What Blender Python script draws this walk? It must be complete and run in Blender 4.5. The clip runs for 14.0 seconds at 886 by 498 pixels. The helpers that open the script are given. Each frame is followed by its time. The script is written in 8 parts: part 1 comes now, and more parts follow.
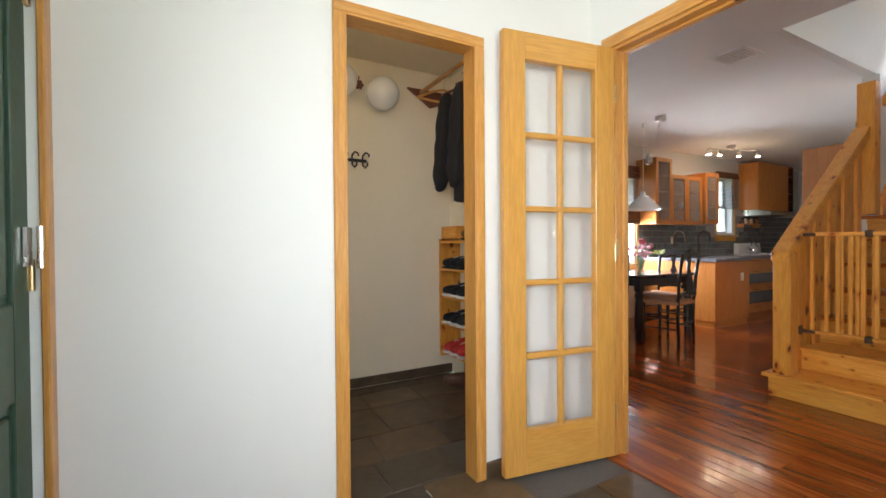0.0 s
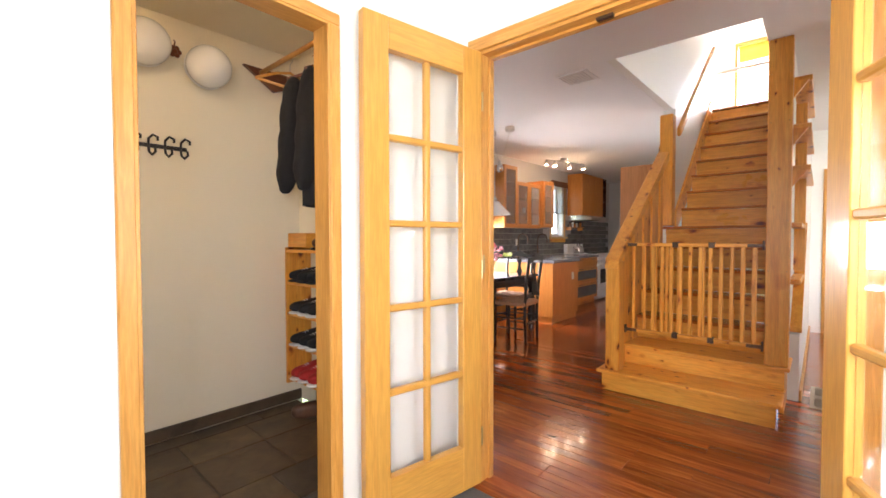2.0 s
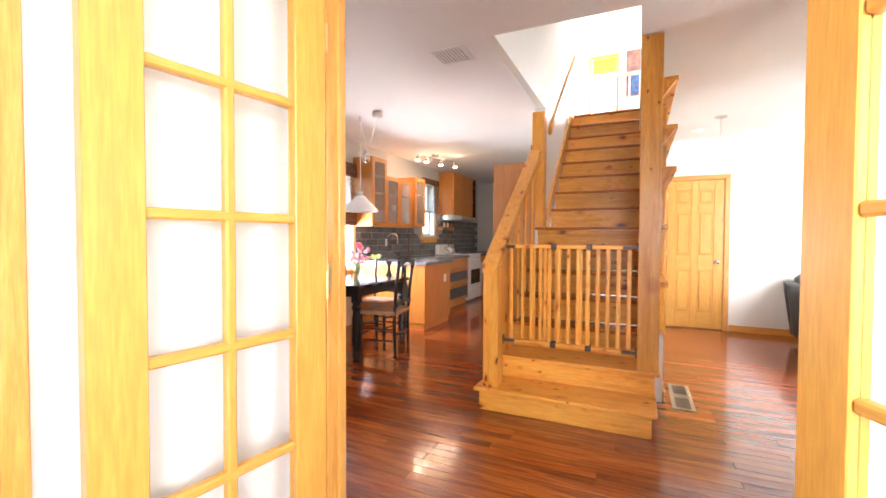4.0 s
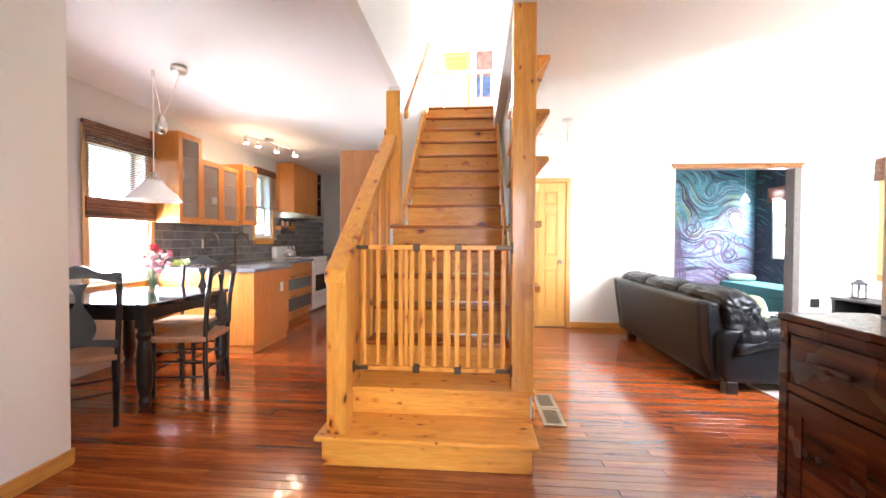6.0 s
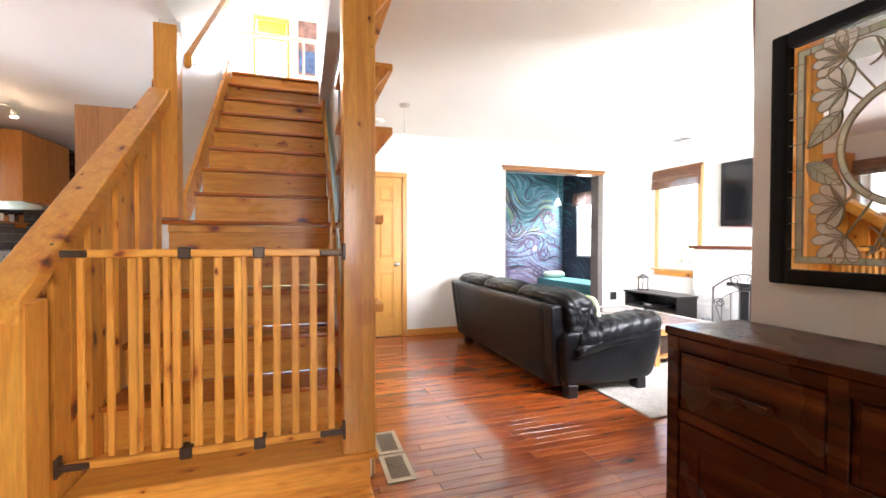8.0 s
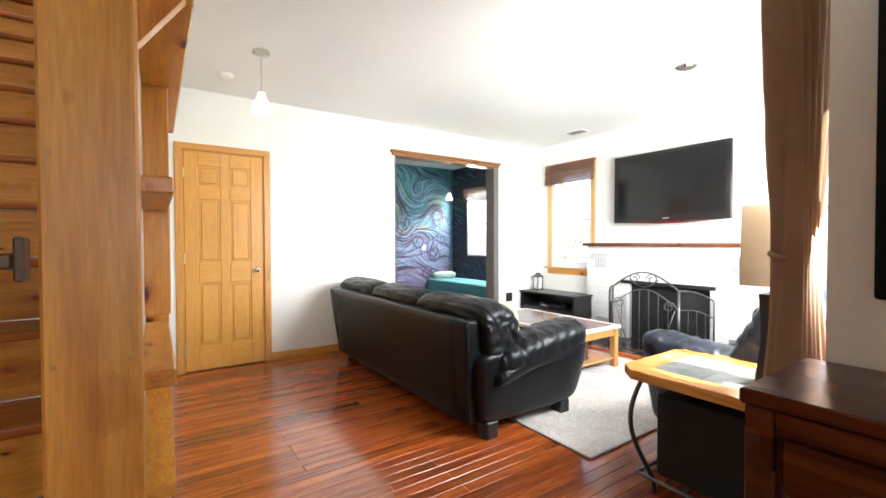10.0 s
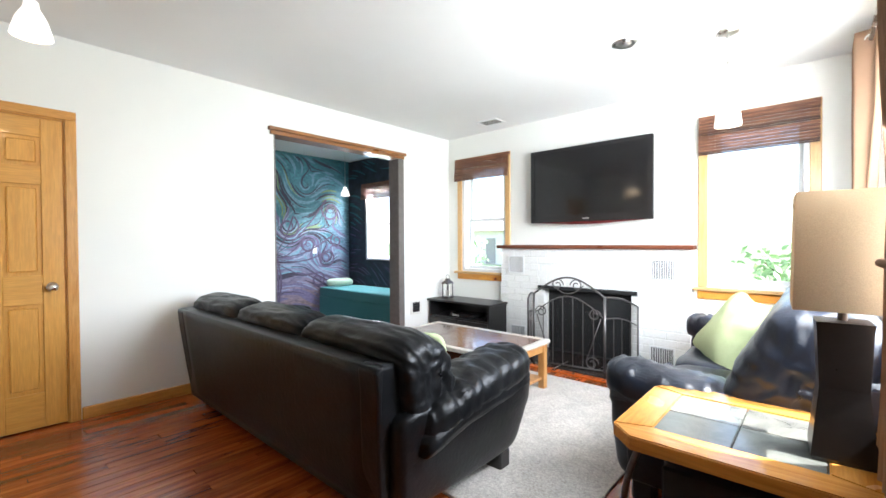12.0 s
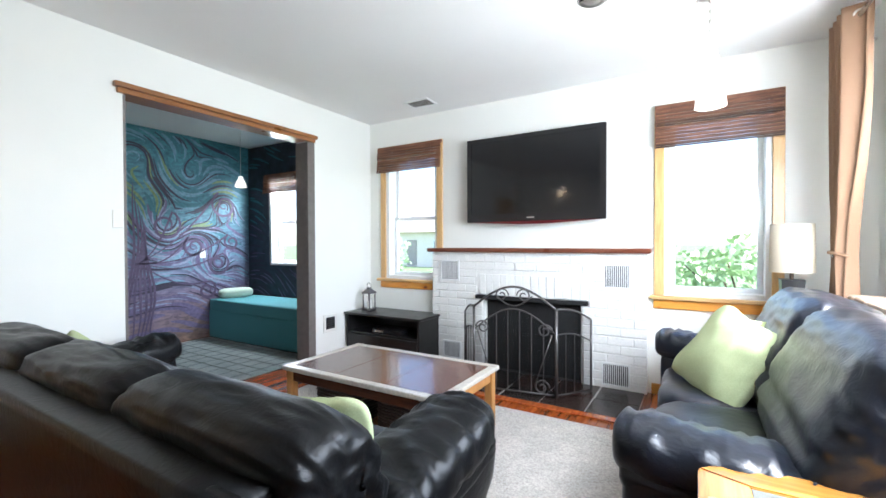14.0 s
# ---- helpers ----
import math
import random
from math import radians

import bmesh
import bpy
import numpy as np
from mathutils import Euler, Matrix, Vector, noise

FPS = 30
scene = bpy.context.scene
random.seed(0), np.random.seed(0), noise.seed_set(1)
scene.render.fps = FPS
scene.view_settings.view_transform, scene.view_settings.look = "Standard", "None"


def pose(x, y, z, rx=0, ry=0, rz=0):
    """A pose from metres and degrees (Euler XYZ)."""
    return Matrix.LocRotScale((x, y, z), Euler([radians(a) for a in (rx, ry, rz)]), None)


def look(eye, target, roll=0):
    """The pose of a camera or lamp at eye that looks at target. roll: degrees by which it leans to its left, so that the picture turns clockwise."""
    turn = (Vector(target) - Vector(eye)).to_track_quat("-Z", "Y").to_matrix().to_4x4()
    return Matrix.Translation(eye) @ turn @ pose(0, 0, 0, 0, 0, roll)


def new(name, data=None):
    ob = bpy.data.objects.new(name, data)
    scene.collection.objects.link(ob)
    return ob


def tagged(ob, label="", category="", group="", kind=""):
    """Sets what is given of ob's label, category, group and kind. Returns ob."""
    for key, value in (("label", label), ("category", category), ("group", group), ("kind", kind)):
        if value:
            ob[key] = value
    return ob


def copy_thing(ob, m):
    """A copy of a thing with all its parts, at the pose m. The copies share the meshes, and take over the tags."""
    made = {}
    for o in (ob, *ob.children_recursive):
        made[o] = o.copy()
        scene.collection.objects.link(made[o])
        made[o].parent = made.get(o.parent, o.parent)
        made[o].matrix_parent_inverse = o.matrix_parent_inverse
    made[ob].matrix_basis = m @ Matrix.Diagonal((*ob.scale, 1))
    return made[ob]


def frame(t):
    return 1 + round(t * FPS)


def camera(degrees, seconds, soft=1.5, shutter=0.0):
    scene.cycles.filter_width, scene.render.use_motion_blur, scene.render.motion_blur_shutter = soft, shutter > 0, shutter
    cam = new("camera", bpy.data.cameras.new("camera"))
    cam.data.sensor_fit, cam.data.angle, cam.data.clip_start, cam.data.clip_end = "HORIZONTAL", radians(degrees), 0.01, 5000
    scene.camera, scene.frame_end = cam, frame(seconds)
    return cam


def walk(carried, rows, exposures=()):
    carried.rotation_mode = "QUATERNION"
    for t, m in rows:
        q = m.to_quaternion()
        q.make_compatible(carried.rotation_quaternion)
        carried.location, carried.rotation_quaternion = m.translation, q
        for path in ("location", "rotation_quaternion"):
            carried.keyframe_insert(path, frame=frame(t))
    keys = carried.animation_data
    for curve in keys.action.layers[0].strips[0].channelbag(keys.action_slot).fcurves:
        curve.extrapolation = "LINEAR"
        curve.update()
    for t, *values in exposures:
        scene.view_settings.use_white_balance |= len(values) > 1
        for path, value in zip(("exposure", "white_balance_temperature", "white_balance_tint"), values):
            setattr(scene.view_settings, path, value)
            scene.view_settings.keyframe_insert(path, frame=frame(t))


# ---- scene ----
cam = camera(92.6, 14.0, soft=1.6)
PATH = [
    (0, (1.462, 0.862, 1.131), (2.42, 2.617, 1.106), -0.4),
    (0.5, (1.491, 0.893, 1.161), (2.592, 2.562, 1.127), -0.4),
    (1, (1.536, 0.946, 1.195), (2.776, 2.515, 1.152), -0.3),
    (1.5, (1.575, 1.039, 1.22), (2.944, 2.497, 1.172), -0.2),
    (2, (1.626, 1.122, 1.235), (3.116, 2.455, 1.183), -0.1),
    (2.5, (1.756, 1.212, 1.237), (3.349, 2.418, 1.18), -0.1),
    (3, (1.888, 1.294, 1.242), (3.571, 2.374, 1.186), -0.0),
    (5.5, (2.672, 1.581, 1.229), (4.637, 1.953, 1.183), 0.4),
    (6, (2.846, 1.623, 1.219), (4.839, 1.779, 1.179), 0.3),
    (6.5, (3.051, 1.627, 1.211), (5.049, 1.551, 1.173), 0.2),
    (7, (3.221, 1.609, 1.215), (5.201, 1.329, 1.179), 0.2),
    (7.5, (3.395, 1.595, 1.225), (5.342, 1.139, 1.189), 0.2),
    (8, (3.57, 1.566, 1.22), (5.47, 0.943, 1.186), 0.1),
    (8.5, (3.78, 1.507, 1.223), (5.625, 0.737, 1.185), -0.1),
    (11, (4.795, 1.066, 1.195), (6.3, -0.251, 1.165), -0.2),
    (11.5, (4.959, 0.956, 1.196), (6.379, -0.452, 1.167), -0.3),
    (12, (5.115, 0.8, 1.212), (6.449, -0.691, 1.18), -0.3),
    (12.5, (5.256, 0.657, 1.206), (6.503, -0.906, 1.177), -0.2),
    (13, (5.396, 0.517, 1.214), (6.568, -1.104, 1.189), -0.2),
    (13.5, (5.524, 0.371, 1.219), (6.623, -1.3, 1.191), -0.1),
    (14, (5.643, 0.227, 1.22), (6.674, -1.487, 1.194), -0.2),
]
walk(cam, [(t, look(eye, target, roll)) for t, eye, target, roll in PATH],
     [(0.0, 2.38, 6300, 13), (1.5, 2.74, 6600, 18), (3.0, 3.32, 6750, 20), (5.5, 3.62, 6250, 18), (6.2, 3.68, 6300, 18), (7.0, 3.52, 6350, 17), (8.5, 3.12, 6500, 16), (11.0, 2.6, 6300, 10), (12.5, 2.3, 6000, 10), (14.0, 2.08, 5850, 10)])

# ---- light ----
world = bpy.data.worlds.new("sky")
scene.world = world
world.use_nodes = True
wn = world.node_tree.nodes
sky = wn.new("ShaderNodeTexSky")
sky.sky_type, sky.sun_disc = "NISHITA", False
SUN_ELEV, SUN_AZ = 56.5, 262.0   # azimuth clockwise from +y
sky.sun_elevation, sky.sun_rotation = radians(SUN_ELEV), radians(SUN_AZ)
world.node_tree.links.new(sky.outputs[0], wn["Background"].inputs[0])
wn["Background"].inputs[1].default_value = 0.15


def lamp(name, kind, m, energy, color=(1, 1, 1), size=0.1, size_y=None, angle=None, spread=None):
    data = bpy.data.lights.new(name, kind)
    data.energy, data.color = (energy if kind == "SUN" else energy * 0.3), color
    if kind == "AREA":
        data.shape, data.size, data.size_y = "RECTANGLE", size, size_y or size
    if kind == "POINT":
        data.shadow_soft_size = size
    if kind == "SUN":
        data.angle = radians(angle)
    if spread:
        data.spread = radians(spread)
    ob = new(name, data)
    ob.matrix_world = m
    return ob


sx, sy = math.sin(radians(SUN_AZ)), math.cos(radians(SUN_AZ))
sun_from = Vector((sx * math.cos(radians(SUN_ELEV)), sy * math.cos(radians(SUN_ELEV)), math.sin(radians(SUN_ELEV)))) * 40
lamp("sun", "SUN", look(sun_from, (0, 0, 0)), 4.5, (1.0, 0.95, 0.86), angle=0.5)
DAY = (0.93, 0.97, 1.0)
# daylight in the window openings
lamp("daylight_west", "AREA", look((4.60, -1.65, 1.55), (6.6, -2.6, 0.35)), 165, DAY, 2.2, 1.2)
lamp("daylight_alcove", "AREA", look((10.41, -3.65, 1.985), (10.5, -2.4, 0.7)), 48, DAY, 0.58, 0.08)
lamp("daylight_kitchen", "AREA", look((6.74, 5.26, 1.15), (6.6, 0, 0.6)), 50, DAY, 0.62, 0.6)
# fill lamp in an unseen, added opening; lights the entry and stairs
lamp("entry_fill_west", "AREA", look((1.00, 0.75, 1.45), (3, 1.35, 1.25)), 24, DAY, 0.75, 1.1, spread=142)
# fill through an added south window, for the entry wall and closet
lamp("entry_fill_south", "AREA", look((1.95, -0.20, 1.45), (2.05, 3, 1.35)), 17, DAY, 0.85, 1.1)
lamp("daylight_landing", "AREA", look((10.35, 2.0, 3.9), (6, 1.8, 2.4)), 125, DAY, 0.6, 0.9)


# ---- materials ----
def material(name, color=(0.8, 0.8, 0.8), rough=0.5, metal=0.0):
    m = bpy.data.materials.new(name)
    m.use_nodes = True
    b = m.node_tree.nodes["Principled BSDF"]
    b.inputs["Base Color"].default_value = (*color, 1)
    b.inputs["Roughness"].default_value = rough
    b.inputs["Metallic"].default_value = metal
    return m, m.node_tree.nodes, m.node_tree.links, b


def ramp(nodes, stops):
    r = nodes.new("ShaderNodeValToRGB")
    e = r.color_ramp.elements
    while len(e) < len(stops):
        e.new(0.5)
    for el, (p, c) in zip(e, stops):
        el.position, el.color = p, (*c, 1)
    return r


def coords(nodes, links, scale=(1, 1, 1), rot=(0, 0, 0), kind="Object"):
    tc = nodes.new("ShaderNodeTexCoord")
    mp = nodes.new("ShaderNodeMapping")
    mp.inputs["Scale"].default_value = scale
    mp.inputs["Rotation"].default_value = rot
    links.new(tc.outputs[kind], mp.inputs[0])
    return mp.outputs[0]


def noise_tex(nodes, links, vec, scale, detail=4, rough=0.55, distort=0.0):
    n = nodes.new("ShaderNodeTexNoise")
    n.inputs["Scale"].default_value, n.inputs["Detail"].default_value = scale, detail
    n.inputs["Roughness"].default_value, n.inputs["Distortion"].default_value = rough, distort
    links.new(vec, n.inputs["Vector"])
    return n.outputs[0]


def mix(nodes, links, fac, a, b, blend="MIX"):
    n = nodes.new("ShaderNodeMix")
    n.data_type, n.blend_type = "RGBA", blend
    for i, v in ((0, fac), (6, a), (7, b)):
        if isinstance(v, (int, float)):
            n.inputs[i].default_value = v
        elif isinstance(v, tuple):
            n.inputs[i].default_value = (*v, 1)
        else:
            links.new(v, n.inputs[i])
    return n.outputs[2]


def bump(nodes, links, b, height, strength=0.2, dist=0.01):
    n = nodes.new("ShaderNodeBump")
    n.inputs["Strength"].default_value, n.inputs["Distance"].default_value = strength, dist
    links.new(height, n.inputs["Height"])
    links.new(n.outputs[0], b.inputs["Normal"])


def paint(name, color, rough=0.55, blotch=0.04):
    """Rolled wall paint: faint blotches and roller stipple."""
    m, n, l, b = material(name, color, rough)
    v = coords(n, l)
    big = noise_tex(n, l, v, 1.1, 3)
    r = ramp(n, [(0.3, tuple(c * (1 - blotch) for c in color)), (0.7, color)])
    l.new(big, r.inputs[0])
    l.new(r.outputs[0], b.inputs["Base Color"])
    bump(n, l, b, noise_tex(n, l, v, 160, 2), 0.08, 0.002)
    return m


def plain(name, color, rough=0.5, metal=0.0, grain=40.0, vary=0.12, relief=0.08):
    """A mostly even surface with fine grain and slight wear."""
    m, n, l, b = material(name, color, rough, metal)
    v = coords(n, l)
    fine = noise_tex(n, l, v, grain, 5)
    r = ramp(n, [(0.3, tuple(c * (1 - vary) for c in color)), (0.75, tuple(min(1, c * (1 + vary * 0.6)) for c in color))])
    l.new(fine, r.inputs[0])
    l.new(r.outputs[0], b.inputs["Base Color"])
    rr = n.new("ShaderNodeMapRange")
    rr.inputs[3].default_value, rr.inputs[4].default_value = max(0.02, rough - 0.08), min(1, rough + 0.1)
    l.new(noise_tex(n, l, v, 6, 3), rr.inputs[0])
    l.new(rr.outputs[0], b.inputs["Roughness"])
    if relief:
        bump(n, l, b, fine, relief, 0.003)
    return m


def wood(name, dark, mid, light, rough=0.35, axis="z", scale=1.0, knots=0.0, vary=0.25, coat=0.0):
    """Timber with its grain along an axis; knots for pine; each piece differs."""
    m, n, l, b = material(name, mid, rough)
    s = {"x": (1.2, 16, 16), "y": (16, 1.2, 16), "z": (16, 16, 1.2)}[axis]
    tc = n.new("ShaderNodeTexCoord")
    info = n.new("ShaderNodeObjectInfo")
    geo = n.new("ShaderNodeNewGeometry")
    add = n.new("ShaderNodeMath")
    l.new(info.outputs["Random"], add.inputs[0])
    l.new(geo.outputs["Random Per Island"], add.inputs[1])
    off = n.new("ShaderNodeVectorMath")
    off.operation = "SCALE"
    off.inputs[0].default_value = (7.3, 11.9, 5.7)
    l.new(add.outputs[0], off.inputs["Scale"])
    va = n.new("ShaderNodeVectorMath")
    l.new(tc.outputs["Object"], va.inputs[0])
    l.new(off.outputs[0], va.inputs[1])
    mp = n.new("ShaderNodeMapping")
    mp.inputs["Scale"].default_value = tuple(c * scale for c in s)
    l.new(va.outputs[0], mp.inputs[0])
    warp = noise_tex(n, l, mp.outputs[0], 1.3, 5, 0.6, 1.2)
    r = ramp(n, [(0.25, dark), (0.5, mid), (0.78, light)])
    l.new(warp, r.inputs[0])
    col = r.outputs[0]
    fine = noise_tex(n, l, mp.outputs[0], 9, 3)
    fr = ramp(n, [(0.35, (0.78, 0.78, 0.78)), (0.65, (1.08, 1.08, 1.08))])
    l.new(fine, fr.inputs[0])
    col = mix(n, l, 0.6, col, fr.outputs[0], "MULTIPLY")
    # board to board
    br = ramp(n, [(0.0, (1 - vary, 1 - vary * 1.1, 1 - vary * 1.25)), (1.0, (1 + vary * 0.5, 1 + vary * 0.5, 1 + vary * 0.5))])
    fract = n.new("ShaderNodeMath")
    fract.operation = "FRACT"
    l.new(add.outputs[0], fract.inputs[0])
    l.new(fract.outputs[0], br.inputs[0])
    col = mix(n, l, 1.0, col, br.outputs[0], "MULTIPLY")
    if knots:
        km = n.new("ShaderNodeMapping")
        ks = {"x": (7.5, 13, 13), "y": (13, 7.5, 13), "z": (13, 13, 7.5)}[axis]
        km.inputs["Scale"].default_value = ks
        l.new(va.outputs[0], km.inputs[0])
        vo = n.new("ShaderNodeTexVoronoi")
        vo.inputs["Scale"].default_value = knots
        kw = n.new("ShaderNodeVectorMath")
        kw.operation = "MULTIPLY_ADD"
        kw.inputs[1].default_value = (0.35, 0.35, 0.35)
        nz = n.new("ShaderNodeTexNoise")
        nz.inputs["Scale"].default_value = 2.2
        l.new(km.outputs[0], nz.inputs["Vector"])
        l.new(nz.outputs["Color"], kw.inputs[0])
        l.new(km.outputs[0], kw.inputs[2])
        l.new(kw.outputs[0], vo.inputs["Vector"])
        # only some cells hold a knot, and knots differ in size
        sp_ = n.new("ShaderNodeSeparateColor")
        l.new(vo.outputs["Color"], sp_.inputs[0])
        sz = n.new("ShaderNodeMapRange")
        sz.inputs[1].default_value, sz.inputs[2].default_value = 0.25, 1.0
        sz.inputs[3].default_value, sz.inputs[4].default_value = 2.4, 0.42
        l.new(sp_.outputs[0], sz.inputs[0])
        dm = n.new("ShaderNodeMath")
        dm.operation = "MULTIPLY"
        l.new(vo.outputs["Distance"], dm.inputs[0])
        l.new(sz.outputs[0], dm.inputs[1])
        kr = ramp(n, [(0.07, (0.11, 0.035, 0.018)), (0.115, (0.36, 0.15, 0.08)), (0.17, (0.80, 0.64, 0.50)), (0.36, (1, 1, 1))])
        l.new(dm.outputs[0], kr.inputs[0])
        col = mix(n, l, 1.0, col, kr.outputs[0], "MULTIPLY")
    l.new(col, b.inputs["Base Color"])
    rm = n.new("ShaderNodeMapRange")
    rm.inputs[3].default_value, rm.inputs[4].default_value = max(0.03, rough - 0.1), rough + 0.12
    l.new(noise_tex(n, l, tc.outputs["Object"], 3.0, 3), rm.inputs[0])
    l.new(rm.outputs[0], b.inputs["Roughness"])
    b.inputs["Coat Weight"].default_value = coat
    b.inputs["Coat Roughness"].default_value = 0.08
    bump(n, l, b, fine, 0.12, 0.002)
    return m


def glow(name, color, strength):
    m, n, l, b = material(name, color, 0.4)
    b.inputs["Emission Color"].default_value = (*color, 1)
    b.inputs["Emission Strength"].default_value = strength
    return m


def glass(name, rough=0.0, tint=(1, 1, 1)):
    m, n, l, b = material(name, tint, rough)
    b.inputs["Transmission Weight"].default_value = 1.0
    b.inputs["IOR"].default_value = 1.45
    return m


def thin_glass(name, gloss=0.08, tint=(1, 1, 1)):
    """A window pane: clear, with a faint gloss."""
    m, n, l, b = material(name, tint, 0.02)
    out = n["Material Output"]
    tr = n.new("ShaderNodeBsdfTransparent")
    tr.inputs[0].default_value = (*tint, 1)
    gl = n.new("ShaderNodeBsdfGlossy")
    gl.inputs["Roughness"].default_value = 0.02
    lw = n.new("ShaderNodeLayerWeight")
    pw = n.new("ShaderNodeMath")
    pw.operation = "POWER"
    pw.inputs[1].default_value = 3.0
    l.new(lw.outputs["Facing"], pw.inputs[0])
    fr = n.new("ShaderNodeMath")
    fr.operation = "MULTIPLY_ADD"
    fr.inputs[1].default_value, fr.inputs[2].default_value = 0.3, 0.02
    l.new(pw.outputs[0], fr.inputs[0])
    ms = n.new("ShaderNodeMixShader")
    l.new(fr.outputs[0], ms.inputs[0])
    l.new(tr.outputs[0], ms.inputs[1])
    l.new(gl.outputs[0], ms.inputs[2])
    l.new(ms.outputs[0], out.inputs[0])
    return m


M_WALL = paint("wall_paint_cream", (0.81, 0.805, 0.755))
M_WALLK = paint("wall_paint_grey", (0.55, 0.53, 0.50))
M_CLOSET = paint("closet_paint", (0.88, 0.80, 0.63))
M_CEIL = paint("ceiling_paint", (0.84, 0.83, 0.82), 0.7)
M_WHITE = plain("white_paint", (0.80, 0.80, 0.79), 0.35, grain=25, vary=0.04, relief=0.03)
M_PINE = wood("knotty_pine_x", (0.68, 0.255, 0.034), (0.82, 0.355, 0.052), (0.90, 0.46, 0.082), 0.36, "x", 1.0, 1.0, 0.12, 0.1)
M_PINEY = wood("knotty_pine_y", (0.68, 0.255, 0.034), (0.82, 0.355, 0.052), (0.90, 0.46, 0.082), 0.36, "y", 1.0, 1.0, 0.12, 0.1)
M_PINEZ = wood("knotty_pine_z", (0.68, 0.255, 0.034), (0.82, 0.355, 0.052), (0.90, 0.46, 0.082), 0.36, "z", 1.0, 1.0, 0.12, 0.1)
M_STAIR = wood("aged_pine_riser", (0.66, 0.24, 0.032), (0.82, 0.36, 0.053), (0.90, 0.46, 0.082), 0.30, "y", 1.0, 0.8, 0.22, 0.1)
# darker, redder tread pine: the nosings' shadow line is put into its colour
M_TREAD = wood("shaded_pine_tread", (0.34, 0.085, 0.012), (0.48, 0.14, 0.020), (0.58, 0.20, 0.034), 0.22, "y", 1.0, 0, 0.15, 0.25)
M_FIRX = wood("fir_trim_x", (0.48, 0.20, 0.035), (0.61, 0.29, 0.062), (0.69, 0.37, 0.10), 0.35, "x", 1.6, 0, 0.08, 0.2)
M_FIRY = wood("fir_trim_y", (0.48, 0.20, 0.035), (0.61, 0.29, 0.062), (0.69, 0.37, 0.10), 0.35, "y", 1.6, 0, 0.08, 0.2)
M_FIRZ = wood("fir_trim_z", (0.48, 0.20, 0.035), (0.61, 0.29, 0.062), (0.69, 0.37, 0.10), 0.35, "z", 1.6, 0, 0.08, 0.2)
# lighter copy of the fir for window casings: bright glare put into the colour
M_LITCASEX = wood("lit_fir_casing_x", (0.56, 0.31, 0.11), (0.66, 0.40, 0.16), (0.73, 0.48, 0.22), 0.35, "x", 1.6, 0, 0.08, 0.2)
M_LITCASEZ = wood("lit_fir_casing_z", (0.56, 0.31, 0.11), (0.66, 0.40, 0.16), (0.73, 0.48, 0.22), 0.35, "z", 1.6, 0, 0.08, 0.2)
M_DOOR = wood("fir_door", (0.58, 0.27, 0.048), (0.63, 0.315, 0.060), (0.66, 0.34, 0.070), 0.38, "z", 1.0, 0, 0.02, 0.2)
M_FLOOR = wood("red_oak_floor", (0.15, 0.022, 0.005), (0.34, 0.074, 0.014), (0.50, 0.150, 0.032), 0.17, "y", 1.1, 0, 0.34, 0.4)
M_KITCH = wood("kitchen_birch", (0.48, 0.155, 0.026), (0.58, 0.210, 0.040), (0.64, 0.265, 0.060), 0.35, "z", 1.0, 0, 0.06, 0.15)
M_MANTEL = wood("mantel_wood", (0.10, 0.025, 0.010), (0.16, 0.045, 0.02), (0.22, 0.07, 0.03), 0.3, "x", 1.0, 0, 0.1, 0.2)
M_DARK = wood("dark_walnut", (0.018, 0.004, 0.002), (0.062, 0.013, 0.005), (0.17, 0.042, 0.014), 0.26, "x", 0.6, 0, 0.15, 0.05)
M_TABLE = wood("coffee_table_top", (0.06, 0.018, 0.01), (0.10, 0.03, 0.014), (0.15, 0.05, 0.022), 0.22, "x", 0.8, 0, 0.15, 0.3)
M_TLEG = wood("oak_leg", (0.30, 0.13, 0.04), (0.42, 0.20, 0.06), (0.52, 0.27, 0.09), 0.35, "z", 1.0, 0, 0.1, 0.2)
M_ENDT = wood("honey_end_table", (0.42, 0.16, 0.03), (0.58, 0.26, 0.05), (0.68, 0.34, 0.08), 0.25, "y", 1.0, 0, 0.1, 0.4)
M_BLACKW = plain("black_painted_wood", (0.012, 0.011, 0.011), 0.3, grain=30, vary=0.3, relief=0.05)
M_IRON = plain("wrought_iron", (0.13, 0.12, 0.115), 0.36, 0.8, 60, 0.3, 0.15)
M_CHROME = plain("brushed_steel", (0.62, 0.60, 0.57), 0.28, 1.0, 80, 0.08, 0.03)
M_BRASS = plain("brass_hardware", (0.55, 0.42, 0.22), 0.3, 1.0, 60, 0.1, 0.03)
M_BRONZE = plain("bronze_hinge", (0.10, 0.065, 0.045), 0.4, 0.6, 60, 0.2, 0.05)
M_GREEN = plain("green_door_paint", (0.04, 0.085, 0.055), 0.4, grain=20, vary=0.2, relief=0.06)
M_SCREEN = plain("screen_black", (0.006, 0.006, 0.007), 0.09, grain=5, vary=0.05, relief=0)
M_BEZEL = plain("black_plastic", (0.012, 0.011, 0.012), 0.18, grain=20, vary=0.1, relief=0.02)
# matte black: sooty firebox, lintel, speaker; also sheets standing for vent shade
M_MATTEBLK = plain("matte_black", (0.012, 0.011, 0.011), 0.85, grain=12, vary=0.5, relief=0.3)
M_MESH = plain("fire_mesh", (0.004, 0.004, 0.004), 0.6, grain=300, vary=0.3, relief=0.2)
M_MESH.node_tree.nodes["Principled BSDF"].inputs["Alpha"].default_value = 0.38
M_FABRIC_T = plain("teal_fabric", (0.075, 0.25, 0.27), 0.85, grain=260, vary=0.2, relief=0.3)
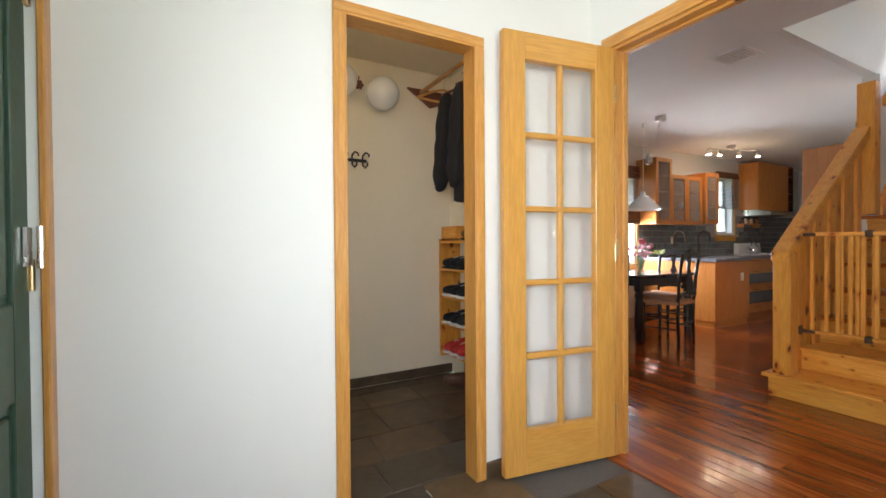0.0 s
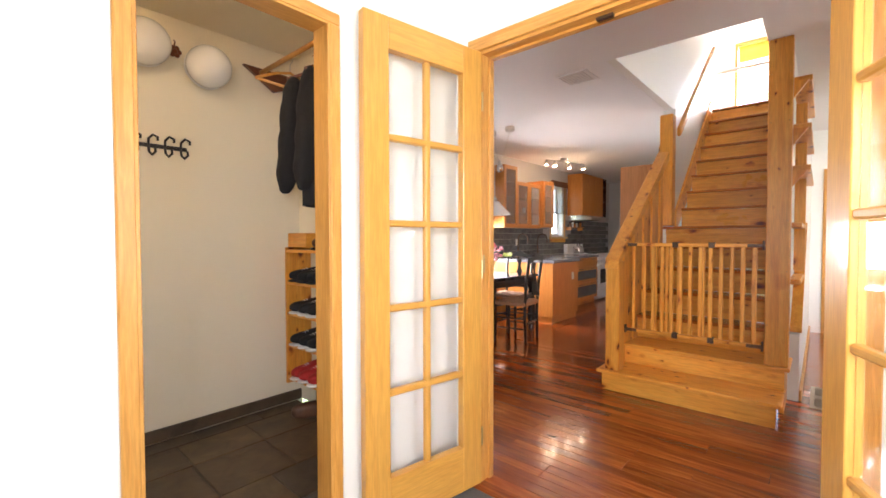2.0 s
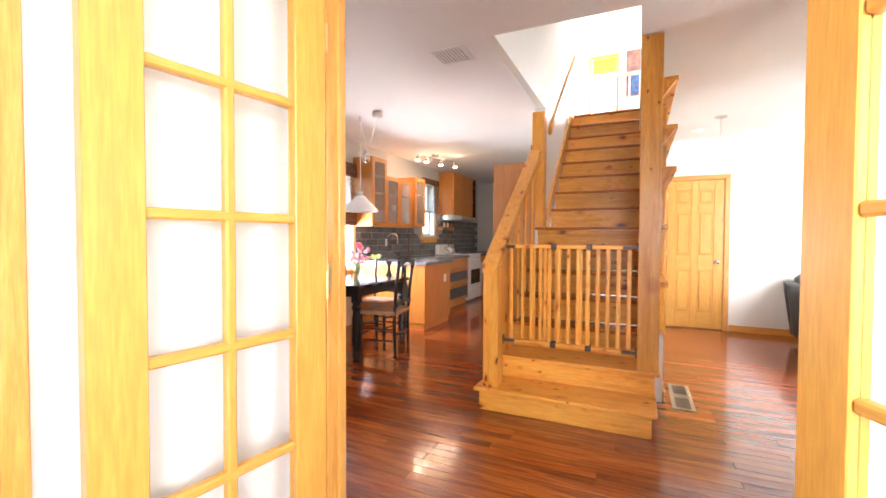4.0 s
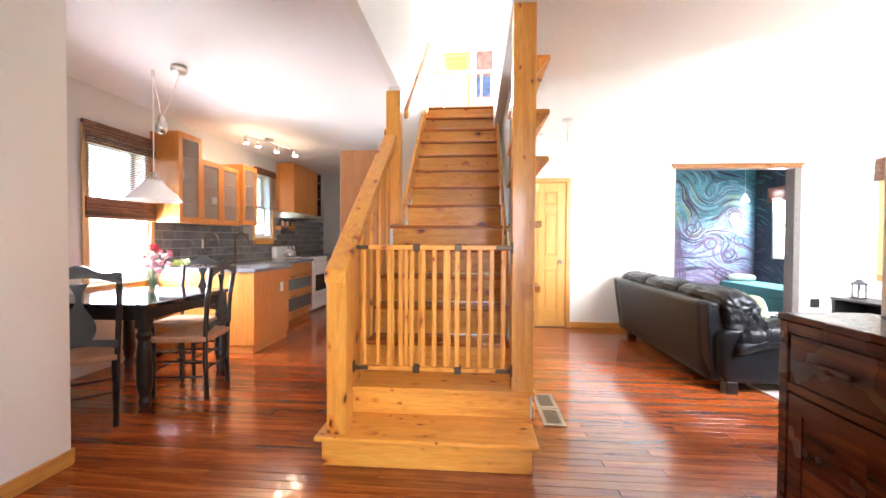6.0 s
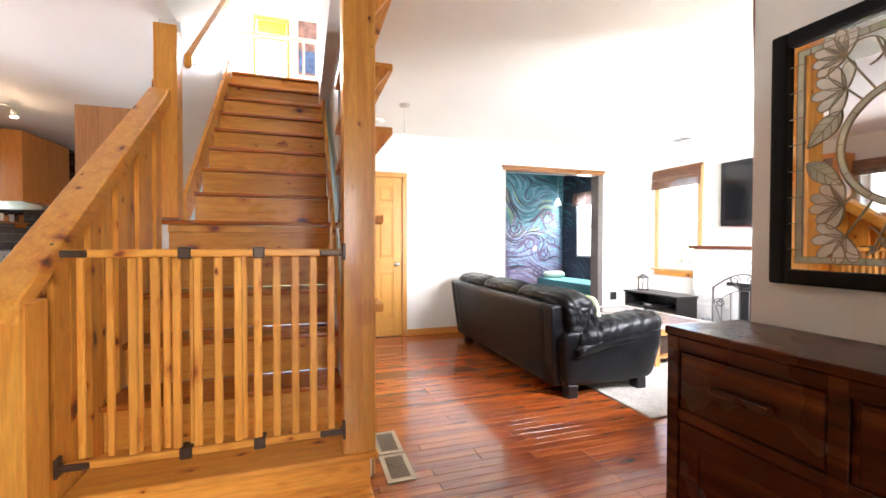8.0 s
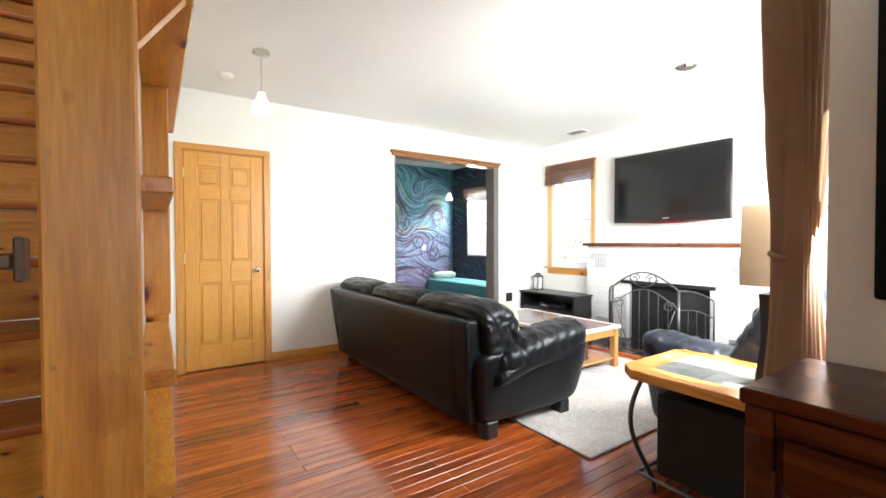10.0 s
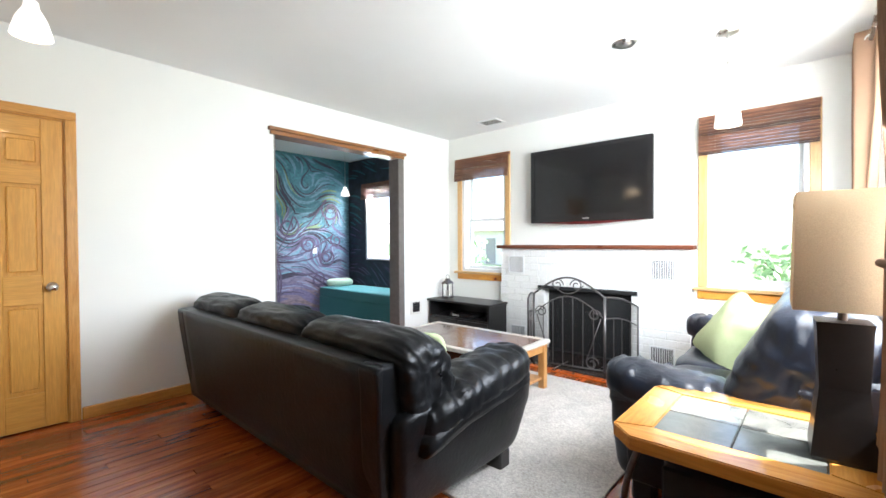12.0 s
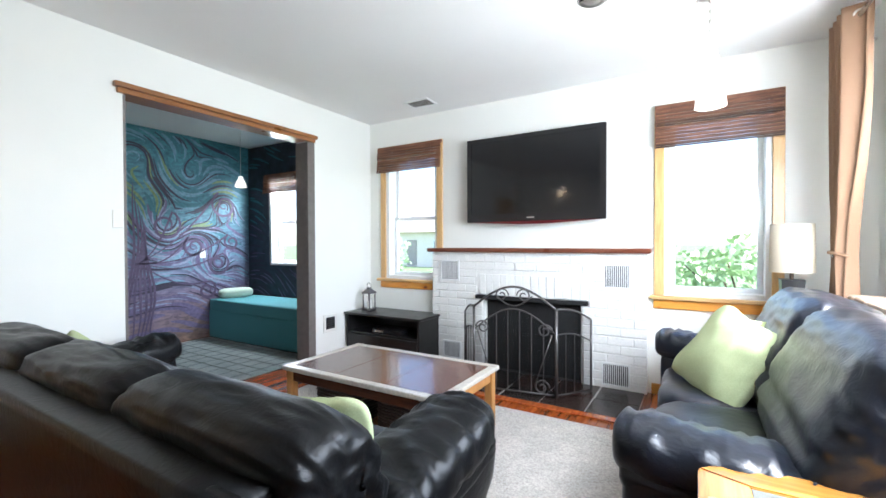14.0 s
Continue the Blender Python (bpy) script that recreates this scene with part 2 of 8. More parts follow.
M_PILLOW = plain("sage_green_fabric", (0.46, 0.52, 0.29), 0.9, grain=220, vary=0.15, relief=0.3)
M_PALEPIL = plain("pale_green_fabric", (0.42, 0.52, 0.42), 0.9, grain=220, vary=0.12, relief=0.3)


def cloth(name, color, through_, grain=320, vary=0.15):
    """Woven cloth that lets some light through."""
    m, n, l, b = material(name, color, 0.9)
    v = coords(n, l)
    r = ramp(n, [(0.3, tuple(c * (1 - vary) for c in color)), (0.7, color)])
    f = noise_tex(n, l, v, grain, 4, 0.7)
    l.new(f, r.inputs[0])
    l.new(r.outputs[0], b.inputs["Base Color"])
    bump(n, l, b, f, 0.25, 0.002)
    t = n.new("ShaderNodeBsdfTranslucent")
    l.new(r.outputs[0], t.inputs[0])
    ms = n.new("ShaderNodeMixShader")
    ms.inputs[0].default_value = through_
    l.new(b.outputs[0], ms.inputs[1])
    l.new(t.outputs[0], ms.inputs[2])
    l.new(ms.outputs[0], n["Material Output"].inputs[0])
    return m


M_CURTAIN = cloth("tan_curtain", (0.32, 0.19, 0.115), 0.14)
M_BURLAP = cloth("burlap_shade", (0.58, 0.45, 0.29), 0.35, 400, 0.25)
M_CREAMSH = cloth("cream_shade", (0.80, 0.72, 0.58), 0.5, 300, 0.06)
M_FROST = plain("white_glass", (0.85, 0.85, 0.84), 0.15, grain=3, vary=0.02, relief=0)
M_STEEL_OUT = plain("vent_beige", (0.42, 0.36, 0.27), 0.4, 0.4, 60, 0.1, 0.03)
M_COUNTER = plain("grey_counter", (0.20, 0.20, 0.22), 0.2, grain=90, vary=0.25, relief=0.02)
M_LINEN = plain("seat_rush", (0.42, 0.22, 0.12), 0.6, grain=60, vary=0.3, relief=0.3)
M_WICKER = plain("dark_wicker", (0.05, 0.022, 0.012), 0.6, grain=70, vary=0.5, relief=0.6)
M_CLOTH = plain("black_coat", (0.012, 0.012, 0.014), 0.9, grain=150, vary=0.3, relief=0.4)
M_PLASTIC = plain("off_white_plastic", (0.78, 0.76, 0.70), 0.35, grain=10, vary=0.03, relief=0)
M_PANE = thin_glass("window_glass")
M_MIRROR = material("mirror_silver", (0.92, 0.92, 0.90), 0.015, 1.0)[0]
M_DARK.node_tree.nodes["Principled BSDF"].inputs["Specular IOR Level"].default_value = 0.28


def leather(name, color, rough=0.36, spec=0.23):
    m, n, l, b = material(name, color, rough)
    b.inputs["Specular IOR Level"].default_value = spec
    v = coords(n, l)
    big = noise_tex(n, l, v, 5.0, 4, 0.6, 0.6)
    r = ramp(n, [(0.3, tuple(c * 0.7 for c in color)), (0.75, tuple(c * 1.5 for c in color))])
    l.new(big, r.inputs[0])
    l.new(r.outputs[0], b.inputs["Base Color"])
    vo = n.new("ShaderNodeTexVoronoi")
    vo.inputs["Scale"].default_value = 330
    l.new(v, vo.inputs["Vector"])
    bm_ = n.new("ShaderNodeBump")
    bm_.inputs["Strength"].default_value, bm_.inputs["Distance"].default_value = 0.12, 0.001
    l.new(vo.outputs["Distance"], bm_.inputs["Height"])
    b2_ = n.new("ShaderNodeBump")
    b2_.inputs["Strength"].default_value, b2_.inputs["Distance"].default_value = 0.20, 0.009
    l.new(noise_tex(n, l, v, 17, 4, 0.55, 2.2), b2_.inputs["Height"])
    l.new(bm_.outputs[0], b2_.inputs["Normal"])
    l.new(b2_.outputs[0], b.inputs["Normal"])
    return m


def carpet(name, a, c):
    m, n, l, b = material(name, a, 0.95)
    v = coords(n, l)
    r = ramp(n, [(0.3, a), (0.7, c)])
    f = noise_tex(n, l, v, 95, 5, 0.75)
    l.new(f, r.inputs[0])
    big = ramp(n, [(0.35, (0.86, 0.86, 0.86)), (0.65, (1.05, 1.05, 1.05))])
    l.new(noise_tex(n, l, v, 5, 4, 0.6, 0.8), big.inputs[0])
    l.new(mix(n, l, 1.0, r.outputs[0], big.outputs[0], "MULTIPLY"), b.inputs["Base Color"])
    bump(n, l, b, f, 0.7, 0.006)
    return m


def bamboo(name):
    m, n, l, b = material(name, (0.2, 0.08, 0.04), 0.55)
    v = coords(n, l, (9, 9, 90))
    r = ramp(n, [(0.3, (0.06, 0.022, 0.011)), (0.5, (0.15, 0.058, 0.029)), (0.7, (0.26, 0.115, 0.060))])
    l.new(noise_tex(n, l, v, 1.0, 4, 0.6), r.inputs[0])
    geo = n.new("ShaderNodeNewGeometry")
    k = ramp(n, [(0.0, (0.25, 0.22, 0.20)), (0.3, (0.75, 0.72, 0.70)), (1.0, (1.25, 1.25, 1.25))])
    l.new(geo.outputs["Random Per Island"], k.inputs[0])
    l.new(mix(n, l, 1.0, r.outputs[0], k.outputs[0], "MULTIPLY"), b.inputs["Base Color"])
    return m


def slate(name, cols, rough=0.45):
    """Cleft slate; each tile takes its own tint."""
    m, n, l, b = material(name, cols[0], rough)
    info = n.new("ShaderNodeObjectInfo")
    r0 = ramp(n, [(i / (len(cols) - 1), c) for i, c in enumerate(cols)])
    l.new(info.outputs["Random"], r0.inputs[0])
    tc = n.new("ShaderNodeTexCoord")
    wv = n.new("ShaderNodeVectorMath")
    sc = n.new("ShaderNodeVectorMath")
    sc.operation = "SCALE"
    sc.inputs[0].default_value = (9, 13, 4)
    l.new(info.outputs["Random"], sc.inputs["Scale"])
    l.new(tc.outputs["Object"], wv.inputs[0])
    l.new(sc.outputs[0], wv.inputs[1])
    f = noise_tex(n, l, wv.outputs[0], 7, 6, 0.6, 0.7)
    r1 = ramp(n, [(0.3, (0.6, 0.58, 0.55)), (0.7, (1.3, 1.22, 1.1))])
    l.new(f, r1.inputs[0])
    l.new(mix(n, l, 1.0, r0.outputs[0], r1.outputs[0], "MULTIPLY"), b.inputs["Base Color"])
    bump(n, l, b, f, 0.5, 0.006)
    return m


def mural_paint(name):
    """Night-sky wall painting: teal over violet with a dull gold drift."""
    m, n, l, b = material(name, (0.05, 0.2, 0.22), 0.6)
    tc = n.new("ShaderNodeTexCoord")
    sep = n.new("ShaderNodeSeparateXYZ")
    l.new(tc.outputs["Object"], sep.inputs[0])
    mr = n.new("ShaderNodeMapRange")
    mr.inputs[1].default_value, mr.inputs[2].default_value = 0.0, 2.6
    wob = noise_tex(n, l, coords(n, l, (1, 1, 1)), 1.6, 4, 0.6, 0.8)
    ad = n.new("ShaderNodeMath")
    ad.operation = "MULTIPLY_ADD"
    ad.inputs[1].default_value = 0.9
    l.new(wob, ad.inputs[0])
    l.new(sep.outputs["Z"], ad.inputs[2])
    sb = n.new("ShaderNodeMath")
    sb.operation = "SUBTRACT"
    sb.inputs[1].default_value = 0.45
    l.new(ad.outputs[0], sb.inputs[0])
    l.new(sb.outputs[0], mr.inputs[0])
    r = ramp(n, [(0.0, (0.15, 0.105, 0.085)), (0.22, (0.17, 0.13, 0.19)), (0.42, (0.12, 0.18, 0.27)), (0.62, (0.085, 0.20, 0.25)), (1.0, (0.04, 0.165, 0.19))])
    l.new(mr.outputs[0], r.inputs[0])
    v2 = coords(n, l, (1.0, 1.0, 3.2))
    st = noise_tex(n, l, v2, 4.5, 6, 0.65, 2.2)
    sr = ramp(n, [(0.32, (0.45, 0.45, 0.55)), (0.5, (1, 1, 1)), (0.68, (1.55, 1.5, 1.4))])
    l.new(st, sr.inputs[0])
    l.new(mix(n, l, 1.0, r.outputs[0], sr.outputs[0], "MULTIPLY"), b.inputs["Base Color"])
    bump(n, l, b, st, 0.1, 0.004)
    return m


M_LEATHER = leather("black_leather", (0.0050, 0.0052, 0.0058))
# loveseat's black leather; bluish sky sheen is mixed into its base colour
M_LEATHER2 = leather("black_leather_sky_sheen", (0.006, 0.008, 0.014), 0.33, 0.45)
M_RUG = carpet("beige_shag", (0.26, 0.235, 0.21), (0.68, 0.64, 0.59))
M_RUGT = carpet("teal_rug", (0.10, 0.13, 0.13), (0.21, 0.23, 0.21))
M_BAMBOO = bamboo("bamboo_blind")
M_SLATE = slate("floor_slate", [(0.075, 0.050, 0.030), (0.11, 0.074, 0.044), (0.07, 0.056, 0.040), (0.050, 0.045, 0.040), (0.12, 0.08, 0.045)])
M_SLATET = slate("table_slate", [(0.10, 0.115, 0.115), (0.135, 0.15, 0.15), (0.115, 0.12, 0.118)], 0.2)
M_KTILE = slate("kitchen_tile", [(0.13, 0.14, 0.155), (0.19, 0.20, 0.215), (0.16, 0.165, 0.18)], 0.25)
M_GROUT = plain("grout_grey", (0.11, 0.10, 0.09), 0.9, grain=90, vary=0.2, relief=0.3)
M_GROUTK = plain("grout_pale", (0.34, 0.33, 0.32), 0.9, grain=90, vary=0.2, relief=0.3)
M_BRICK = plain("white_brick", (0.80, 0.79, 0.76), 0.5, grain=45, vary=0.07, relief=0.35)
M_MORTAR = plain("white_mortar", (0.79, 0.78, 0.75), 0.7, grain=70, vary=0.1, relief=0.4)
M_MURAL = mural_paint("mural_paint")
M_SUBFLOOR = plain("floor_gap", (0.03, 0.012, 0.006), 0.8, grain=30, vary=0.2, relief=0)


# ---- mesh helpers ----
def box(bm, a, b, bev=0.0, seg=1):
    """A box from corner a to corner b, its edges rounded by bev."""
    a, b = Vector(a), Vector(b)
    r = bmesh.ops.create_cube(bm, size=1.0)
    bmesh.ops.transform(bm, matrix=Matrix.Translation((a + b) / 2) @ Matrix.Diagonal((*(b - a), 1)), verts=r["verts"])
    if bev:
        es = list({e for v in r["verts"] for e in v.link_edges})
        bmesh.ops.bevel(bm, geom=es, offset=bev, segments=seg, profile=0.6, affect="EDGES")
    return r["verts"]


def rod(bm, p0, p1, r0, r1=None, seg=12):
    p0, p1 = Vector(p0), Vector(p1)
    d = p1 - p0
    m = Matrix.Translation((p0 + p1) / 2) @ d.to_track_quat("Z", "Y").to_matrix().to_4x4()
    bmesh.ops.create_cone(bm, cap_ends=True, segments=seg, radius1=r0, radius2=r0 if r1 is None else r1, depth=d.length, matrix=m)


def ball(bm, c, r, s=(1, 1, 1), seg=16):
    bmesh.ops.create_uvsphere(bm, u_segments=seg, v_segments=max(6, seg // 2), radius=r, matrix=Matrix.Translation(c) @ Matrix.Diagonal((*s, 1)))


def lathe(bm, prof, c=(0, 0, 0), seg=20, square=False):
    """Turn a profile of (radius, height) about the upright through c; square gives a four-sided flare."""
    rings = []
    n = 4 if square else seg
    for r, z in prof:
        ring = []
        for i in range(n):
            a = 2 * math.pi * (i + (0.5 if square else 0)) / n
            k = math.sqrt(2) if square else 1
            ring.append(bm.verts.new((c[0] + r * k * math.cos(a), c[1] + r * k * math.sin(a), c[2] + z)))
        rings.append(ring)
    for p, q in zip(rings, rings[1:]):
        for i in range(n):
            bm.faces.new((p[i], p[(i + 1) % n], q[(i + 1) % n], q[i]))
    for ring, up in ((rings[0], False), (rings[-1], True)):
        if max((v.co - ring[0].co).length for v in ring) > 1e-4:
            bm.faces.new(ring if up else ring[::-1])


def tube(bm, pts, r, seg=8, taper=None):
    """A round bar along points."""
    pts = [Vector(p) for p in pts]
    rings = []
    side = None
    for i, p in enumerate(pts):
        d = (pts[min(i + 1, len(pts) - 1)] - pts[max(i - 1, 0)]).normalized()
        if side is None:
            side = d.orthogonal().normalized()
        side = (side - d * side.dot(d)).normalized()
        up = d.cross(side)
        rr = r if taper is None else r * (1 + (taper - 1) * i / (len(pts) - 1))
        rings.append([bm.verts.new(p + (side * math.cos(2 * math.pi * k / seg) + up * math.sin(2 * math.pi * k / seg)) * rr) for k in range(seg)])
    for a, b in zip(rings, rings[1:]):
        for k in range(seg):
            bm.faces.new((a[k], a[(k + 1) % seg], b[(k + 1) % seg], b[k]))
    bm.faces.new(rings[0][::-1])
    bm.faces.new(rings[-1])


def puff(bm, c, size, k=5.0, n=14, rot=(0, 0, 0), wrinkle=0.0, freq=6.0, sag=0.0, pinch=0.0):
    """A stuffed, soft-cornered body: a rounded block with folds."""
    start = len(bm.verts)
    bm.verts.ensure_lookup_table()
    r = bmesh.ops.create_cube(bm, size=2.0)
    vs = r["verts"]
    es = list({e for v in vs for e in v.link_edges})
    out = bmesh.ops.subdivide_edges(bm, edges=es, cuts=n, use_grid_fill=True)
    bm.verts.ensure_lookup_table()
    vs = [bm.verts[i] for i in range(start, len(bm.verts))]
    e = Euler([radians(a) for a in rot]).to_matrix()
    c = Vector(c)
    for v in vs:
        p = v.co
        q = p / (abs(p.x) ** k + abs(p.y) ** k + abs(p.z) ** k) ** (1 / k)
        if pinch:
            edge = max(abs(q.x), abs(q.y), math.hypot(q.x, q.y) * 0.8)
            q = Vector((q.x, q.y, q.z * (1 - pinch * min(1.0, edge) ** 1.8)))
        w = Vector((q.x * size[0] / 2, q.y * size[1] / 2, q.z * size[2] / 2))
        if sag:
            w.z -= sag * (1 - q.x ** 2) * max(0, q.z)
        if wrinkle:
            s = w + c
            f1 = noise.noise((s * freq))
            f2 = noise.noise(Vector((s.x * freq * 2.7 + 5, s.y * freq * 1.3, s.z * freq * 2.7)))
            w += q.normalized() * wrinkle * (f1 + 0.6 * (1 - abs(f2) * 2.2))
        v.co = e @ w + c
    return vs


def sheet(bm, fn, nu, nv, thick=None):
    """A grid sheet from fn(u, v), u and v from 0 to 1."""
    g = [[bm.verts.new(fn(i / nu, j / nv)) for j in range(nv + 1)] for i in range(nu + 1)]
    for i in range(nu):
        for j in range(nv):
            bm.faces.new((g[i][j], g[i + 1][j], g[i + 1][j + 1], g[i][j + 1]))
    if thick:
        bm.normal_update()
        bmesh.ops.solidify(bm, geom=bm.faces[:], thickness=thick)


def prism(bm, poly, axis, a, b):
    """A polygon of (u, v), pushed from a to b along an axis."""
    def put(u, v, w):
        return {"x": (w, u, v), "y": (u, w, v), "z": (u, v, w)}[axis]
    p = [bm.verts.new(put(u, v, a)) for u, v in poly]
    q = [bm.verts.new(put(u, v, b)) for u, v in poly]
    n = len(poly)
    bm.faces.new(p)
    bm.faces.new(q[::-1])
    for i in range(n):
        bm.faces.new((p[i], q[i], q[(i + 1) % n], p[(i + 1) % n]))
    bmesh.ops.recalc_face_normals(bm, faces=bm.faces[:])


def finish(name, bm, mat, smooth=False):
    me = bpy.data.meshes.new(name)
    bm.normal_update()
    bm.to_mesh(me)
    bm.free()
    me.materials.append(mat)
    if smooth:
        for p in me.polygons:
            p.use_smooth = True
    return me


def part(name, bm, mat, parent, label="", smooth=False):
    """One mesh under a thing or under a part, in the thing's own space."""
    ob = new(name, finish(name, bm, mat, smooth))
    ob.parent = parent
    if label:
        tagged(ob, label)
    return ob


def bpart(name, a, b, mat, parent, bev=0.003, label="", seg=1):
    bm = bmesh.new()
    box(bm, a, b, bev, seg)
    return part(name, bm, mat, parent, label)


def thing(name, label, category, loc=(0, 0, 0), rz=0.0, group="", kind=""):
    ob = new(name)
    ob.empty_display_size = 0.1
    ob.matrix_basis = pose(*loc, 0, 0, rz)
    return tagged(ob, label, category, group, kind)


def single(name, bm, mat, label, category, kind="", smooth=False, group=""):
    return tagged(new(name, finish(name, bm, mat, smooth)), label, category, group, kind)


def slab_with_holes(bm, axis, w0, w1, u0, u1, z0, z1, holes=()):
    """A wall across axis from w0 to w1 that spans u0..u1 and z0..z1, with (u0, u1, z0, z1) openings cut through."""
    us = sorted({u0, u1, *[h[0] for h in holes], *[h[1] for h in holes]})
    zs = sorted({z0, z1, *[h[2] for h in holes], *[h[3] for h in holes]})
    us = [u for u in us if u0 <= u <= u1]
    zs = [z for z in zs if z0 <= z <= z1]
    solid = {}
    for i in range(len(us) - 1):
        for j in range(len(zs) - 1):
            cu, cz = (us[i] + us[i + 1]) / 2, (zs[j] + zs[j + 1]) / 2
            solid[i, j] = not any(h[0] < cu < h[1] and h[2] < cz < h[3] for h in holes)
    cache = {}

    def vert(i, j, s):
        if (i, j, s) not in cache:
            w = (w0, w1)[s]
            u, z = us[i], zs[j]
            cache[i, j, s] = bm.verts.new({"x": (w, u, z), "y": (u, w, z), "z": (u, z, w)}[axis])
        return cache[i, j, s]
    for (i, j), ok in solid.items():
        if not ok:
            continue
        for s in (0, 1):
            bm.faces.new([vert(i + a, j + b, s) for a, b in ((0, 0), (1, 0), (1, 1), (0, 1))])
        for di, dj, e in ((-1, 0, ((0, 0), (0, 1))), (1, 0, ((1, 0), (1, 1))), (0, -1, ((0, 0), (1, 0))), (0, 1, ((0, 1), (1, 1)))):
            if not solid.get((i + di, j + dj), False):
                (a, b), (c, d) = e
                bm.faces.new((vert(i + a, j + b, 0), vert(i + c, j + d, 0), vert(i + c, j + d, 1), vert(i + a, j + b, 1)))
    bmesh.ops.recalc_face_normals(bm, faces=bm.faces[:])


def wall(name, axis, w0, w1, u0, u1, z0, z1, mat, holes=(), label="cream painted plaster wall"):
    bm = bmesh.new()
    slab_with_holes(bm, axis, w0, w1, u0, u1, z0 if z0 > 0.5 else -0.1, z1, holes)
    return single(name, bm, mat, label, "wall", "structure")


# ---- the shell ----
H = 2.60
XE, YS, XW, YN = 8.92, -3.58, 4.74, 5.10      # living room east, south, west; kitchen north
XF = 3.33                                      # wall with the french doors
TOP = 2.98                                     # upper floor

# openings: (from, to, bottom, top)
W1 = (8.00, 8.68, 0.83, 2.24)
W2 = (5.19, 5.87, 0.80, 2.24)
WA = (10.08, 10.74, 0.93, 2.12)
WW = (-2.85, -0.62, 0.93, 2.20)
WK = (6.38, 7.10, 0.80, 2.17)
WK2 = (9.25, 9.80, 1.25, 2.30)

wall("wall_south", "y", YS - 0.20, YS, XW - 0.2, 11.4, 0, H + 0.1, M_WALL, [W1, W2, WA])
wall("wall_west", "x", XW - 0.2, XW, YS, -0.26, 0, H + 0.1, M_WALL, [WW])
# the hole is for an unseen window, added to light the entry
wall("wall_mirror", "y", -0.26, -0.06, 0.83, XW, 0, H + 0.1, M_WALL, [(1.50, 2.40, 0.88, 2.02)])
wall("wall_east", "x", XE, XE + 0.16, YS, 1.34, 0, H + 0.1, M_WALL, [(0.36, 1.06, -0.01, 2.05), (-2.66, -1.10, -0.01, 2.25)])
wall("wall_french", "x", XF, XF + 0.10, -0.06, 3.80, 0, H + 0.1, M_WALL, [(1.045, 2.405, -0.01, 2.16)])
wall("wall_closet", "y", 2.55, 2.61, 0.83, XF, 0, H + 0.1, M_WALL, [(1.93, 2.56, -0.01, 2.06)])
# the second hole is not a known window: added for the west fill lamp
wall("wall_entry", "x", 0.83, 1.03, -0.06, 2.55, 0, H + 0.1, M_WALL, [(1.72, 2.50, -0.01, 2.08), (0.35, 1.15, 0.9, 2.1)])
wall("wall_closet_back", "y", 4.12, 4.22, 1.45, XF, 0, H + 0.1, M_CLOSET)
wall("wall_closet_west", "x", 1.35, 1.45, 2.61, 4.22, 0, H + 0.1, M_CLOSET)
bm = bmesh.new()
box(bm, (1.45, 2.612, 0), (1.928, 2.624, 2.6))
box(bm, (1.928, 2.612, 2.062), (2.562, 2.624, 2.6))
box(bm, (2.562, 2.612, 0), (3.318, 2.624, 2.6))
box(bm, (3.318, 2.625, 0), (3.328, 4.118, 2.6))
single("wall_closet_lining", bm, M_CLOSET, "warm cream closet lining", "wall", "structure")
wall("wall_dining_stub", "y", 3.80, 3.92, XF, 4.95, 0, H + 0.1, M_WALL)
wall("wall_dining_west", "x", 4.83, 4.95, 3.92, YN, 0, H + 0.1, M_WALLK)
wall("wall_kitchen_north", "y", YN, YN + 0.2, 4.83, 12.4, 0, H + 0.1, M_WALLK, [WK, WK2], "grey painted kitchen wall")
wall("wall_kitchen_east", "x", 12.3, 12.4, 2.50, YN, 0, H + 0.1, M_WALLK, [(3.55, 4.30, -0.01, 2.05)], "grey painted kitchen wall")
# stair well: long side walls that rise to the upper floor
bm = bmesh.new()
slab_with_holes(bm, "y", 2.30, 2.42, 6.64, 12.4, 0, H, ())
single("wall_stair_north", bm, M_WALL, "cream plaster wall beside the stairs", "wall", "structure")
bm = bmesh.new()
slab_with_holes(bm, "y", 2.32, 2.44, 4.82, 8.9, H + 0.002, 5.2, ())
single("wall_upper_north", bm, M_WALL, "white upper stairwell wall", "wall", "structure")
bm = bmesh.new()
prism(bm, [(5.76, -0.1), (5.76, 0.50), (6.72, 1.32), (6.72, H), (8.92, H), (8.92, -0.1)], "y", 1.235, 1.33)
single("wall_stair_south", bm, M_WALL, "cream plaster wall under the stairs", "wall", "structure")
wall("wall_upper_south", "y", 1.29, 1.41, 4.93, 8.9, H + 0.102, 5.2, M_WALL, (), "white upper stairwell wall")
wall("wall_upper_east", "x", 10.2, 10.4, 0.2, 3.6, TOP - 0.1, 5.2, M_WALL, [(1.80, 2.20, 3.32, 4.40)], "white upper hall wall")
wall("wall_upper_west", "x", 4.82, 4.93, 1.30, 2.32, H + 0.102, 5.2, M_WALL, (), "white upper stairwell wall")
wall("wall_upper_hall_north", "y", 3.5, 3.6, 8.9, 10.2, TOP - 0.1, 5.2, M_WALL, (), "white upper hall wall")
wall("wall_upper_hall_south", "y", 0.2, 0.3, 8.9, 10.2, TOP - 0.1, 5.2, M_WALL, (), "white upper hall wall")
# unseen walls added behind two closed doors to stop daylight leaking under them
wall("wall_behind_door", "x", 9.45, 9.55, 0.40, 1.20, 0, H + 0.1, M_WALL)
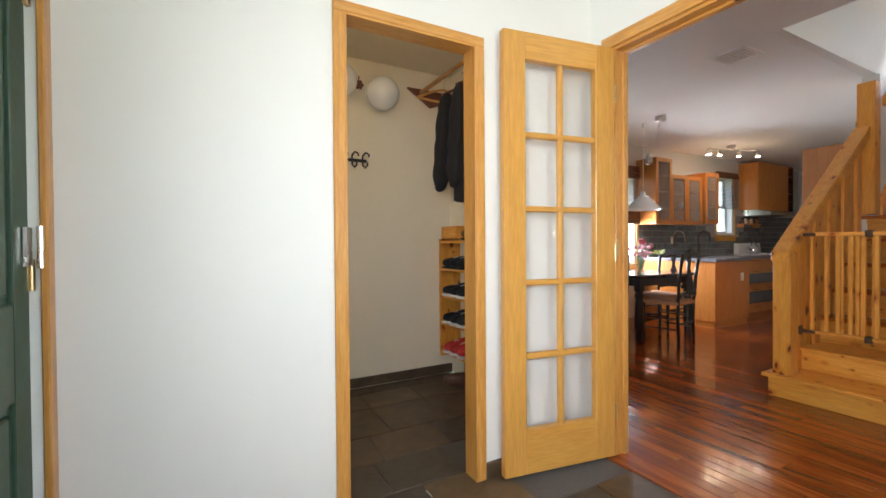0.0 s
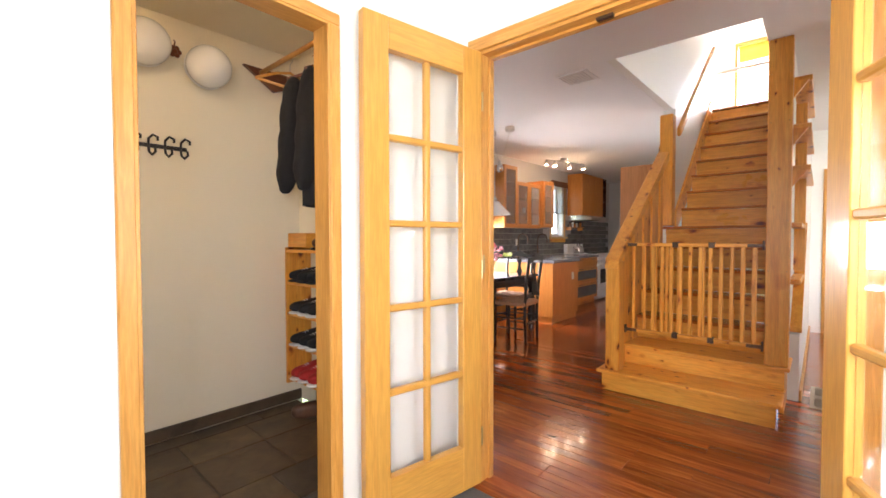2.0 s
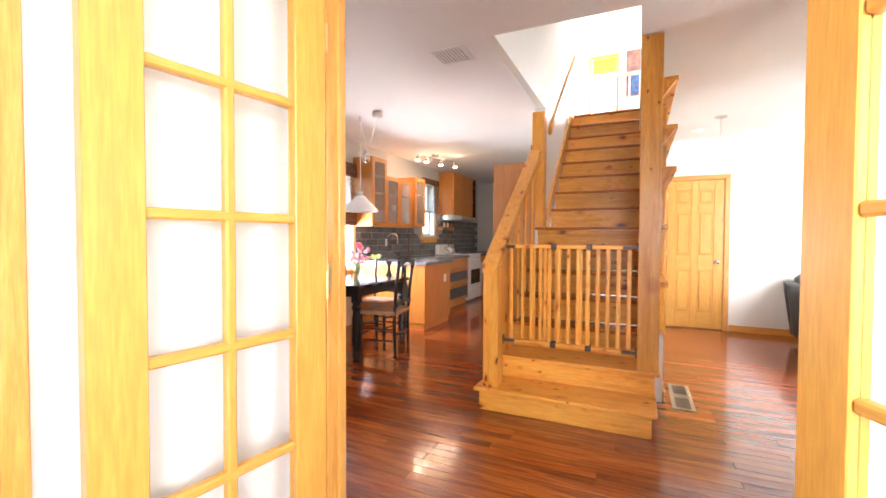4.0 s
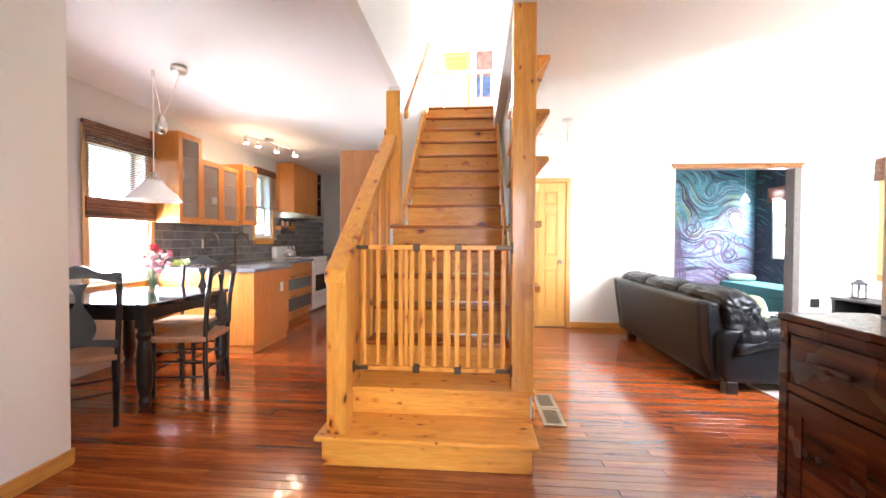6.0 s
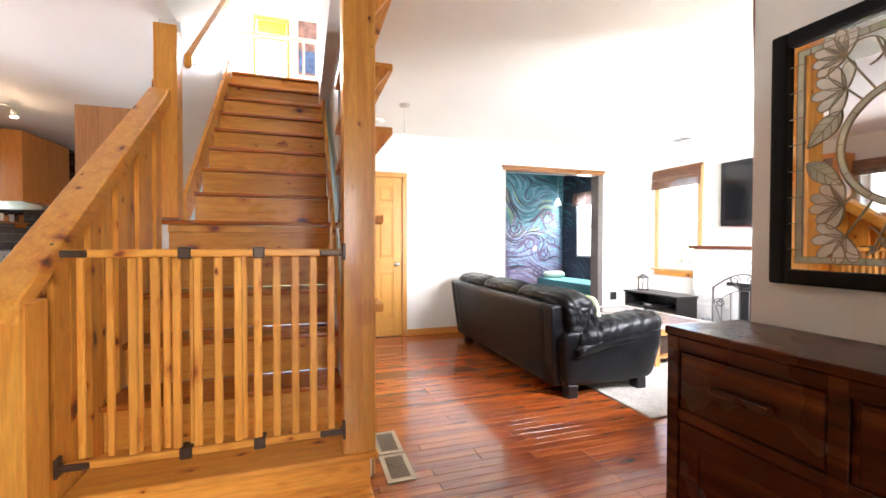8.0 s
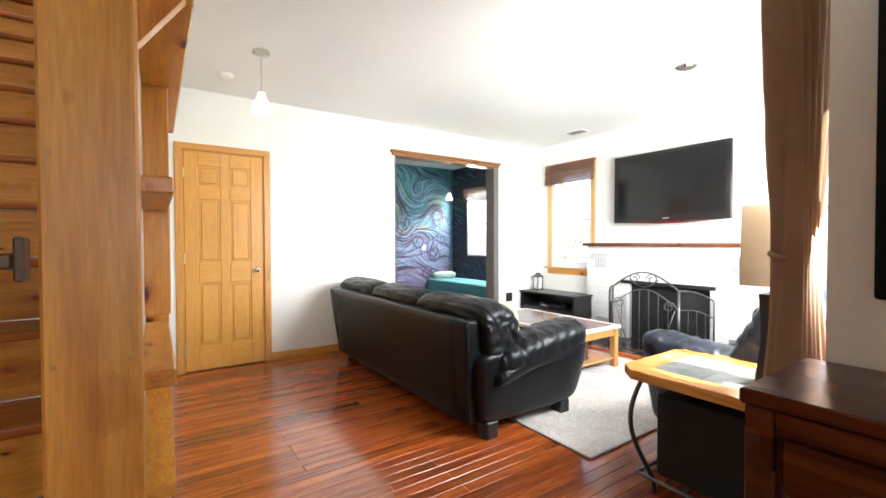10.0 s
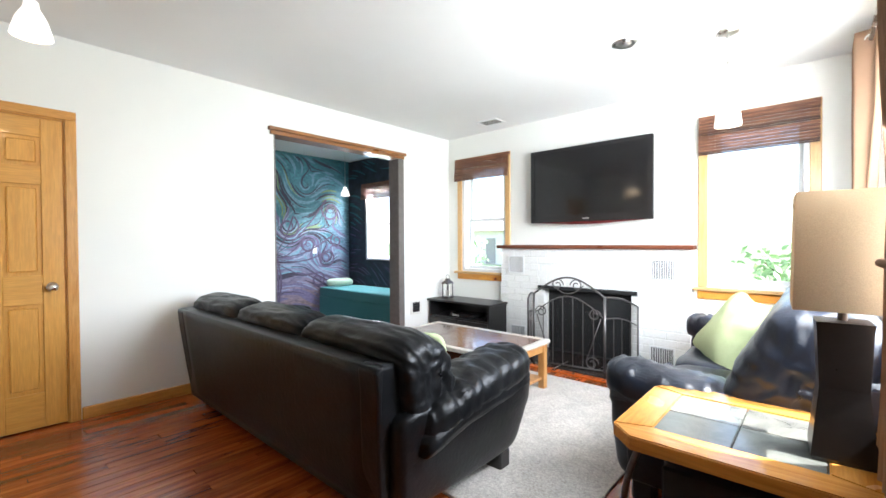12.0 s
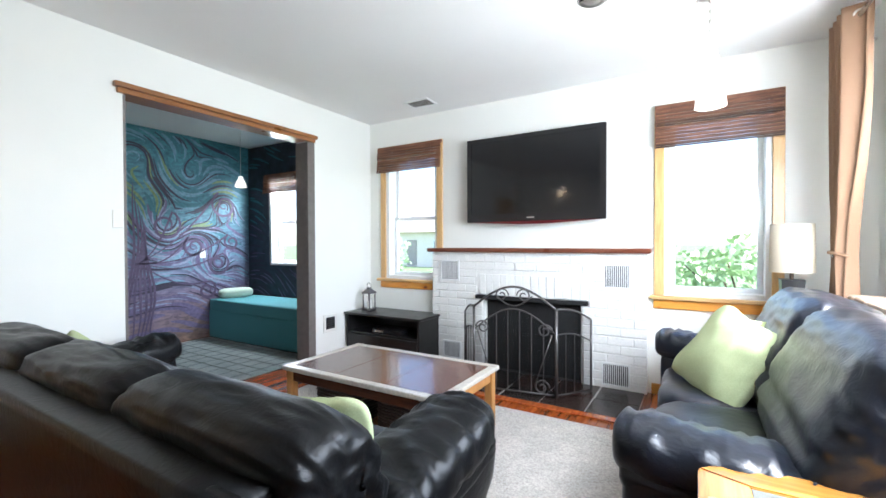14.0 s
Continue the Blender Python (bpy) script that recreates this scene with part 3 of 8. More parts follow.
wall("wall_behind_kitchen_door", "x", 12.75, 12.85, 3.3, 4.6, 0, H + 0.1, M_WALLK)
# alcove room with the painting
wall("wall_alcove_east", "x", 11.2, 11.4, YS, 0.4, 0, H + 0.1, M_MURAL, (), "swirling blue and violet mural wall")
wall("wall_alcove_north", "y", 0.3, 0.4, XE + 0.16, 11.2, 0, H + 0.1, M_WALL)
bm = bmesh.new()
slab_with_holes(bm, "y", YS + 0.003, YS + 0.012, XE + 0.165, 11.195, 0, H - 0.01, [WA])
# plum mural paint, darkened further: the backlit wall's shade is in the colour
single("wall_alcove_south", bm, plain("backlit_mural_paint", (0.030, 0.042, 0.060), 0.6, grain=9, vary=0.5, relief=0.1), "dark plum swirling mural wall, window backlight shade in its colour", "wall", "structure")

# ceilings
bm = bmesh.new()
slab_with_holes(bm, "z", H, H + 0.1, 0.83, 12.4, YS, YN, [(4.94, 8.9, 1.42, 2.39), (0.5, 4.54, -4.0, -0.26)])
single("ceiling", bm, M_CEIL, "white painted ceiling with a stair opening", "ceiling", "structure")
bm = bmesh.new()
box(bm, (4.82, 0.2, 5.2), (10.4, 3.6, 5.3))
single("ceiling_upper", bm, M_CEIL, "white upper hall ceiling", "ceiling", "structure")
bm = bmesh.new()
box(bm, (8.62, 0.3, 2.72), (10.2, 3.5, TOP))
single("floor_upper", bm, M_PINE, "pine upper hall floor", "floor", "structure")
bm = bmesh.new()
box(bm, (1.45, 2.626, 2.601 - 0.012), (3.31, 4.11, 2.598))
single("ceiling_closet", bm, M_CLOSET, "warm painted closet ceiling", "ceiling", "structure")

# floors: a base, with boards and tiles laid on it at the end
bm = bmesh.new()
box(bm, (3.28, -0.26, -0.12), (12.4, 3.92, -0.018))
box(bm, (4.56, YS, -0.12), (12.4, -0.2602, -0.018))
box(bm, (4.84, 3.9202, -0.12), (12.4, YN, -0.018))
floor = single("floor", bm, M_SUBFLOOR, "glossy red-brown hardwood strip floor", "floor", "structure")
bm = bmesh.new()
box(bm, (0.83, -0.06, -0.12), (3.28, 4.20, -0.012))
floor_slate = single("floor_entry", bm, M_GROUT, "brown and charcoal slate tile floor", "floor", "structure")


# ---- outdoors ----
def leaf_mat(name, a, b):
    m, n, l, bs = material(name, a, 0.5)
    geo = n.new("ShaderNodeNewGeometry")
    r = ramp(n, [(0, a), (1, b)])
    l.new(geo.outputs["Random Per Island"], r.inputs[0])
    l.new(r.outputs[0], bs.inputs["Base Color"])
    return m


M_GRASS = plain("lawn", (0.13, 0.20, 0.08), 0.9, grain=8, vary=0.4, relief=0.4)
M_LEAF = leaf_mat("leaves", (0.30, 0.42, 0.22), (0.52, 0.64, 0.40))
M_BARK = plain("bark", (0.10, 0.07, 0.05), 0.9, grain=12, vary=0.4, relief=0.6)
M_SIDING = plain("pale_siding", (0.80, 0.70, 0.62), 0.7, grain=10, vary=0.1, relief=0.1)
M_ROOF = plain("roof_shingle", (0.38, 0.33, 0.31), 0.9, grain=20, vary=0.4, relief=0.3)
bm = bmesh.new()
box(bm, (-400, -400, -1.0), (400, 400, -0.6))
single("ground", bm, M_GRASS, "green lawn around the house", "ground", "structure")


def leafy(bm, c, rad, count, size, seed):
    rnd = random.Random(seed)
    for _ in range(count):
        d = Vector((rnd.gauss(0, 1), rnd.gauss(0, 1), rnd.gauss(0, 1))).normalized()
        r = rnd.uniform(0.35, 1.0) ** 0.5
        p = Vector(c) + Vector((d.x * rad[0], d.y * rad[1], d.z * rad[2])) * r * (0.8 + 0.4 * noise.noise(d * 2.3 + Vector(c)))
        u = Vector((rnd.gauss(0, 1), rnd.gauss(0, 1), rnd.gauss(0, 1))).normalized()
        w = u.orthogonal().normalized()
        s = size * rnd.uniform(0.6, 1.3)
        vs = [bm.verts.new(p + q) for q in (u * s, w * s * 0.5, -u * s, -w * s * 0.5)]
        bm.faces.new(vs)


def bush(loc, rad, seed):
    t = thing("bush", "leafy green garden bush", "bush", loc, group="garden bushes")
    bm = bmesh.new()
    for i in range(5):
        a = i * 1.3
        tube(bm, [(0, 0, 0), (0.2 * math.cos(a), 0.2 * math.sin(a), rad[2] * 0.8), (0.6 * rad[0] * math.cos(a), 0.6 * rad[1] * math.sin(a), rad[2] * 1.5)], 0.03, 6, 0.4)
    part("stems", bm, M_BARK, t)
    bm = bmesh.new()
    leafy(bm, (0, 0, rad[2] * 1.05), rad, 1500, 0.085, seed)
    part("crown", bm, M_LEAF, t)


def tree(loc, h, seed):
    t = thing("tree", "leafy green deciduous tree", "tree", loc, group="garden trees")
    rnd = random.Random(seed)
    bm = bmesh.new()
    tube(bm, [(0, 0, 0), (0.1, 0.05, h * 0.3), (0.0, 0.1, h * 0.6), (0.15, 0, h * 0.9)], 0.22, 10, 0.3)
    tips = []
    for i in range(9):
        a, z = i * 2.4, h * rnd.uniform(0.35, 0.75)
        e = Vector((math.cos(a), math.sin(a), 0.5)) * h * rnd.uniform(0.2, 0.32) + Vector((0, 0, z))
        tube(bm, [(0, 0.05, z), e * 0.5 + Vector((0, 0, z * 0.5)), e], 0.08, 6, 0.3)
        tips.append(e)
    part("trunk", bm, M_BARK, t)
    bm = bmesh.new()
    for i, e in enumerate(tips + [Vector((0, 0, h * 0.92))]):
        leafy(bm, e, (h * 0.17, h * 0.17, h * 0.13), 420, 0.13, seed * 31 + i)
    part("crown", bm, M_LEAF, t)


bush((5.0, -8.2, -0.6), (1.5, 1.0, 1.0), 3)
bush((3.0, -9.5, -0.6), (1.6, 1.1, 1.2), 4)
bush((14.8, -10.5, -0.6), (1.4, 1.2, 1.1), 5)
bush((12.6, -14.0, -0.6), (1.8, 1.2, 1.4), 6)
tree((-1.5, -15.0, -0.6), 8.0, 2)
bush((-3.5, -5.5, -0.6), (1.5, 1.2, 1.1), 9)
# neighbour's house across the lawn
hs = thing("house", "pale low neighbouring house with a dark roof", "house", (23.5, -27.0, -0.6))
bpart("wall", (-6, -4, 0), (6, 0, 2.7), M_SIDING, hs, 0.02)
bm = bmesh.new()
prism(bm, [(-4.5, 2.7), (0.5, 2.7), (-2.0, 4.6)], "x", -6.4, 6.4)
part("roof", bm, M_ROOF, hs)
for i, x in enumerate((-4.2, -1.2, 3.2)):
    w = bpart("window", (x - 0.6, 0.0, 0.9), (x + 0.6, 0.05, 2.1), M_WHITE, hs)
    bpart("pane", (x - 0.5, 0.052, 1.0), (x + 0.5, 0.06, 2.0), M_ROOF, w, 0)
bpart("door", (0.9, 0.0, 0.1), (1.8, 0.06, 2.1), M_ROOF, hs)
# unseen slab outside the entry, added only to block the sun
sun_block_bm = bmesh.new()
box(sun_block_bm, (-1.6, -1.5, 2.45), (0.82, 4.0, 2.6))
single("porch_roof", sun_block_bm, M_WHITE, "unseen white slab added to block sun at the entry", "roof", "structure")


# ---- trim ----
def casing(name, axis, w0, w1, u0, u1, zt, width, z0=0.0, mats=None, cap=0.0):
    """Three boards round an opening, lying between w0 and w1 across the wall."""
    mx, mz = mats or ((M_FIRY if axis == "x" else M_FIRX), M_FIRZ)
    t = thing(name, "honey fir door casing", "trim", kind="structure")

    def b(nm, ua, ub, za, zb, m):
        a, c = ((w0, ua, za), (w1, ub, zb)) if axis == "x" else ((ua, w0, za), (ub, w1, zb))
        bpart(nm, a, c, m, t, 0.004)
    b("side_casing", u0 - width, u0, z0, zt, mz)
    b("side_casing", u1, u1 + width, z0, zt, mz)
    b("head_casing", u0 - width - cap, u1 + width + cap, zt, zt + width, mx)
    return t


def jambs(name, axis, w0, w1, u0, u1, zt, thick=0.02, mats=None, stop=True):
    mx, mz = mats or ((M_FIRY if axis == "x" else M_FIRX), M_FIRZ)
    t = thing(name, "honey fir door jamb lining", "trim", kind="structure")

    def b(nm, ua, ub, za, zb, m, wa=w0, wb=w1):
        a, c = ((wa, ua, za), (wb, ub, zb)) if axis == "x" else ((ua, wa, za), (ub, wb, zb))
        bpart(nm, a, c, m, t, 0.002)
    b("side_jamb", u0, u0 + thick, 0, zt, mz)
    b("side_jamb", u1 - thick, u1, 0, zt, mz)
    b("head_jamb", u0 + thick, u1 - thick, zt - thick, zt, mx)
    if stop:
        wm = (w0 + w1) / 2
        b("door_stop", u0 + thick, u0 + thick + 0.012, 0, zt - thick, mz, wm, wm + 0.035)
        b("door_stop", u1 - thick - 0.012, u1 - thick, 0, zt - thick, mz, wm, wm + 0.035)
        b("head_stop", u0 + thick, u1 - thick, zt - thick - 0.012, zt - thick, mx, wm, wm + 0.035)
    return t


casing("trim_closet", "y", 2.528, 2.548, 1.934, 2.556, 2.055, 0.046)
jambs("trim_closet_jamb", "y", 2.531, 2.632, 1.93, 2.56, 2.06, 0.013, stop=False)
casing("trim_french_entry", "x", XF - 0.02, XF - 0.001, 1.05, 2.40, 2.155, 0.062)
casing("trim_french_living", "x", XF + 0.101, XF + 0.118, 1.05, 2.40, 2.155, 0.062)
jf = jambs("trim_french_jamb", "x", XF - 0.002, XF + 0.102, 1.045, 2.405, 2.16)
bpart("ball_catch", (XF + 0.03, 1.76, 2.128), (XF + 0.07, 1.83, 2.1395), M_BRONZE, jf, 0.002, "small bronze ball catch")
bpart("strike_plate", (XF + 0.004, 2.3825, 1.06), (XF + 0.022, 2.3845, 1.15), M_BRASS, jf, 0.0005, "small brass strike plate")
casing("trim_east_door", "x", XE - 0.02, XE - 0.001, 0.365, 1.055, 2.045, 0.06)
jambs("trim_east_door_jamb", "x", XE - 0.001, XE + 0.16, 0.36, 1.06, 2.05, 0.014, stop=False)
casing("trim_entry_door", "x", 1.031, 1.05, 1.72, 2.47, 2.08, 0.06)
# opening to the alcove: a stepped wooden header and grey jambs
M_HEADER = wood("brown_header", (0.20, 0.075, 0.022), (0.30, 0.12, 0.036), (0.38, 0.17, 0.055), 0.3, "y", 1.0, 0, 0.1, 0.3)
op = thing("trim_alcove", "wooden header and grey jambs of a wide opening", "trim", kind="structure")
bm = bmesh.new()
box(bm, (XE - 0.045, -2.75, 2.255), (XE - 0.001, -1.04, 2.29), 0.008, 2)
box(bm, (XE - 0.03, -2.73, 2.22), (XE - 0.001, -1.06, 2.254), 0.004)
part("header", bm, M_HEADER, op)
bpart("head_lining", (XE - 0.001, -2.645, 2.225), (XE + 0.165, -1.115, 2.249), M_HEADER, op, 0.002)
M_GREYTRIM = plain("grey_brown_trim", (0.16, 0.14, 0.125), 0.5, grain=20, vary=0.15, relief=0.06)
bpart("side_lining", (XE - 0.012, -2.735, 0), (XE + 0.165, -2.645, 2.219), M_GREYTRIM, op, 0.004, "grey-brown painted jamb")
bpart("side_lining", (XE - 0.002, -1.115, 0), (XE + 0.165, -1.098, 2.219), M_GREYTRIM, op, 0.002, "grey-brown painted jamb")
bpart("switch_plate", (XE - 0.008, -1.095, 1.33), (XE - 0.001, -1.03, 1.45), M_PLASTIC, op, 0.003)


def baseboard(name, a, b, hgt=0.085, mat=None, label="honey fir baseboard"):
    bm = bmesh.new()
    box(bm, (*a, 0.0), (*b, hgt), 0.006)
    return single(name, bm, mat or M_FIRX, label, "baseboard", "structure")


baseboard("baseboard_east_a", (XE - 0.018, -1.03), (XE - 0.001, 0.30), mat=M_FIRY)
baseboard("baseboard_east_b", (XE - 0.018, YS + 0.02), (XE - 0.001, -2.74), mat=M_FIRY)
baseboard("baseboard_stair", (5.765, 1.216), (XE - 0.02, 1.234))
baseboard("baseboard_stub", (3.47, 3.780), (4.95, 3.798))
baseboard("baseboard_stub_end", (4.951, 3.79), (4.968, 5.08), mat=M_FIRY)
baseboard("baseboard_south_a", (8.03, YS + 0.001), (XE - 0.02, YS + 0.018))
baseboard("baseboard_south_b", (XW + 0.02, YS + 0.001), (5.96, YS + 0.018))
baseboard("baseboard_mirror", (3.47, -0.058), (XW - 0.001, -0.042))
baseboard("baseboard_french", (XF + 0.101, 2.47), (XF + 0.118, 3.78), mat=M_FIRY)
bm = bmesh.new()
box(bm, (1.46, 4.10, 0), (3.316, 4.118, 0.075), 0.003)
single("baseboard_closet", bm, M_SLATE, "dark slate tile skirting", "baseboard", "structure")
bm = bmesh.new()
box(bm, (2.606, 2.531, 0), (3.30, 2.549, 0.075), 0.003)
single("baseboard_entry", bm, M_SLATE, "dark slate tile skirting", "baseboard", "structure")


# ---- doors ----
def french_leaf(loc, rz, label):
    w, h, z0, th, st = 0.645, 2.14, 0.012, 0.042, 0.118
    t = thing("french_door", label, "door", (*loc, 0), rz, "french door leaves")
    bpart("hinge_stile", (0, -th / 2, z0), (st, th / 2, h), M_DOOR, t, 0.003)
    bpart("lock_stile", (w - st, -th / 2, z0), (w, th / 2, h), M_DOOR, t, 0.003)
    bpart("top_rail", (st, -th / 2 + 0.001, 2.01), (w - st, th / 2 - 0.001, h), M_DOORX, t, 0.002)
    bpart("bottom_rail", (st, -th / 2 + 0.001, z0), (w - st, th / 2 - 0.001, 0.225), M_DOORX, t, 0.002)
    bpart("muntin", (w / 2 - 0.014, -0.016, 0.225), (w / 2 + 0.014, 0.016, 2.01), M_DOOR, t, 0.006)
    step = (2.01 - 0.225) / 5
    for i in range(1, 5):
        z = 0.225 + step * i
        bpart("muntin", (st, -0.0165, z - 0.014), (w - st, 0.0165, z + 0.014), M_DOORX, t, 0.006)
    for i in range(5):
        for a, b in ((st, w / 2 - 0.012), (w / 2 + 0.012, w - st)):
            g = bpart("pane", (a, -0.002, 0.23 + step * i), (b, 0.002, 0.22 + step * (i + 1)), M_PANE, t, 0, "clear glass pane")
            g.visible_shadow = False
    for z in (0.25, 1.08, 1.9):
        bm = bmesh.new()
        rod(bm, (-0.003, th / 2 + 0.002, z - 0.045), (-0.003, th / 2 + 0.002, z + 0.045), 0.005)
        part("hinge", bm, M_BRASS, t)
    return t


M_DOORX = wood("fir_door_rail", (0.58, 0.27, 0.048), (0.63, 0.315, 0.060), (0.66, 0.34, 0.070), 0.38, "x", 1.0, 0, 0.02, 0.2)
french_leaf((3.308, 2.39), 171.0, "fir french door leaf with ten panes, folded open beside the closet")
french_leaf((3.300, 1.095), 203.0, "fir french door leaf with ten panes, standing open in the entry")


def panel_door(name, loc, rz, w, h, mat, matx, label, cols, rows, knob_mat, knob_left=False, knob_z=0.93):
    """A panelled slab: hinge at the origin, along +x; its face towards -y."""
    t = thing(name, label, "door", (*loc, 0), rz, kind="structure")
    th, st = 0.04, 0.11
    bm = bmesh.new()
    box(bm, (0, 0.012, 0.01), (w, th, h), 0.002)
    part("slab", bm, mat, t)
    zs = [0.01] + [v for r in rows for v in r] + [h]
    xs = [0.0] + [v for c in cols for v in c] + [w]
    for i in range(0, len(xs), 2):
        bpart("stile", (xs[i], 0, 0.01), (xs[i + 1], 0.013, h), mat, t, 0.003)
    for j in range(0, len(zs), 2):
        for c in cols:
            bpart("rail", (c[0], 0.0005, zs[j]), (c[1], 0.013, zs[j + 1]), matx, t, 0.003)
    for c in cols:
        for r in rows:
            bm = bmesh.new()
            box(bm, (c[0] + 0.022, 0.004, r[0] + 0.022), (c[1] - 0.022, 0.014, r[1] - 0.022), 0.009, 1)
            part("panel", bm, mat, t)
    kx = 0.065 if knob_left else w - 0.065
    bm = bmesh.new()
    rod(bm, (kx, 0, knob_z), (kx, -0.008, knob_z), 0.03, seg=20)
    rod(bm, (kx, -0.008, knob_z), (kx, -0.045, knob_z), 0.011)
    ball(bm, (kx, -0.055, knob_z), 0.027, (1, 0.75, 1), 18)
    part("knob", bm, knob_mat, t, "satin nickel door knob", True)
    for z in (0.22, 1.05, h - 0.2):
        bm = bmesh.new()
        hx = w + 0.004 if knob_left else -0.004
        rod(bm, (hx, -0.006, z - 0.045), (hx, -0.006, z + 0.045), 0.007)
        box(bm, (hx - 0.016, -0.003, z - 0.045), (hx + 0.016, 0.0, z + 0.045))
        part("hinge", bm, M_BRASS, t)
    return t


SIX_C = [(0.11, 0.295), (0.375, 0.56)]
SIX_R = [(0.24, 0.82), (1.01, 1.60), (1.72, 1.91)]
panel_door("door_east", (XE + 0.004, 1.044), -90, 0.67, 2.035, M_DOOR, M_DOORX, "closed six-panel clear fir interior door", SIX_C, SIX_R, M_CHROME)
panel_door("door_kitchen", (12.30, 4.29), -90, 0.73, 2.04, M_FIRZ, M_FIRY, "closed fir door at the end of the kitchen", [(0.12, 0.33), (0.41, 0.62)], [(0.2, 0.8), (0.95, 1.9)], M_BRASS)
ed = panel_door("door_entry", (1.004, 1.734), 90, 0.75, 2.06, M_GREEN, M_GREEN, "dark green panelled front door, shut", [(0.11, 0.32), (0.43, 0.64)], [(0.2, 0.72), (0.98, 1.82)], M_BRASS, True)
for z in (0.25, 1.13, 1.95):
    bm = bmesh.new()
    rod(bm, (0.742, -0.03, z - 0.06), (0.742, -0.03, z + 0.06), 0.010)
    box(bm, (0.70, -0.012, z - 0.055), (0.74, -0.001, z + 0.055), 0.002)
    part("strap_hinge", bm, M_CHROME, ed, "worn steel hinge")


# ---- windows ----
def sash_window(name, axis_y, u0, u1, z0, z1, inward, meet, wood_mat=True, casing_w=0.072, stool=True, jamb_mat=None):
    """A double-hung window in a wall across y whose room face is at axis_y; inward is +1 or -1."""
    t = thing(name, "white double-hung window with honey wood casing", "window", kind="structure")
    s = inward
    yo = axis_y - s * 0.10

    def b(nm, ua, ub, ya, yb, za, zb, m, bev=0.003, label=""):
        return bpart(nm, (ua, min(ya, yb), za), (ub, max(ya, yb), zb), m, t, bev, label)
    f = 0.035
    b("window_frame", u0, u0 + f, axis_y - s * 0.19, axis_y - s * 0.002, z0, z1, M_WHITE)
    b("window_frame", u1 - f, u1, axis_y - s * 0.19, axis_y - s * 0.002, z0, z1, M_WHITE)
    b("window_frame", u0 + f, u1 - f, axis_y - s * 0.19, axis_y - s * 0.002, z1 - f, z1, M_WHITE)
    b("window_frame", u0 + f, u1 - f, axis_y - s * 0.19, axis_y - s * 0.002, z0, z0 + f, M_WHITE)
    for za, zb, yy in ((z0 + f, meet + 0.018, yo), (meet - 0.018, z1 - f, yo - s * 0.035)):
        r = 0.036
        b("sash_rail", u0 + f, u1 - f, yy - s * 0.03, yy, za, za + r, M_WHITE)
        b("sash_rail", u0 + f, u1 - f, yy - s * 0.03, yy, zb - r, zb, M_WHITE)
        b("sash_stile", u0 + f, u0 + f + r, yy - s * 0.03, yy, za + r, zb - r, M_WHITE)
        b("sash_stile", u1 - f - r, u1 - f, yy - s * 0.03, yy, za + r, zb - r, M_WHITE)
        g = b("pane", u0 + f + r, u1 - f - r, yy - s * 0.017, yy - s * 0.013, za + r, zb - r, M_PANE, 0, "clear glass pane")
        g.visible_shadow = False
    b("sash_lock", (u0 + u1) / 2 - 0.03, (u0 + u1) / 2 + 0.03, yo, yo + s * 0.015, meet + 0.018, meet + 0.032, M_WHITE)
    if wood_mat:
        c = casing_w
        b("side_casing", u0 - c, u0 - 0.002, axis_y + s * 0.001, axis_y + s * 0.022, z0, z1, M_LITCASEZ, 0.004)
        b("side_casing", u1 + 0.002, u1 + c, axis_y + s * 0.001, axis_y + s * 0.022, z0, z1, M_LITCASEZ, 0.004)
        b("head_casing", u0 - c, u1 + c, axis_y + s * 0.001, axis_y + s * 0.022, z1 + 0.001, z1 + c, M_LITCASEX, 0.004)
        if stool:
            b("window_sill", u0 - c - 0.035, u1 + c + 0.035, axis_y - s * 0.001, axis_y + s * 0.06, z0 - 0.03, z0 - 0.001, M_LITCASEX, 0.006)
            b("apron", u0 - c - 0.005, u1 + c + 0.005, axis_y + s * 0.001, axis_y + s * 0.02, z0 - 0.105, z0 - 0.031, M_PINE, 0.004)
    return t


sash_window("window_south_a", YS, *W1, 1, 1.50)
sash_window("window_south_b", YS, *W2, 1, 1.49)
sash_window("window_alcove", YS, *WA, 1, 1.52, False)
# unseen window, added around the south fill lamp
sash_window("window_entry", -0.06, 1.50, 2.40, 0.88, 2.02, 1, 1.45)
sash_window("window_kitchen", YN, *WK, -1, 1.50, casing_w=0.06)
sash_window("window_kitchen_small", YN, *WK2, -1, 1.75, casing_w=0.05)


def roman_blind(loc, rz, w, drop, folds, label, depth=0.045):
    """A woven bamboo roman shade: rows of slats over stacked folds. Top back edge at loc."""
    t = thing("bamboo_blind", label, "blind", loc, rz, "bamboo blinds")
    bpart("head_rail", (-w / 2, 0.004, -0.03), (w / 2, 0.03, 0.0), M_BAMBOO, t, 0.003)
    rnd = random.Random(int(w * 1000 + drop * 777))
    fh = drop / folds
    for f in range(folds):
        bm = bmesh.new()
        rows = max(5, int(fh / 0.0125))
        for r in range(rows):
            u = r / rows
            z = -fh * (f + u)
            y = 0.030 + 0.008 * f + depth * 0.35 * math.sin(u * math.pi * 0.55) + (0.004 if r % 2 else 0.0)
            box(bm, (-w / 2 + rnd.uniform(0, 0.004), y, z - fh / rows * 0.86), (w / 2 - rnd.uniform(0, 0.004), y + 0.006, z))
        part("slat_fold", bm, M_BAMBOO, t)
    for x in (-w * 0.36, 0.0, w * 0.36):
        bm = bmesh.new()
        rod(bm, (x, 0.052 + 0.004 * folds, -drop + 0.01), (x, 0.052, -0.01), 0.0015, seg=6)
        part("cord", bm, M_BAMBOO, t)
    return t


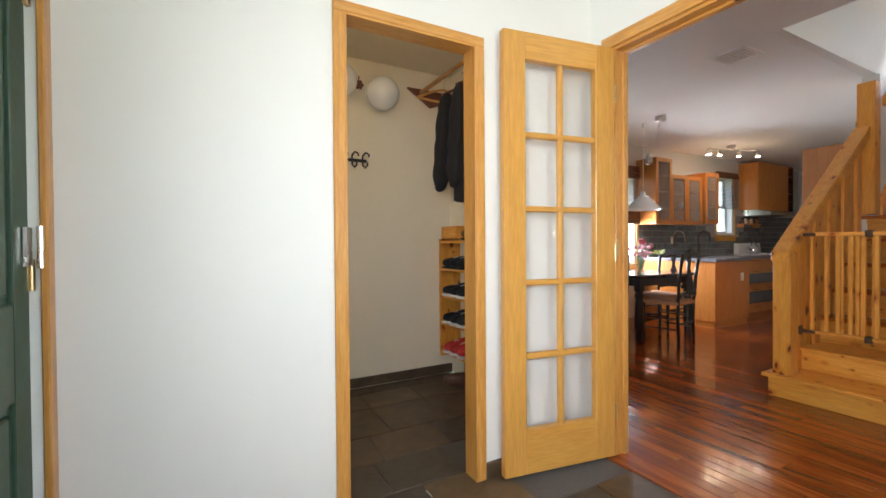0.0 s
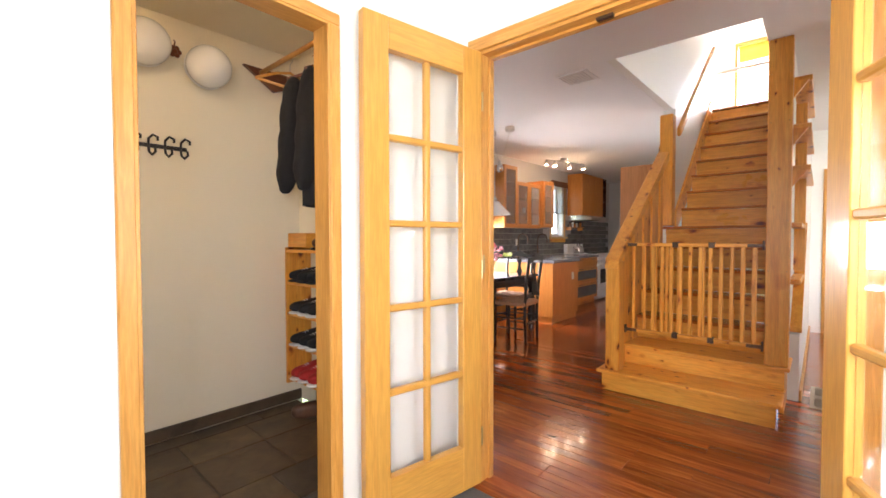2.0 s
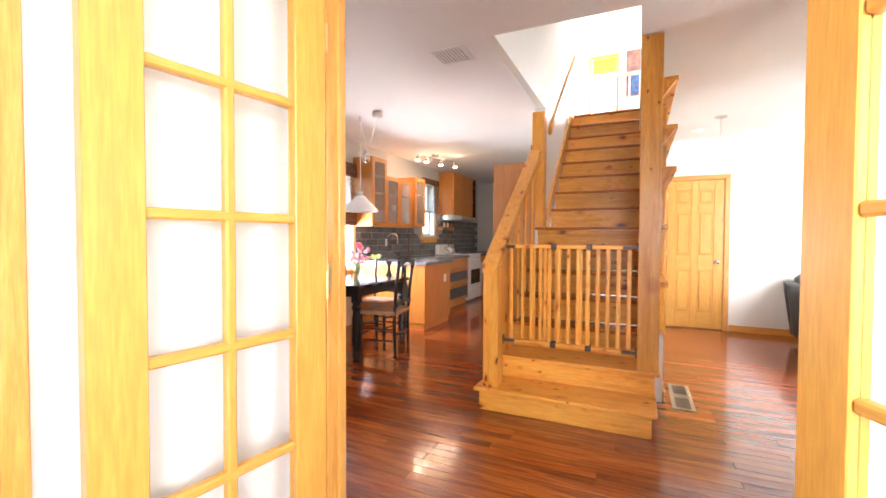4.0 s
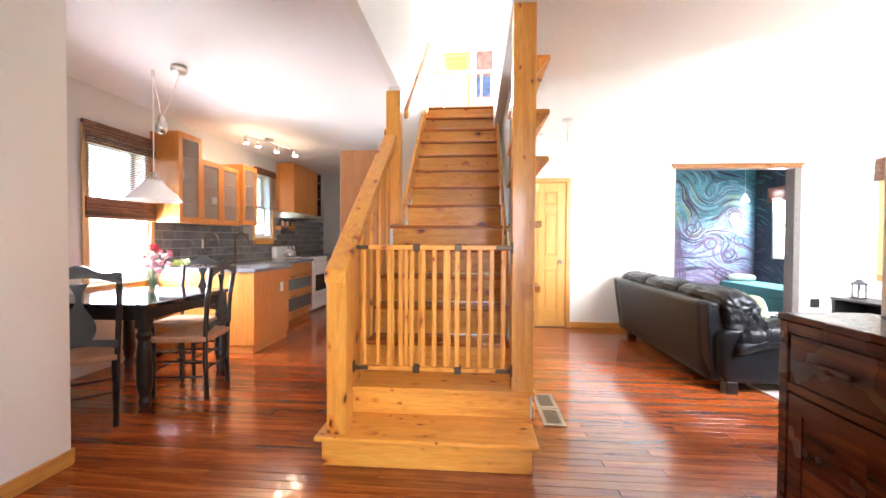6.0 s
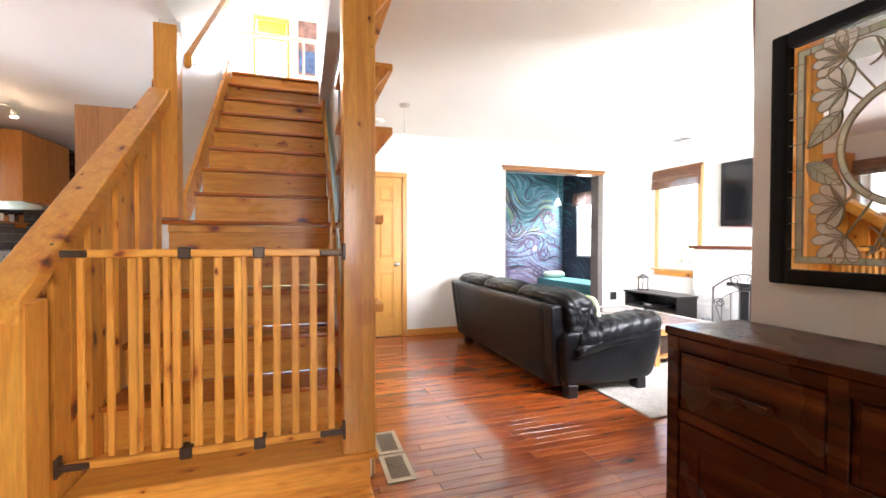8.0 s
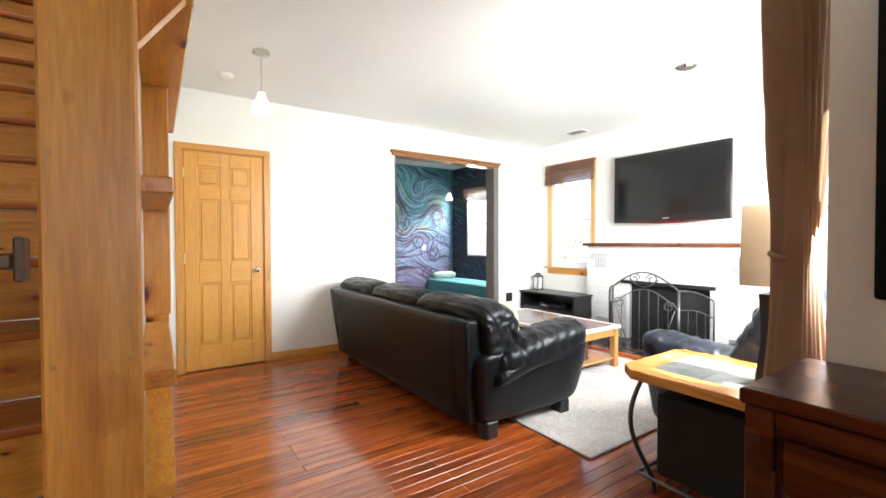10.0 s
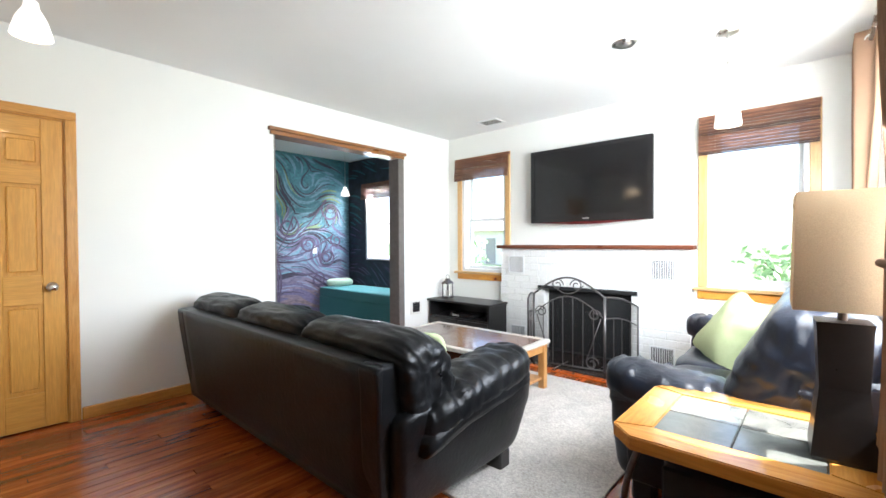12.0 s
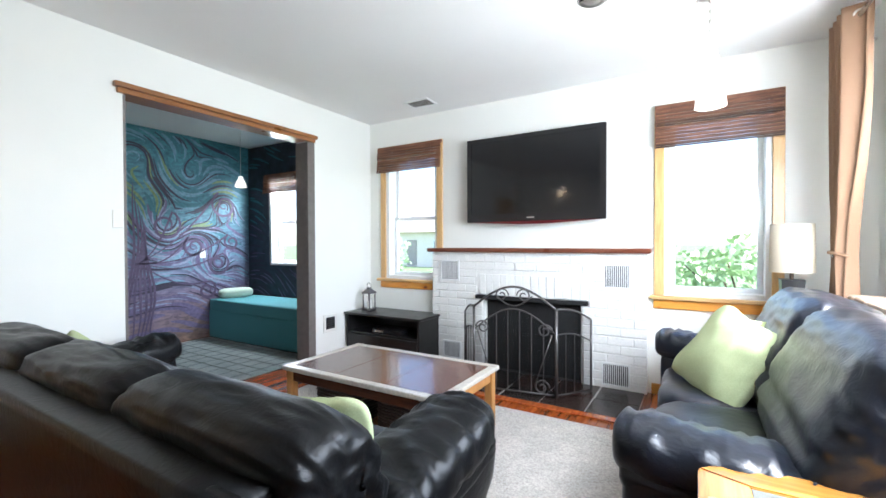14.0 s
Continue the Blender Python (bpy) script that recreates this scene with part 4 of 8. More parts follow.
roman_blind((8.34, YS + 0.02, 2.30), 0, 0.84, 0.29, 2, "brown bamboo roman blind drawn up over a window")
rb = roman_blind((5.53, YS + 0.02, 2.30), 0, 0.81, 0.34, 2, "brown bamboo roman blind drawn up over a window")
bm = bmesh.new()
tube(bm, [(-0.27, 0.05, -0.33), (-0.30, 0.04, -0.55), (-0.33, 0.035, -0.85)], 0.0022, 5)
part("pull_cord", bm, M_PLASTIC, rb)
roman_blind((10.41, YS + 0.03, 2.17), 0, 0.72, 0.26, 2, "dark brown bamboo blind drawn up in the alcove")
kb = roman_blind((6.74, YN - 0.02, 2.27), 180, 0.88, 0.20, 1, "brown slatted kitchen blind half lowered")
bm = bmesh.new()
for i in range(26):
    box(bm, (-0.42, 0.035, -0.22 - i * 0.018), (0.42, 0.050, -0.213 - i * 0.018))
part("thin_slats", bm, M_BAMBOO, kb)
bm = bmesh.new()
for i in range(15):
    box(bm, (-0.43, 0.03 + 0.002 * (i % 3), -0.69 - i * 0.0125), (0.43, 0.05, -0.677 - i * 0.0125))
tagged(part("gathered_fold", bm, M_BAMBOO, kb), kind="stuff")
kb2 = roman_blind((9.53, YN - 0.02, 2.36), 180, 0.64, 0.12, 1, "brown slatted kitchen blind half lowered")
bm = bmesh.new()
for i in range(22):
    box(bm, (-0.30, 0.035, -0.14 - i * 0.024), (0.30, 0.050, -0.130 - i * 0.024))
part("thin_slats", bm, M_BAMBOO, kb2)

# west picture window
t = thing("window_west", "wide white window with honey casing and a deep sill", "window", kind="structure")
y0, y1, z0, z1 = WW
for nm, a, b in (("window_frame", (XW - 0.15, y0, z0), (XW - 0.07, y0 + 0.05, z1)), ("window_frame", (XW - 0.15, y1 - 0.05, z0), (XW - 0.07, y1, z1)),
                 ("window_frame", (XW - 0.15, y0 + 0.05, z1 - 0.05), (XW - 0.07, y1 - 0.05, z1)), ("window_frame", (XW - 0.15, y0 + 0.05, z0), (XW - 0.07, y1 - 0.05, z0 + 0.05)),
                 ("mullion", (XW - 0.15, -2.12, z0 + 0.05), (XW - 0.07, -2.06, z1 - 0.05)), ("mullion", (XW - 0.15, -1.29, z0 + 0.05), (XW - 0.07, -1.23, z1 - 0.05))):
    bpart(nm, a, b, M_WHITE, t)
for a, b in ((y0 + 0.05, -2.12), (-2.06, -1.29), (-1.23, y1 - 0.05)):
    g = bpart("pane", (XW - 0.112, a, z0 + 0.05), (XW - 0.108, b, z1 - 0.05), M_PANE, t, 0, "clear glass pane")
    g.visible_shadow = False
bpart("side_casing", (XW + 0.001, y0 - 0.09, z0), (XW + 0.024, y0 - 0.002, z1), M_FIRZ, t, 0.004)
bpart("side_casing", (XW + 0.001, y1 + 0.002, z0), (XW + 0.024, y1 + 0.09, z1), M_FIRZ, t, 0.004)
bpart("head_casing", (XW + 0.001, y0 - 0.09, z1 + 0.001), (XW + 0.024, y1 + 0.09, z1 + 0.09), M_FIRY, t, 0.004)
M_SILLW = plain("sill_varnish", (0.66, 0.52, 0.38), 0.25, grain=14, vary=0.1, relief=0.05)
bpart("window_sill", (XW - 0.06, y0 - 0.13, 0.885), (XW + 0.18, -0.95, 0.925), M_SILLW, t, 0.008)
bpart("apron", (XW + 0.001, y0 - 0.1, 0.79), (XW + 0.022, y1 + 0.09, 0.884), M_FIRY, t, 0.004)
# upstairs window with its yellow shade
t = thing("window_upper", "tall upstairs window with a yellow shade", "window", kind="structure")
for a, b in (((10.15, 1.76, 3.28), (10.199, 1.80, 4.44)), ((10.15, 2.20, 3.28), (10.199, 2.24, 4.44)), ((10.15, 1.80, 4.40), (10.199, 2.20, 4.44)), ((10.15, 1.80, 3.28), (10.199, 2.20, 3.32))):
    bpart("casing", a, b, M_FIRZ, t, 0.003)
for z in (3.58, 3.85, 4.1):
    bpart("glazing_bar", (10.25, 1.80, z), (10.27, 2.20, z + 0.014), M_WHITE, t, 0.002)
g = bpart("pane", (10.28, 1.80, 3.32), (10.284, 2.20, 4.40), M_PANE, t, 0)
g.visible_shadow = False
M_YELLOW = plain("yellow_shade", (0.75, 0.42, 0.05), 0.8, grain=120, vary=0.1, relief=0.2)
s = thing("roller_shade", "yellow fabric roller shade at the top of a window", "shade")
bpart("cloth", (10.21, 1.805, 4.14), (10.216, 2.195, 4.395), M_YELLOW, s, 0)
bpart("roller", (10.205, 1.81, 4.36), (10.23, 2.19, 4.39), M_YELLOW, s, 0.004)
bpart("hem_bar", (10.206, 1.81, 4.13), (10.219, 2.19, 4.15), M_YELLOW, s, 0.003)

# ---- staircase ----
st = thing("staircase", "knotty pine staircase with open shelves in its side", "staircase")
R, G, X2, Z2 = (TOP - 0.335) / 13, 0.2315, 5.42, 0.335


def tread(x, z, ya, yb, depth, nm="tread", mat=None):
    bm = bmesh.new()
    box(bm, (x, ya, z - 0.027), (x + depth, yb, z), 0.011, 3)
    part(nm, bm, mat or M_PINEY, st)


bpart("riser", (5.06, 1.325, 0), (5.085, 2.45, 0.132), M_PINEY, st, 0.002)
bpart("side_board", (5.086, 2.43, 0), (5.45, 2.45, 0.132), M_PINE, st, 0.002)
tread(5.028, 0.165, 1.292, 2.485, 0.44, mat=M_PINEY)
bpart("riser", (5.368, 1.300, 0.166), (5.392, 2.369, 0.307), M_PINEY, st, 0.002)
tread(5.335, Z2, 1.270, 2.369, 0.385)
for n in range(3, 16):
    x, z = X2 + G * (n - 2), Z2 + R * (n - 2)
    ya, yb = 1.392, 2.369
    if n > 7:
        yb = 2.2735
    bpart("riser", (x + 0.034, ya + 0.001, z - R + 0.001), (x + 0.050, yb - 0.001, z - 0.028), M_STAIR, st, 0.001)
    if n == 7:
        tread(x - 0.01, z, 1.345, 2.44, G + 0.05, mat=M_TREAD)
        bpart("riser_cap", (x + 0.012, 1.40, z - 0.075), (x + 0.033, 2.368, z - 0.034), M_STAIR, st, 0.003)
    elif n < 15:
        tread(x, z, ya, yb, G + 0.04, mat=M_TREAD)
    else:
        tread(x, z, ya, yb, 0.20, "landing_nosing", M_TREAD)
# side skirts that climb along the treads
for ya, yb, xa in ((2.274, 2.2985, 6.625), (1.372, 1.391, 5.50)):
    bm = bmesh.new()
    za = Z2 + (xa - X2) / G * R
    prism(bm, [(xa, za - 0.10), (xa, za + 0.115), (8.42, TOP + 0.11), (8.42, TOP - 0.30)], "y", ya, yb)
    part("skirt_board", bm, M_PINE, st)
bm = bmesh.new()
prism(bm, [(5.76, 0.52), (5.76, 0.56), (6.715, 1.37), (6.715, 1.33)], "y", 1.222, 1.335)
part("wall_cap", bm, M_PINE, st, "pine cap board on the sloping wall")
bpart("side_board", (5.393, 1.302, 0.0), (5.758, 1.334, 0.307), M_PINE, st, 0.003)
bpart("side_board", (5.086, 1.338, 0.0), (5.367, 1.35, 0.135), M_PINE, st, 0.002)
# posts
post = bpart("post", (5.346, 1.281, 0.336), (5.462, 1.415, H - 0.001), M_PINEZ, st, 0.005, "square knotty pine post up to the ceiling")
for z in (0.62, 1.0, 1.35, 1.72, 2.03, 2.36):
    for y in (1.297, 1.399):
        bm = bmesh.new()
        rod(bm, (5.344, y, z), (5.347, y, z), 0.005, seg=8)
        part("plug", bm, M_FIRZ, post)
bpart("newel_post", (5.062, 2.315, 0.166), (5.185, 2.425, 1.045), M_PINEZ, st, 0.005)
nw = bpart("newel_post", (6.50, 2.288, 1.36), (6.62, 2.412, 2.52), M_PINEZ, st, 0.005)
bpart("wall_end_board", (6.622, 2.425, 0.0), (6.72, 2.455, 2.22), M_PINEZ, st, 0.003)
# sloping rail and its upright boards
bm = bmesh.new()
prism(bm, [(5.045, 0.985), (5.045, 1.055), (6.50, 2.135), (6.50, 2.03)], "y", 2.318, 2.43)
bmesh.ops.bevel(bm, geom=bm.edges[:], offset=0.006, segments=1, affect="EDGES")
part("hand_rail", bm, M_PINE, st)
for i in range(10):
    x = 5.205 + i * 0.131
    zt = 1.0 + (x - 5.045) * 0.735
    bm = bmesh.new()
    zb = 0.167 if x < 5.37 else 0.003
    yy = 2.370 if i % 2 else 2.379
    prism(bm, [(x, zb), (x, zt + 0.0), (x + 0.098, zt + 0.072), (x + 0.098, zb)], "y", yy, yy + 0.022)
    part("baluster_board", bm, M_PINEZ, st)
    bm = bmesh.new()
    prism(bm, [(x + 0.084, zb), (x + 0.084, zt + 0.060), (x + 0.144, zt + 0.10), (x + 0.144, zb)], "y", 2.402, 2.420)
    part("batten", bm, M_PINEZ, st)
# wall hand rail
bm = bmesh.new()
prism(bm, [(6.56, 2.285), (6.56, 2.375), (8.34, 3.80), (8.34, 3.71)], "y", 2.225, 2.265)
bmesh.ops.bevel(bm, geom=bm.edges[:], offset=0.008, segments=2, affect="EDGES")
part("wall_rail", bm, M_PINE, st, "pale pine hand rail on brackets")
for x in (6.75, 7.5, 8.2):
    z = 2.285 + (x - 6.56) * 0.80
    bm = bmesh.new()
    tube(bm, [(x, 2.30, z - 0.05), (x, 2.25, z - 0.05), (x, 2.245, z + 0.01)], 0.008)
    part("rail_bracket", bm, M_BRASS, st)
# open shelves beside the post
bm = bmesh.new()
prism(bm, [(5.464, 0.36), (5.464, H - 0.002), (6.718, H - 0.002), (6.718, 1.38)], "y", 1.290, 1.302)
part("shelf_back", bm, M_WALL, st, "white painted back panel")
for z, xb in ((2.345, 6.715), (2.02, 6.715), (1.735, 6.715), (1.34, 6.60), (0.94, 6.12)):
    low = z < 1.5
    bpart("shelf", (5.462, 1.225 if low else 1.185, z - 0.036), (xb, 1.354, z), M_PINE, st, 0.004)
    if low:
        continue
    bm = bmesh.new()
    prism(bm, [(1.20, z - 0.037), (1.281, z - 0.037), (1.281, z - 0.15)], "x", 5.42, 5.458)
    part("bracket", bm, M_PINEZ, st)
bpart("shelf_upright", (6.05, 1.22, 0.97), (6.085, 1.354, 2.30), M_PINEZ, st, 0.003)
# rail of the upper hall
ur = thing("landing_railing", "white painted railing at the head of the stairs", "railing")
bpart("top_rail", (8.95, 1.05, 3.62), (9.0, 2.9, 3.66), M_WHITE, ur, 0.006)
for y in (1.10, 1.25, 1.40, 1.55, 2.26, 2.45, 2.65, 2.85):
    bpart("spindle", (8.96, y, TOP), (8.99, y + 0.03, 3.62), M_WHITE, ur, 0.004)
pic = thing("wall_picture", "unframed picture with brown and blue blocks", "picture")
bpart("canvas", (10.17, 1.33, 3.68), (10.198, 1.64, 4.46), plain("canvas_brown", (0.23, 0.13, 0.11), 0.8, grain=9, vary=0.6), pic, 0.002)
bpart("colour_block", (10.166, 1.345, 3.70), (10.169, 1.625, 4.02), plain("canvas_blue", (0.06, 0.12, 0.26), 0.8, grain=12, vary=0.6), pic, 0)

# safety gate across the second step
gt = thing("safety_gate", "wooden slatted child gate across the stairs", "gate", (5.27, 0, 0))
bpart("top_rail", (-0.012, 1.43, 1.165), (0.012, 2.32, 1.192), M_PINEY, gt, 0.004)
bpart("bottom_rail", (-0.012, 1.43, 0.462), (0.012, 2.32, 0.488), M_PINEY, gt, 0.004)
for i in range(11):
    y = 1.468 + i * 0.0655
    bpart("slat", (-0.009, y - 0.014, 0.489), (0.009, y + 0.014, 1.164), M_PINEZ, gt, 0.004)
for i in range(7):
    y = 1.78 + i * 0.083
    bpart("rear_slat", (0.016, y - 0.012, 0.485), (0.03, y + 0.012, 1.168), M_PINEZ, gt, 0.004)
bpart("rear_rail", (0.014, 1.70, 1.170), (0.032, 2.31, 1.192), M_PINEY, gt, 0.003)
bpart("rear_rail", (0.014, 1.70, 0.462), (0.032, 2.31, 0.484), M_PINEY, gt, 0.003)
for y in (1.725, 1.965):
    for z in (1.158, 0.452):
        bpart("clip", (-0.018, y - 0.02, z), (0.038, y + 0.02, z + 0.042), M_BRONZE, gt, 0.004, "brown plastic clip")
for y, s in ((1.425, 1), (2.33, -1)):
    for z in (1.178, 0.475):
        bm = bmesh.new()
        box(bm, (-0.016, min(y, y + s * 0.085), z - 0.012), (0.016, max(y, y + s * 0.085), z + 0.012), 0.004)
        box(bm, (-0.02, y - 0.012 * (s > 0), z - 0.03), (0.02, y + 0.012 * (s < 0), z + 0.035), 0.003)
        part("hinge", bm, M_BRONZE, gt, "brown metal gate hinge")

# ---- sofas ----
def cushion(bm, c, size, ex, ep, n, fold=0.0, across=16.0, gather=1.0, rot=(0, 0, 0), axis=0):
    """A stuffed hide cushion: square along one axis, round across it, with gathered folds at its ends."""
    r = bmesh.ops.create_cube(bm, size=2.0)
    start = len(bm.verts) - 8
    bmesh.ops.subdivide_edges(bm, edges=list({e for v in r["verts"] for e in v.link_edges}), cuts=n, use_grid_fill=True)
    bm.verts.ensure_lookup_table()
    m = Euler([radians(k) for k in rot]).to_matrix()
    c = Vector(c)
    for v in [bm.verts[i] for i in range(start, len(bm.verts))]:
        p = v.co
        o = [abs(p[k]) for k in range(3) if k != axis]
        rr = (o[0] ** ep + o[1] ** ep) ** (1 / ep)
        q = p / (abs(p[axis]) ** ex + rr ** ex) ** (1 / ex)
        w = Vector((q.x * size[0] / 2, q.y * size[1] / 2, q.z * size[2] / 2))
        if fold:
            s = w + c
            sc = [across, across, across]
            sc[axis] = 3.5
            f = noise.noise(Vector((s.x * sc[0], s.y * sc[1], s.z * sc[2])))
            g = noise.noise(Vector((s.x * sc[0] * 2.1 + 3, s.y * sc[1] * 2.1, s.z * sc[2] * 2.1)))
            e = abs(q[axis])
            k = 0.60 + 0.25 * e ** 2 if gather else 1.0
            w += q.normalized() * fold * k * ((0.45 - abs(f) * 2.0) + 0.5 * (0.4 - abs(g) * 2.0))
        v.co = m @ w + c


def sofa(name, label, loc, rz, length, seats, mat, plump=0.0):
    """A leather sofa: back along +y = 0, facing -y, from x = 0 to its length."""
    t = thing(name, label, "sofa", loc, rz)
    bm = bmesh.new()
    # raked outer back, narrower at the foot
    bmesh.ops.create_cube(bm, size=1.0)
    bmesh.ops.subdivide_edges(bm, edges=bm.edges[:], cuts=11, use_grid_fill=True)
    for q in bm.verts:
        z = q.co.z + 0.5
        k = 9.0
        e = (abs(q.co.y * 2) ** k + abs(q.co.z * 2) ** k) ** (1 / k)
        e2 = (abs(q.co.y * 2) ** k + abs(q.co.x * 2) ** 14) ** (1 / k)
        y = q.co.y / max(1.0, e, e2)
        q.co.x *= (length - 0.12) * (0.945 + 0.055 * min(1.0, z * 1.2))
        q.co.x += length / 2 + 0.045
        q.co.y = -0.125 + y * 0.22 - 0.065 * (1 - z)
        q.co.z = 0.09 + z * 0.645 - 0.012 * max(0.0, z - 0.9) * 10 * abs(2 * y) ** 3
    part("outer_back", bm, mat, t, smooth=True)
    bm = bmesh.new()
    box(bm, (0.10, -0.93, 0.09), (length - 0.10, -0.16, 0.30), 0.03, 2)
    part("base", bm, mat, t, smooth=True)
    aw = 0.27
    sw = (length - 2 * aw) / seats
    bw = (length - 0.08) / seats
    for i in range(seats):
        x = aw + sw * (i + 0.5)
        bm = bmesh.new()
        cushion(bm, (x, -0.60, 0.38), (sw * 1.0, 0.74, 0.20), 7, 5, 18, 0.009, 9)
        part("seat_cushion", bm, mat, t, smooth=True)
        x = 0.055 + bw * (i + 0.5)
        bm = bmesh.new()
        cushion(bm, (x, -0.29 - plump * 0.5, 0.605 + plump * 0.62), (bw * 1.035, 0.30 + plump, 0.47 + plump * 1.1), 11 - 30 * plump, 3.2, 34, 0.013, 13, rot=(-9 - 60 * plump, 0, 0))
        for q in bm.verts:
            u = abs(q.co.x - x) / (bw * 0.5)
            top = max(0.0, min(1.0, (q.co.z - 0.66) / 0.16))
            q.co.y += 0.050 * top * (1 - 0.3 * u ** 4)          # rolls over the back's edge
            q.co.z -= 0.030 * top * u ** 5
            d = (q.co.z - 0.655) / 0.03
            if q.co.y < -0.33:
                q.co.y += 0.022 * math.exp(-d * d)              # fold under the head roll
        part("back_cushion", bm, mat, t, smooth=True)
    for s in (0, 1):
        xc = aw / 2 - 0.005 if s == 0 else length - aw / 2 + 0.005
        out = 1 if s else -1
        bm = bmesh.new()
        puff(bm, (xc, -0.515, 0.315), (aw * 0.93, 0.96, 0.45), 9, 16, wrinkle=0.003, freq=4)
        for q in bm.verts:
            if (q.co.x - xc) * out > 0:
                zz = (q.co.z - 0.09) / 0.645
                front = max(0.0, min(1.0, (-0.25 - q.co.y) / 0.6))
                q.co.x -= out * (0.066 * (1 - min(1.0, zz * 1.2)) + 0.012)
                q.co.x += out * 0.055 * front * min(1.0, zz * 2.2)
        for q in bm.verts:
            back = max(0.0, min(1.0, (q.co.y + 0.5) / 0.4))
            q.co.y -= back * (0.035 + 0.065 * max(0.0, 1 - (q.co.z - 0.09) / 0.645))
        part("arm_side", bm, mat, t, smooth=True)
        # end panel: sweeps down from the back's top corner to the arm
        bm = bmesh.new()
        xo = length - 0.012 if s else 0.10
        prism(bm, [(-0.090, 0.09), (-0.062, 0.30), (-0.034, 0.55), (-0.018, 0.715), (-0.05, 0.735), (-0.13, 0.725), (-0.20, 0.69), (-0.28, 0.60), (-0.38, 0.53), (-0.55, 0.49), (-0.86, 0.49), (-0.93, 0.44), (-0.93, 0.10)], "x", xo - out * 0.12, xo)
        bmesh.ops.bevel(bm, geom=bm.edges[:], offset=0.014, segments=3, profile=0.6, affect="EDGES")
        bmesh.ops.subdivide_edges(bm, edges=[e for e in bm.edges if e.calc_length() > 0.12], cuts=5)
        for q in bm.verts:
            zz = (q.co.z - 0.09) / 0.645
            front = max(0.0, min(1.0, (-0.2 - q.co.y) / 0.6))
            q.co.x += out * (0.05 * front * min(1.0, zz * 2.0) - 0.060 * (1 - min(1.0, zz * 1.2)))
        part("end_panel", bm, mat, t)
        # the gathered roll below the pad
        bm = bmesh.new()
        cushion(bm, (xc + out * 0.075, -0.60, 0.47), (0.15, 0.80, 0.13), 6, 2.4, 26, 0.008, 15, axis=1)
        for q in bm.verts:
            f = (q.co.y + 0.60) / 0.40
            q.co.z += 0.03 * (-f) - 0.06 * max(0.0, f) ** 2
        part("arm_roll", bm, mat, t, smooth=True)
        # the wing that runs down from the back to the arm
        bm = bmesh.new()
        puff(bm, (xc - out * 0.005, -0.34, 0.46), (0.15, 0.32, 0.34), 3.4, 12, rot=(-30, 0, 0), wrinkle=0.003, freq=5)
        part("wing", bm, mat, t, smooth=True)
        bm = bmesh.new()
        cushion(bm, (xc, -0.62, 0.525), (aw * 1.16, 0.82, 0.20), 5, 2.8, 34, 0.0, axis=1)
        for q in bm.verts:                       # slopes down to the back, gathers across
            f = (q.co.y + 0.62) / 0.41
            w = noise.noise(Vector((q.co.x * 4, q.co.y * 17, q.co.z * 3)))
            w2 = noise.noise(Vector((q.co.x * 7 + 9, q.co.y * 33, q.co.z * 5)))
            up = 1.0 if q.co.z > 0.50 else 0.35
            q.co.z += 0.045 * (-f) - 0.04 * max(0.0, f) ** 2
            q.co.z += up * (0.016 * (0.4 - abs(w) * 2.2) + 0.005 * (0.4 - abs(w2) * 2.2))
            q.co.x += out * 0.008 * (0.4 - abs(w) * 2.0) * (1 if (q.co.x - xc) * out > 0.06 else 0)
        part("arm_pad", bm, mat, t, smooth=True)
        for y in (-0.22, -0.88):
            x = 0.14 if s == 0 else length - 0.14
            bpart("foot", (x - 0.05, y - 0.045, 0.0), (x + 0.05, y + 0.045, 0.105), M_BLACKW, t, 0.008)
    return t


sofa("sofa", "three-seat black leather sofa with puffed arms", (6.27, -0.20, 0.0), 0, 2.42, 3, M_LEATHER)
sofa("loveseat", "black leather loveseat under the window", (4.85, -3.03, 0.0), 90, 1.86, 2, M_LEATHER2, 0.11)


def pillow(loc, rot, size, mat, label):
    bm = bmesh.new()
    puff(bm, (0, 0, 0), size, 5.0, 18, wrinkle=0.008, freq=11, pinch=0.72)
    for v in bm.verts:                           # pulled-out corners
        a, b = abs(v.co.x) * 2 / size[0], abs(v.co.y) * 2 / size[1]
        k = 1 + 0.26 * (a * b) ** 2 - 0.10 * (a * a + b * b) * 0.5
        v.co.x *= k
        v.co.y *= k
    ob = single("throw_pillow", bm, mat, label, "pillow", smooth=True, group="throw pillows")
    ob.matrix_basis = pose(*loc, *rot)
    return ob


pillow((6.68, -0.70, 0.585), (62, 0, 20), (0.42, 0.42, 0.15), M_PILLOW, "sage green throw pillow leaning on a sofa arm")
pillow((8.12, -0.66, 0.60), (60, 0, -20), (0.42, 0.42, 0.15), M_PILLOW, "sage green throw pillow at the sofa's end")
pillow((5.52, -2.33, 0.64), (58, 16, 122), (0.47, 0.45, 0.19), M_PILLOW, "pale green throw pillow lit by the sun")
pillow((5.40, -2.52, 0.62), (66, 0, 150), (0.42, 0.40, 0.15), M_PILLOW, "pale green throw pillow tucked behind another")

